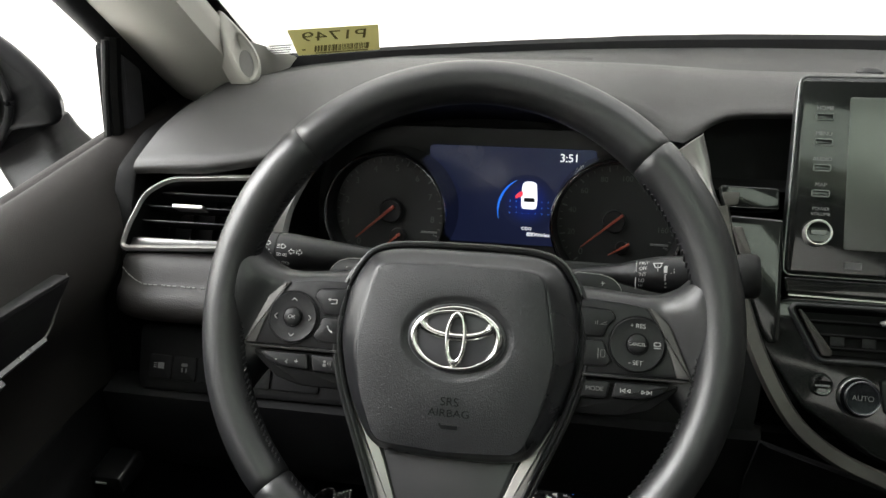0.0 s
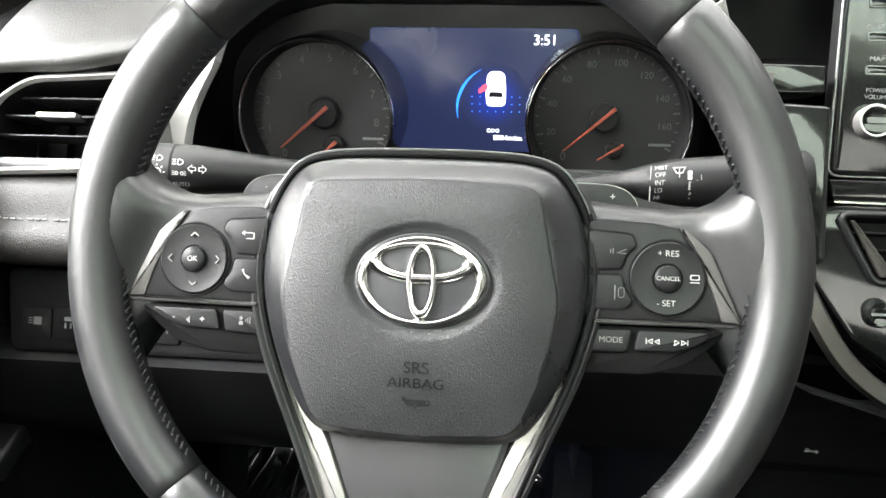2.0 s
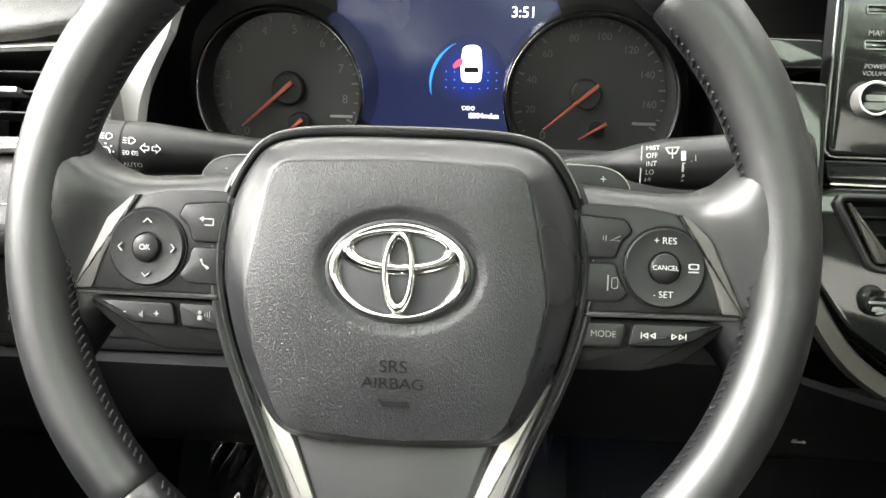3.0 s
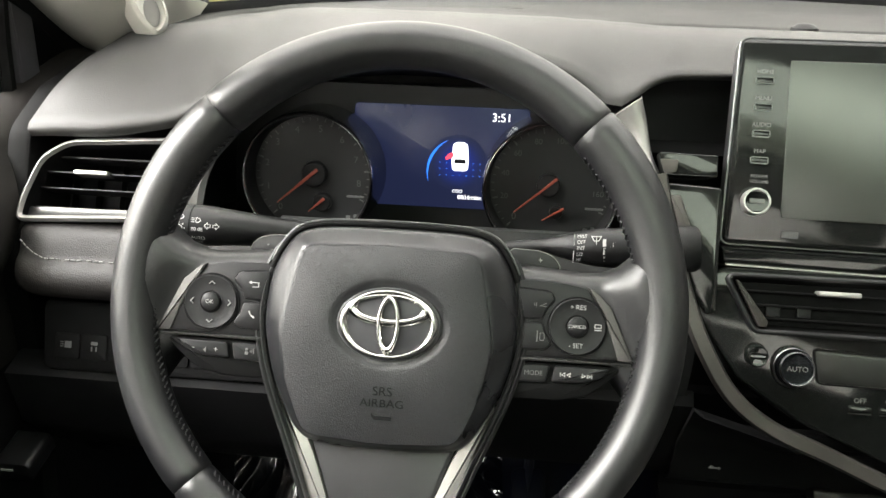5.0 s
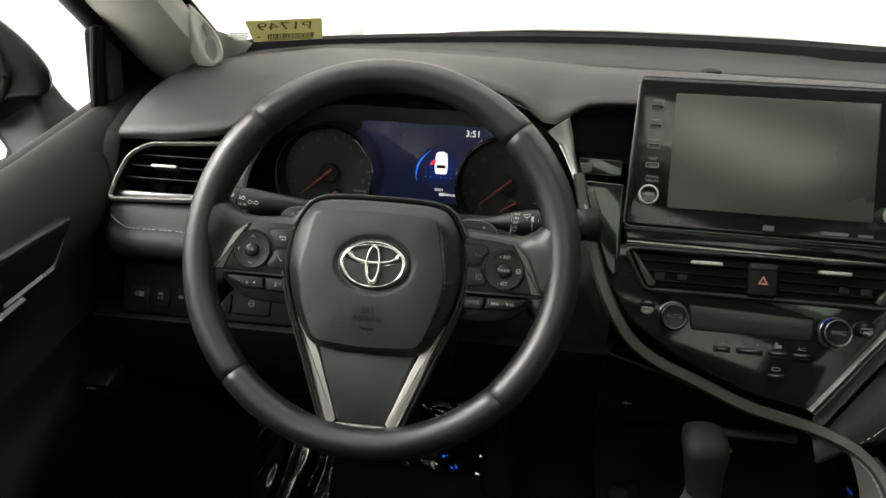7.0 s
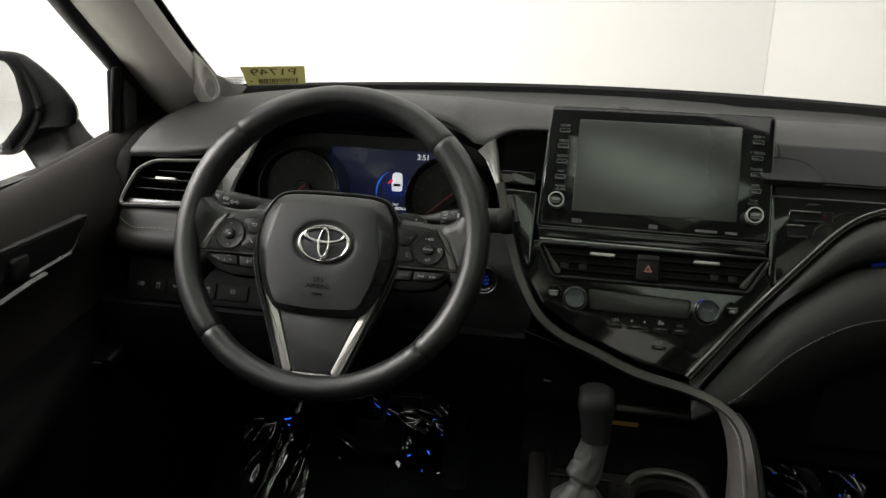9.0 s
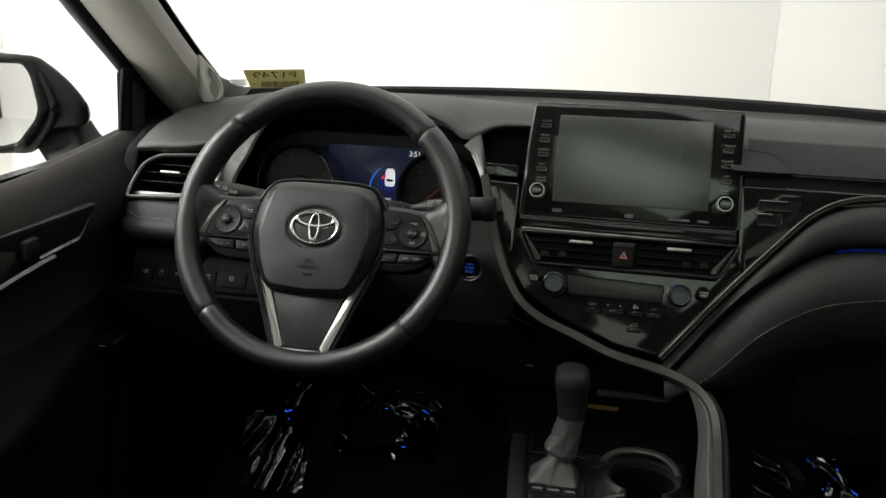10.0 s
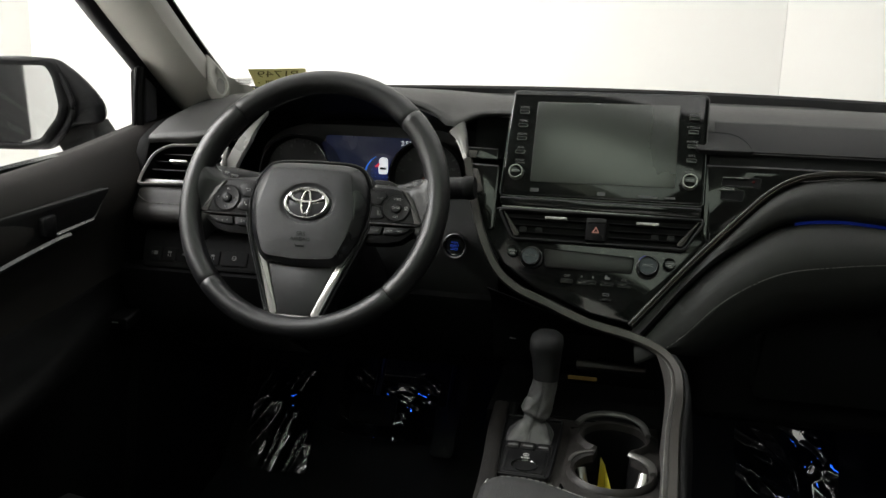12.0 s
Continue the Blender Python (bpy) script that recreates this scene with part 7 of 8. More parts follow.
box(bm, 0.23, 0.475, 0.10, 0.26, 0.535, 0.552)
box(bm, 0.23, 0.475, 0.245, 0.26, 0.55, 0.66)
part("storage_tray", bm, deep_black, console)
usb = place(0, 0.150, 0.645, 30)
bm = bmesh.new()
prism(bm, rrect(0.256, 0.0, 0.009, 0.0012, 0.0003), 0.0, 0.001, usb)
prism(bm, [(0.2595, 0.0015), (0.262, 0.0), (0.2595, -0.0015)], 0.0, 0.001, usb)
prism(bm, rrect(0.254, 0.0014, 0.003, 0.0008, 0.0002), 0.0, 0.001, usb)
part("port_symbol", bm, dim_print, console)
# console top with sloping front
def top_level(y):
    return float(np.interp(y, (-0.34, -0.15, -0.03, 0.04, 0.11), (0.57, 0.565, 0.560, 0.556, 0.548)))


bm = bmesh.new()
sheets = (((0.262, 0.268, 0.32, 0.352), (0.11, 0.068, 0.04, -0.03, -0.138, -0.34)), ((0.352, 0.40, 0.468), (0.11, 0.085, 0.068)), ((0.352, 0.40, 0.468), (-0.138, -0.24, -0.34)))
for xs, ys in sheets:
    loft(bm, [[(x, y, top_level(y) - (0.02 if x == 0.262 else 0)) for x in xs] for y in ys], (0, 0, -0.02))
part("top_plate", bm, console_plastic, console, "black console top")
bm = bmesh.new()
moulding(bm, spline([(0.252, 0.10, 0.562), (0.258, 0.0, 0.568), (0.270, -0.137, 0.571), (0.280, -0.34, 0.574)], 5), [(-0.010, -0.02), (-0.010, 0.002), (-0.006, 0.005), (0.006, 0.005), (0.010, 0.002), (0.010, -0.02)], (0, 0, 1))
part("side_rail", bm, band_leather, console, "dark rail on the driver's side")
part("left_wall", box(bmesh.new(), 0.262, 0.274, -0.62, 0.12, 0.2, 0.560, 0.004), soft_black, console)
part("rear_body", box(bmesh.new(), 0.262, 0.478, -0.66, -0.25, 0.2, 0.585, 0.01), soft_black, console)
# cup holders: a figure of eight with bright rims
def cup_outline(g):
    a = [(0.411 + (0.043 + g) * math.cos(t), 0.015 + (0.044 + g) * math.sin(t), 0) for t in [radians(-58 + 296 * i / 18) for i in range(19)]]
    b = [(0.410 + (0.047 + g) * math.cos(t), -0.085 + (0.047 + g) * math.sin(t), 0) for t in [radians(122 + 296 * i / 18) for i in range(19)]]
    return [(p[0], p[1]) for p in a + b]


bm = bmesh.new()
co = ccw(cup_outline(0))
def to_frame(x, y):
    """The point of the well's square surround that lies outward from a point of its rim."""
    dx, dy = x - 0.410, y + 0.035
    k = min(0.058 / max(abs(dx), 1e-6), 0.103 / max(abs(dy), 1e-6))
    return 0.410 + dx * k, -0.035 + dy * k


outer = [(*to_frame(x, y), top_level(to_frame(x, y)[1])) for x, y in grown(co, 0.007)]
rings(bm, [outer] + [[(x, y, w) for x, y in grown(co, d)] for d, w in ((0.007, 0.564), (0.006, 0.567), (0.002, 0.571), (-0.002, 0.569), (-0.003, 0.560))], Matrix.Identity(4), False, False)
cups = part("cup_holder", bm, console_plastic, console, "black double cup holder")
bm = bmesh.new()
rings(bm, [[(x, y, w) for x, y in grown(co, d)] for d, w in ((-0.003, 0.560), (-0.004, 0.540), (-0.006, 0.450))], Matrix.Identity(4), False, True)
part("well", bm, deep_black, cups, "dark well")
for pts in ([(0.362, 0.030), (0.374, 0.050), (0.398, 0.0625), (0.428, 0.0585), (0.446, 0.040), (0.453, 0.012)],):
    path = spline([(x, y, 0.576 + 0.004 * math.sin(math.pi * i / 5)) for i, (x, y) in enumerate(pts)], 5)
    tube(bm := bmesh.new(), path, [0.0056 * (0.55 + 0.45 * math.sin(math.pi * min(1, 0.12 + 0.8 * i / (len(path) - 1)))) for i in range(len(path))], 10, squash=0.7)
    part("bright_rim", bm, mid_satin, cups, "satin grey rim")
for pts in ([(0.387, -0.040), (0.372, -0.049), (0.362, -0.064), (0.3595, -0.078)], [(0.430, -0.040), (0.444, -0.050), (0.455, -0.066), (0.4575, -0.088)]):
    path = spline([(x, y, 0.572) for x, y in pts], 5)
    tube(bm := bmesh.new(), path, [0.0016 + 0.0030 * (pts[0][0] > 0.4) + 0.0014 * math.sin(math.pi * i / (len(path) - 1)) for i in range(len(path))], 10, squash=0.7)
    part("bright_rim", bm, mid_satin, cups, "satin silver rim")
for pts, r, look_of in (([(0.4485, -0.066, 0.561), (0.4460, -0.072, 0.552), (0.4400, -0.080, 0.540), (0.4330, -0.086, 0.530)], 0.0062, satin_silver), ([(0.3735, -0.066, 0.560), (0.3770, -0.074, 0.549), (0.3820, -0.082, 0.538), (0.3850, -0.088, 0.530)], 0.0055, mid_satin)):
    tube(bm := bmesh.new(), spline(pts, 4), r, 12, squash=0.5)
    part("spring_flap", bm, look_of, cups, "curved spring flap")
card = thing("paper_card", "folded yellow paper card standing in the cup holder", "card", (0.408, -0.075, 0.452))
rows = [[(0.392 + 0.026 * q, -0.070 - 0.016 * abs(q - 0.45), 0.452), (0.394 + 0.020 * q, -0.072 - 0.018 * abs(q - 0.45), 0.53), (0.396 + 0.012 * q, -0.074 - 0.018 * abs(q - 0.45), 0.584 - 0.03 * q)] for q in (0, 0.25, 0.45, 0.7, 1.0)]
part("paper_card_sheet", loft(bmesh.new(), rows, (0, -0.0008, 0)), yellow_card, card)

# gear lever
gear = thing("gear_lever", "black leather gear lever with a stitched grey boot", "gear lever", (0.316, -0.02, 0.56))
ax = [(0.3196, 0.004, 0.644), (0.3190, 0.007, 0.655), (0.3184, 0.010, 0.668), (0.3176, 0.014, 0.683), (0.3170, 0.015, 0.694)]
bm = bmesh.new()
loops = []
for (x, y, z), rx, ry in zip(ax + [(0.3170, 0.015, 0.7005)], (0.0160, 0.0168, 0.0182, 0.0208, 0.0200, 0.0130), (0.018, 0.019, 0.021, 0.028, 0.028, 0.018)):
    loops.append([(x + p[0], y + p[1], z) for p in rrect(0, 0, rx * 2, ry * 2, min(rx, ry) * 0.8, 5)])
rings(bm, loops, Matrix.Identity(4))
part("knob", bm, soft_black, gear, "black leather knob", 60)
bm = bmesh.new()
tube(bm, [(0.3195, 0.0040, 0.6425), (0.3196, 0.0042, 0.6460)], 0.0164, 20)
part("collar", bm, hard_black, gear)
BOOT = ((0.566, 0.3040, -0.0100, 0.0300, 0.0250, 7.0), (0.570, 0.3040, -0.0097, 0.0290, 0.0238, 6.0), (0.577, 0.3047, -0.0080, 0.0232, 0.0185, 4.5), (0.584, 0.3062, -0.0058, 0.0172, 0.0145, 3.2),
        (0.589, 0.3080, -0.0035, 0.0132, 0.0125, 2.4), (0.593, 0.3092, -0.0015, 0.0152, 0.0140, 2.2), (0.599, 0.3105, 0.0008, 0.0186, 0.0168, 2.2), (0.606, 0.3120, 0.0020, 0.0190, 0.0178, 2.2), (0.618, 0.3150, 0.0030, 0.0178, 0.0174, 2.1), (0.632, 0.3182, 0.0038, 0.0164, 0.0166, 2.0), (0.6445, 0.3195, 0.0040, 0.0158, 0.0160, 2.0))


def boot_point(t, z):
    """A point of the leather boot: t round it, at height z, with slanting folds."""
    zs = [r[0] for r in BOOT]
    cx, cy, rx, ry, e = [float(np.interp(z, zs, [r[k] for r in BOOT])) for k in range(1, 6)]
    c, s = math.cos(t), math.sin(t)
    k = (abs(c) ** e + abs(s) ** e) ** (-1 / e)
    soft = math.sin(math.pi * max(0.0, min(1.0, (z - 0.567) / 0.076))) ** 0.6
    crease = 0.5905 - 0.0045 * c - 0.003 * s
    d = z - crease
    fold = -0.12 * math.exp(-(d / 0.0022) ** 2) * (0.75 - 0.25 * c) + 0.10 * math.exp(-((d - 0.006) / 0.004) ** 2) + 0.05 * math.exp(-((d + 0.008) / 0.004) ** 2)
    fold += -0.10 * math.exp(-((z - 0.612 + 0.006 * math.sin(t * 1.0 + 0.8)) / 0.0018) ** 2) * max(0.0, math.sin(2 * t + 1.2))
    fold += 0.05 * math.sin(3 * t + (z - 0.565) * 90) + 0.03 * math.sin(7 * t - (z - 0.565) * 200)
    k *= 1 + soft * fold
    k *= 1 - 0.045 * math.exp(-((t - 4.80 + 0.1) / 0.05) ** 2)
    return Vector((cx + rx * k * c, cy + ry * k * s, z + 0.0022 * soft * math.sin(2 * t + 0.6)))


bm = bmesh.new()
rings(bm, [[boot_point(2 * math.pi * i / 96, 0.566 + 0.0785 * j / 60) for i in range(96)] for j in range(61)], Matrix.Identity(4))
part("boot", bm, material("boot_leather", (0.072, 0.072, 0.071), 0.36, vary=0.12, grain=0.4, grain_size=900, cells=True), gear, "wrinkled grey leather boot", 80)
for t in (4.64, 4.77):
    stitches([boot_point(t, 0.569 + 0.072 * j / 16) + Vector((0, -0.0004, 0.0003)) for j in range(17)], 0.0024, 0.0010, 0.00045, stitch_black, gear)
so = ccw(rounded([(0.2735, -0.128), (0.3400, -0.128), (0.3440, 0.045), (0.2660, 0.045)], 0.008, 4))
bm = bmesh.new()
band_ring(bm, so, grown(so, -0.0022), 0.556, 0.5712, FLAT, 0.0008)
part("surround_edge", bm, hard_black, console, "raised black edge of the shifter panel")
part("surround", plate(grown(so, -0.0022), 0.550, 0.5675, FLAT, 0.001), hard_black, console, "black shifter panel")
plate_top = pose(0, 0, 0.5675)
keys = thing("drive_mode_switches", "small black drive mode switches on the console", "switches", (0.306, -0.08, 0.5675))
part("base", plate(rounded([(0.2810, -0.1230), (0.3345, -0.1230), (0.3360, -0.0365), (0.2775, -0.0365)], 0.003), 0.0, 0.003, plate_top, 0.001), hard_black, keys)
for u, w in ((0.2875, 0.0165), (0.3062, 0.0180), (0.3252, 0.0165)):
    part("key", plate(rrect(u, -0.0485, w, 0.0190, 0.0015), 0.002, 0.0046, plate_top, 0.0008), switch_black, keys)
    part("mark", plate(rrect(u, -0.0500, w * 0.72, 0.0040, 0.0004), 0.004, 0.0050, plate_top), dim_print, keys)
part("brake_switch", plate(rounded([(0.2850, -0.1200), (0.3310, -0.1200), (0.3325, -0.0620), (0.2835, -0.0620)], 0.003), 0.002, 0.0044, plate_top, 0.001), switch_black, keys)
bm = bmesh.new()
band_ring(bm, oval(0.3070, -0.0755, 0.0040, 0.0040, 20), oval(0.3070, -0.0755, 0.0031, 0.0031, 20), 0.004, 0.0050, plate_top)
prism(bm, rrect(0.3070, -0.0755, 0.0012, 0.0036, 0.0003), 0.004, 0.0050, plate_top)
prism(bm, rrect(0.3070, -0.0840, 0.0110, 0.0026, 0.0003), 0.004, 0.0050, plate_top)
part("mark", bm, white_print, keys)
bm = bmesh.new()
rings(bm, [[(x, y, w) for x, y in oval(0.3085, -0.1040, r, r * 0.95, 28)] for r, w in ((0.0165, 0.0040), (0.0160, 0.0058), (0.0145, 0.0056), (0.0132, 0.0040), (0.005, 0.0030))], plate_top)
part("finger_cup", bm, piano_black, keys)

# armrest lid
arm = thing("armrest", "dark grey padded armrest lid with pale stitching", "armrest", (0.35, -0.45, 0.58))
ao = ccw(rounded([(0.283, -0.268), (0.335, -0.262), (0.41, -0.30), (0.452, -0.32), (0.452, -0.66), (0.283, -0.66)], 0.03, 6))
bm = bmesh.new()
rings(bm, [[(x, y, w) for x, y in grown(ao, d)] for d, w in ((-0.004, 0.582), (0.0, 0.592), (0.0, 0.625), (-0.003, 0.636), (-0.010, 0.642), (-0.016, 0.6435))], Matrix.Identity(4))
part("lid", bm, seat_leather, arm, "", 60)
stitches([(x, y, 0.6398) for x, y in grown(ao, -0.0062)], 0.0045, 0.0015, 0.0009, stitch_grey, arm)

# ---- outside mirror, driver's side, and its twin ----
def outside_mirror(sx):
    fx = lambda x: MID + sx * (MID - x)
    ob = thing("door_mirror", "dark door mirror with a black housing on a short foot", "door mirror", (fx(-0.56), 0.32, 0.86), "door mirrors")
    prof = [(-0.758, 0.945), (-0.752, 1.002), (-0.720, 1.027), (-0.612, 1.027), (-0.579, 1.0155), (-0.541, 0.987), (-0.514, 0.957), (-0.5065, 0.938), (-0.510, 0.924), (-0.522, 0.9165), (-0.572, 0.909), (-0.592, 0.889), (-0.614, 0.868), (-0.656, 0.8635), (-0.720, 0.866), (-0.750, 0.888)]
    base_o = [(p.x, p.y) for p in spline([(x, z, 0) for x, z in prof], 4, True)]
    cx, cz = -0.645, 0.948
    loops = []
    for k, y, dx in ((0.90, 0.306, -0.004), (0.985, 0.309, 0.0), (1.0, 0.316, 0.004), (0.985, 0.330, 0.0), (0.90, 0.354, -0.012), (0.74, 0.378, -0.022), (0.46, 0.398, -0.028), (0.15, 0.406, -0.030)):
        loops.append([(fx(cx + (x - cx) * k + dx), y, cz + (z - cz) * k) for x, z in base_o])
    bm = bmesh.new()
    rings(bm, loops, Matrix.Identity(4))
    bmesh.ops.recalc_face_normals(bm, faces=bm.faces)
    house = part("housing", bm, mirror_shell, ob, "dark glossy housing", 60)
    go = ccw(rounded([(-0.744, 1.0135), (-0.6000, 1.0150), (-0.5880, 0.995), (-0.5805, 0.945), (-0.5860, 0.926), (-0.6190, 0.886), (-0.648, 0.8775), (-0.744, 0.877)], 0.008, 5))
    skew = lambda x, z: 0.113 * (x + 0.668) - 0.04 * (z - 0.948)
    ring_at = lambda d, y: [(fx(x), y + skew(x, z), z) for x, z in grown(go, d)]
    bm = bmesh.new()
    rings(bm, [ring_at(0.012, 0.318), ring_at(0.0125, 0.292), ring_at(0.0105, 0.2835), ring_at(0.0060, 0.2815), ring_at(0.0015, 0.2835), ring_at(-0.0015, 0.292)], Matrix.Identity(4), False, False)
    bmesh.ops.recalc_face_normals(bm, faces=bm.faces)
    part("bezel", bm, rubber, ob, "black bezel", 60)
    tube(bm := bmesh.new(), spline([(fx(-0.5790), 0.302, 1.000), (fx(-0.5630), 0.300, 0.972), (fx(-0.5540), 0.299, 0.945), (fx(-0.5600), 0.299, 0.922), (fx(-0.5800), 0.300, 0.896), (fx(-0.6070), 0.302, 0.874)], 5), 0.0048, 10)
    part("housing_ridge", bm, mirror_shell, ob, "rounded inner ridge", 60)
    bm = bmesh.new()
    rings(bm, [ring_at(0.0, 0.292), ring_at(-0.0008, 0.2865)], Matrix.Identity(4))
    bmesh.ops.recalc_face_normals(bm, faces=bm.faces)
    part("mirror_glass", bm, mirror_silver, ob, "mirror glass")
    bm = bmesh.new()
    loops = []
    for z, x0, x1, y0, y1 in ((0.920, -0.600, -0.534, 0.330, 0.385), (0.900, -0.604, -0.524, 0.325, 0.39), (0.875, -0.610, -0.505, 0.315, 0.40), (0.845, -0.57, -0.47, 0.29, 0.40), (0.83, -0.57, -0.44, 0.28, 0.41)):
        loops.append([(fx(p[0]), p[1], z) for p in rrect((x0 + x1) / 2, (y0 + y1) / 2, x1 - x0, y1 - y0, 0.02, 4)])
    rings(bm, loops, Matrix.Identity(4))
    bmesh.ops.recalc_face_normals(bm, faces=bm.faces)
    part("foot", bm, mirror_shell, ob, "", 60)


outside_mirror(1)
outside_mirror(-1)

# ---- sticker on the windscreen ----
def on_glass(k, s):
    """A point of the windscreen and its axes: k across (-1 to 1), s up (0 to 1)."""
    f = lambda k_, s_: Vector((MID + k_ * (0.66 - 0.05 * s_), 0.615 - 0.20 * k_ * k_ * (1 - 0.55 * s_) + (top_y - 0.615) * s_, 0.978 + (top_z - 0.978) * s_ + 0.027 * math.sin(math.pi * s_) - 0.012 * k_ * k_))
    p = f(k, s)
    u = (f(k + 0.01, s) - f(k - 0.01, s)).normalized()
    v = (f(k, s + 0.01) - f(k, s - 0.01)).normalized()
    w = u.cross(v).normalized()
    v = w.cross(u)
    return Matrix.Translation(p) @ Matrix((u, v, w)).transposed().to_4x4()


G = on_glass(-0.897, 0.080) @ pose(0, 0, 0, 0, 0, 1.0)
tag = thing("windscreen_sticker", "yellow-green paper stock sticker on the glass, seen from behind", "sticker", tuple(G.translation))
part("paper", plate(rounded([(-0.050, 0.0235), (-0.037, -0.0235), (0.0560, -0.0230), (0.050, 0.0235)], 0.001), 0.0015, 0.0022, G), sticker_paper, tag)
text("lettering", "P1749", 0.0235, shift(G, 0.002, 0.0095, 0.0027), sticker_ink, tag, "dark mirrored stock number", flip=True, wide=1.25)
random.seed(5)
u = -0.018
while u < 0.044:
    w = random.choice((0.0008, 0.0012, 0.0022))
    part("bar", plate(rrect(u, -0.0125, w, 0.011, 0.0001, 1), 0.0022, 0.0026, G), sticker_ink, tag)
    u += w + random.choice((0.0007, 0.0012))
part("printed_line", plate(rrect(0.012, -0.0205, 0.06, 0.0016, 0.0003), 0.0022, 0.0026, G), sticker_ink, tag)
part("printed_line", plate(rrect(-0.031, -0.013, 0.004, 0.002, 0.0003), 0.0022, 0.0026, G), sticker_ink, tag)
G2 = on_glass(-0.982, 0.066)
tag2 = thing("glass_label", "small white printed label on the glass", "label", tuple(G2.translation))
part("label_base", plate(rrect(0.004, 0.0, 0.030, 0.018, 0.001), 0.0012, 0.0016, G2), label_paper, tag2)
for k in range(4):
    part("printed_line", plate(rrect(0.004, 0.006 - 0.004 * k, 0.024 - 0.003 * (k % 2), 0.0012, 0.0002), 0.0016, 0.0020, G2), dim_print, tag2)

# ---- footwells: pedals and crumpled clear plastic ----
def crumpled(name, label, cx, cy, cz, wx, wy, tilt, seed, amp=0.012, turn=0.0, fine=1.0, small=0.16):
    nx, ny = 90, 70
    m = pose(cx, cy, cz, tilt, 0, 0)
    rows = []
    for j in range(ny + 1):
        r = []
        for i in range(nx + 1):
            x, y = (i / nx - 0.5) * wx, (j / ny - 0.5) * wy
            c, s = math.cos(turn), math.sin(turn)
            p, q = c * x + s * y, c * y - s * x
            p += 0.018 * noise.noise(Vector((x * 9, y * 9, seed + 5)))
            ridge = 1 - abs(noise.noise(Vector((p * 22 * fine, q * 5, seed)))) * 2.4
            z = 0.9 * max(0, ridge) ** 2 + 0.8 * noise.noise(Vector((p * 13 * fine, q * 6, seed + 2))) + small * abs(noise.noise(Vector((p * 50 * fine, q * 16, seed + 3))))
            z += 0.5 * noise.noise(Vector((x * 8, y * 8, seed + 7)))
            rag = 1 + 0.06 * noise.noise(Vector((x * 14, y * 14, seed + 9)))
            r.append(m @ Vector((x * rag, y * rag, 0.004 + amp * z)))
        rows.append(r)
    ob = part(name, loft(bmesh.new(), rows), film_clear, None, "", 180)
    return tagged(ob, label, "plastic sheet")


for nm, lbl, cx, cy, cz, wx, wy, mx in (("floor_mat", "black rubber-backed driver floor mat", -0.06, 0.22, 0.205, 0.46, 0.5, 0), ("floor_mat", "black rubber-backed passenger floor mat", 0.80, 0.22, 0.205, 0.48, 0.5, 0)):
    bm = plate(rrect(cx, cy, wx, wy, 0.04, 5), cz, cz + 0.008, Matrix.Identity(4), 0.003)
    tagged(part(nm, bm, carpet_black), lbl, "floor mat", "floor mats")
rest = thing("foot_rest", "black foot rest on the toe board", "foot rest", (-0.238, 0.47, 0.24))
part("pad", plate(rrect(0, 0, 0.085, 0.24, 0.015), -0.02, 0.0, pose(-0.238, 0.492, 0.292, 54, 0, 0), 0.004), film_black, rest)
crumpled("plastic_sheet", "crumpled clear plastic over the foot rest", -0.238, 0.487, 0.318, 0.135, 0.21, 54, 3, 0.020, -0.35, 0.75)
crumpled("plastic_sheet", "crumpled clear plastic over the driver's floor", -0.028, 0.50, 0.365, 0.20, 0.14, 50, 11, 0.020, 1.2, 0.7, 0.4)
crumpled("plastic_sheet", "crumpled clear plastic over the passenger's floor", 0.714, 0.47, 0.362, 0.17, 0.17, 46, 23, 0.020, 0.9, 0.75, 0.5)
for nm, x, y, z, w, h, tilt in (("brake_pedal", -0.03, 0.40, 0.40, 0.085, 0.055, 40), ("accelerator_pedal", 0.105, 0.42, 0.36, 0.045, 0.10, 45)):
    ped = thing(nm, "black rubber pedal below the dash", "pedal", (x, y, z))
    part("rubber_pad", plate(rrect(0, 0, w, h, 0.01), -0.008, 0.004, place(x, y, z, tilt), 0.002), rubber, ped)
    tube(bm := bmesh.new(), [(x, y + 0.006, z), (x, y + 0.09, z + 0.10), (x, y + 0.19, z + 0.30)], 0.007, 8)
    part("arm", bm, hard_black, ped)
for x, y, z in ((0.06, 0.41, 0.588), (0.765, 0.33, 0.520)):
    lamp = thing("footwell_lamp", "small blue footwell lamp under the dash", "lamp", (x, y, z))
    bm = box(bmesh.new(), x - 0.02, x + 0.02, y - 0.015, y + 0.015, z - 0.013, z + 0.002, 0.003)
    part("holder", bm, hard_black, lamp)
    part("lens", plate(rrect(x, y, 0.020, 0.016, 0.004), z - 0.017, z - 0.0125, Matrix.Identity(4)), foot_blue, lamp, "glowing blue lens")
bm = box(bmesh.new(), -0.34, 0.24, 0.30, 0.60, 0.588, 0.60)
tagged(part("under_dash_cover", bm, deep_black), "black cover under the dash", "cover", kind="structure")
# bonnet release at the end of the knee panel
rel = thing("bonnet_release", "small black lever with a pale mark by the driver's door", "lever", (-0.345, 0.11, 0.62))
part("lever", plate(rrect(0.0, 0.0, 0.034, 0.020, 0.005), -0.035, 0.004, place(-0.343, 0.083, 0.632, -10), 0.003), hard_black, rel)
part("mark", plate(rrect(-0.004, 0.003, 0.011, 0.0022, 0.0006), 0.0035, 0.0048, place(-0.343, 0.083, 0.632, -10)), white_print, rel)

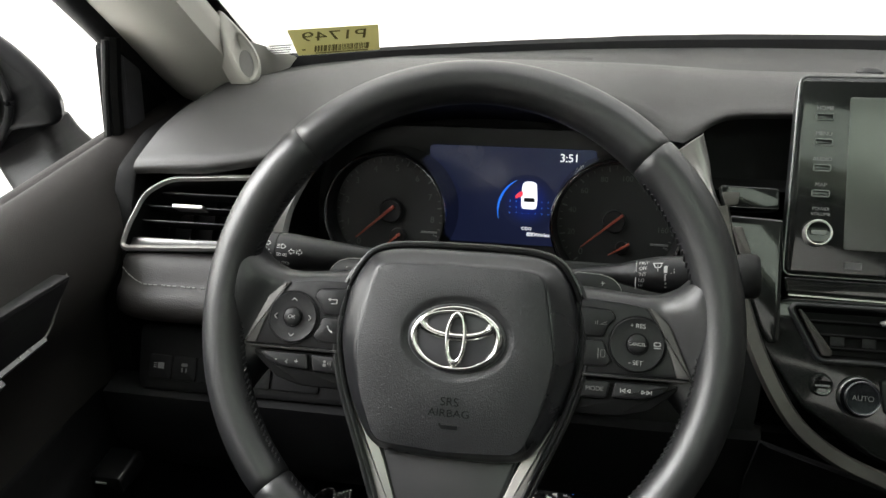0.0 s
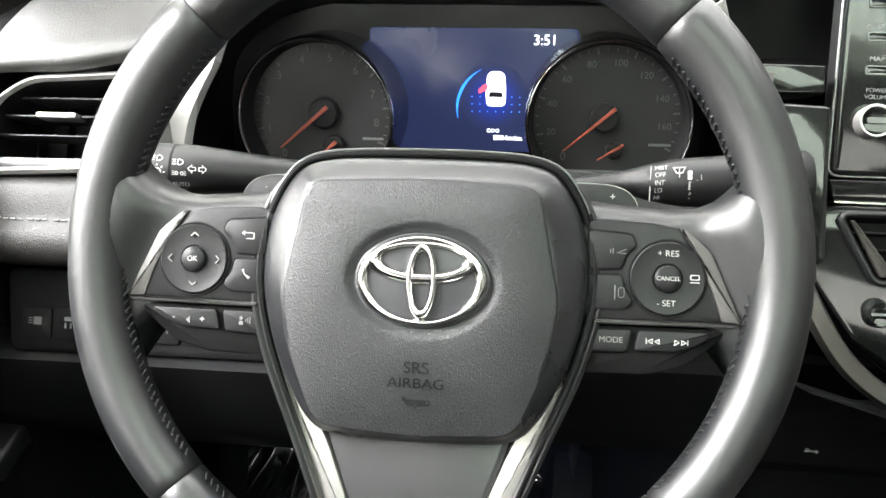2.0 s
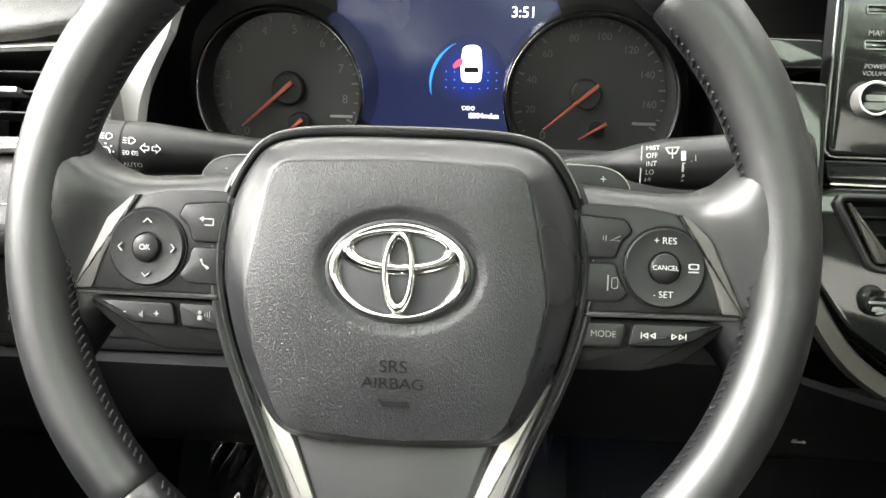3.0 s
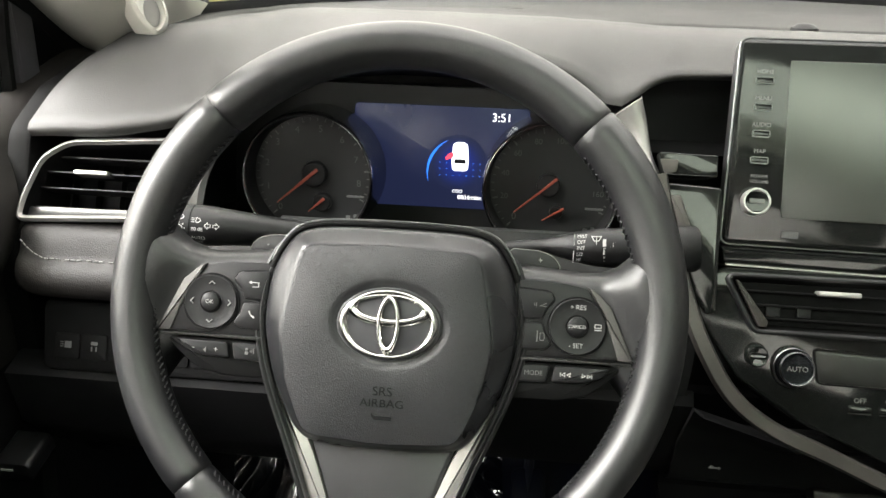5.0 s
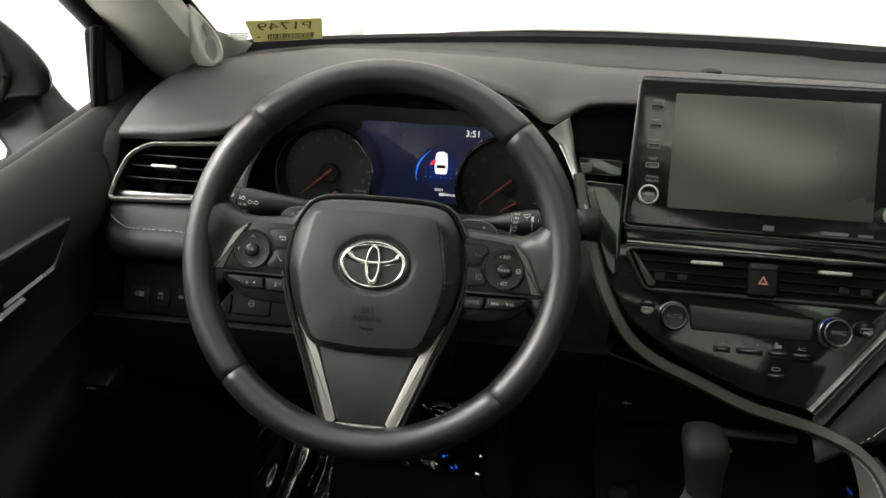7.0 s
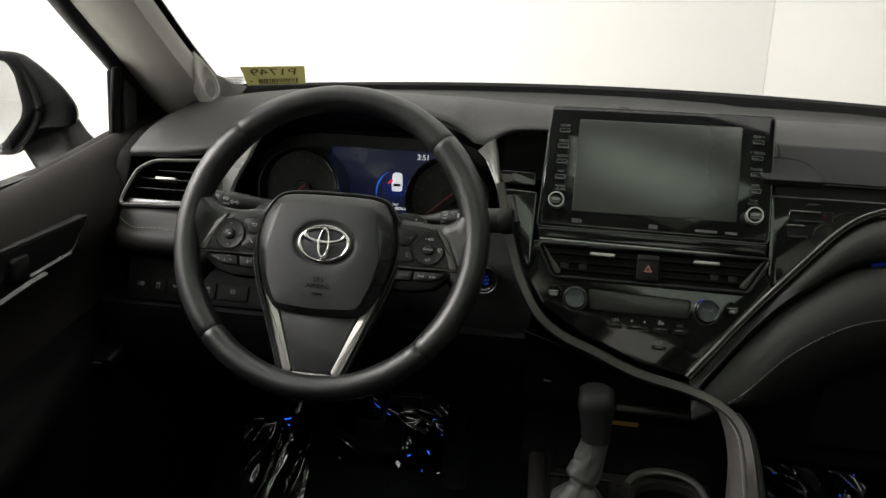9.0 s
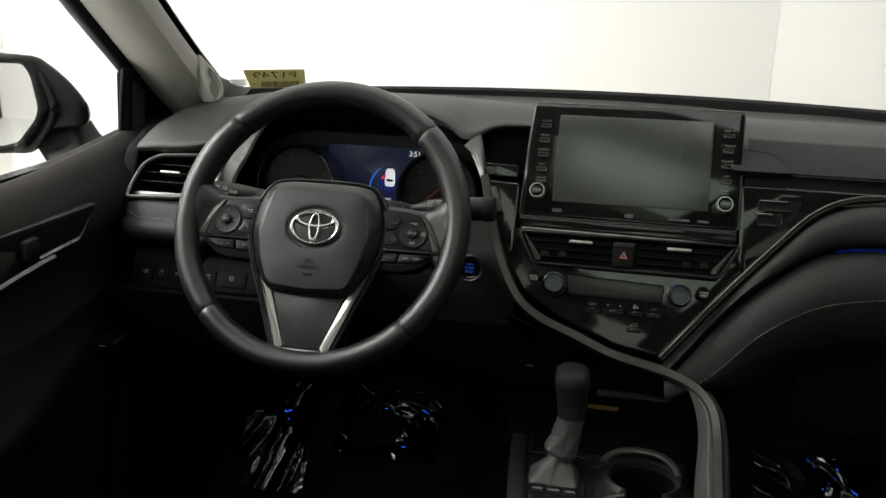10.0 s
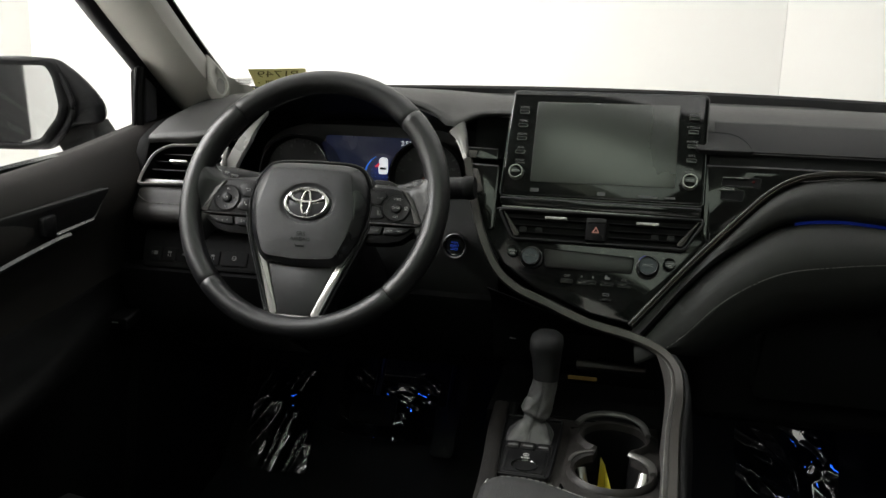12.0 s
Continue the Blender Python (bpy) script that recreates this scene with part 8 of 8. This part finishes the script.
# ---- seats ----
def seat(cx, label):
    ob = thing("front_seat", label, "car seat", (cx, -0.6, 0.2), "front seats")
    bm = bmesh.new()
    rows = []
    for j in range(13):
        s = j / 12
        y = -0.19 - 0.52 * s
        zc = 0.482 - 0.060 * s - 0.05 * max(0, 1 - s * 6) ** 2
        rows.append([(cx + u * 0.255, y + 0.03 * (u * u), zc + (0.050 * (abs(u) > 0.55) * min(1, (abs(u) - 0.55) / 0.25) if abs(u) < 0.95 else -0.02) - (0.16 if abs(u) > 0.99 else 0)) for u in [i / 10 - 1 for i in range(21)]])
    part("cushion", loft(bm, rows, (0, -0.01, -0.12)), seat_black, ob, "black leather cushion", 70)
    bm = bmesh.new()
    rows = []
    for j in range(15):
        s = j / 14
        z = 0.46 + 0.55 * s
        y = -0.72 - 0.17 * s
        hw = 0.25 - 0.055 * s * s
        rows.append([(cx + u * hw, y + 0.055 * (abs(u) > 0.5) * min(1, (abs(u) - 0.5) / 0.25) - (0.10 if abs(u) > 0.99 else 0) + 0.01 * math.sin(s * 6), z) for u in [i / 10 - 1 for i in range(21)]])
    part("backrest", loft(bm, rows, (0, -0.10, 0.0)), seat_black, ob, "black leather backrest", 70)
    part("headrest", box(bmesh.new(), cx - 0.12, cx + 0.12, -1.01, -0.92, 1.06, 1.22, 0.035), seat_black, ob)
    for s in (-1, 1):
        tube(bm := bmesh.new(), [(cx + s * 0.05, -0.955, 1.00), (cx + s * 0.05, -0.965, 1.10)], 0.006, 8)
        part("headrest_post", bm, chrome, ob)
    part("base", box(bmesh.new(), cx - 0.21, cx + 0.21, -0.68, -0.26, 0.2, 0.37, 0.02), hard_black, ob)


seat(0.0, "black leather driver seat beside the console")
seat(0.74, "black leather passenger seat beside the console")
bench = thing("bench_seat", "long black leather bench at the back of the cabin", "car seat", (MID, -1.7, 0.2))
part("cushion", box(bmesh.new(), MID - 0.68, MID + 0.68, -1.95, -1.48, 0.2, 0.50, 0.05), seat_black, bench)
part("backrest", loft(bmesh.new(), [[(MID - 0.68, y, z), (MID, y + 0.01, z), (MID + 0.68, y, z)] for y, z in ((-1.82, 0.48), (-1.88, 0.7), (-1.97, 0.92), (-2.02, 0.95))], (0, -0.12, 0)), seat_black, bench, "", 70)
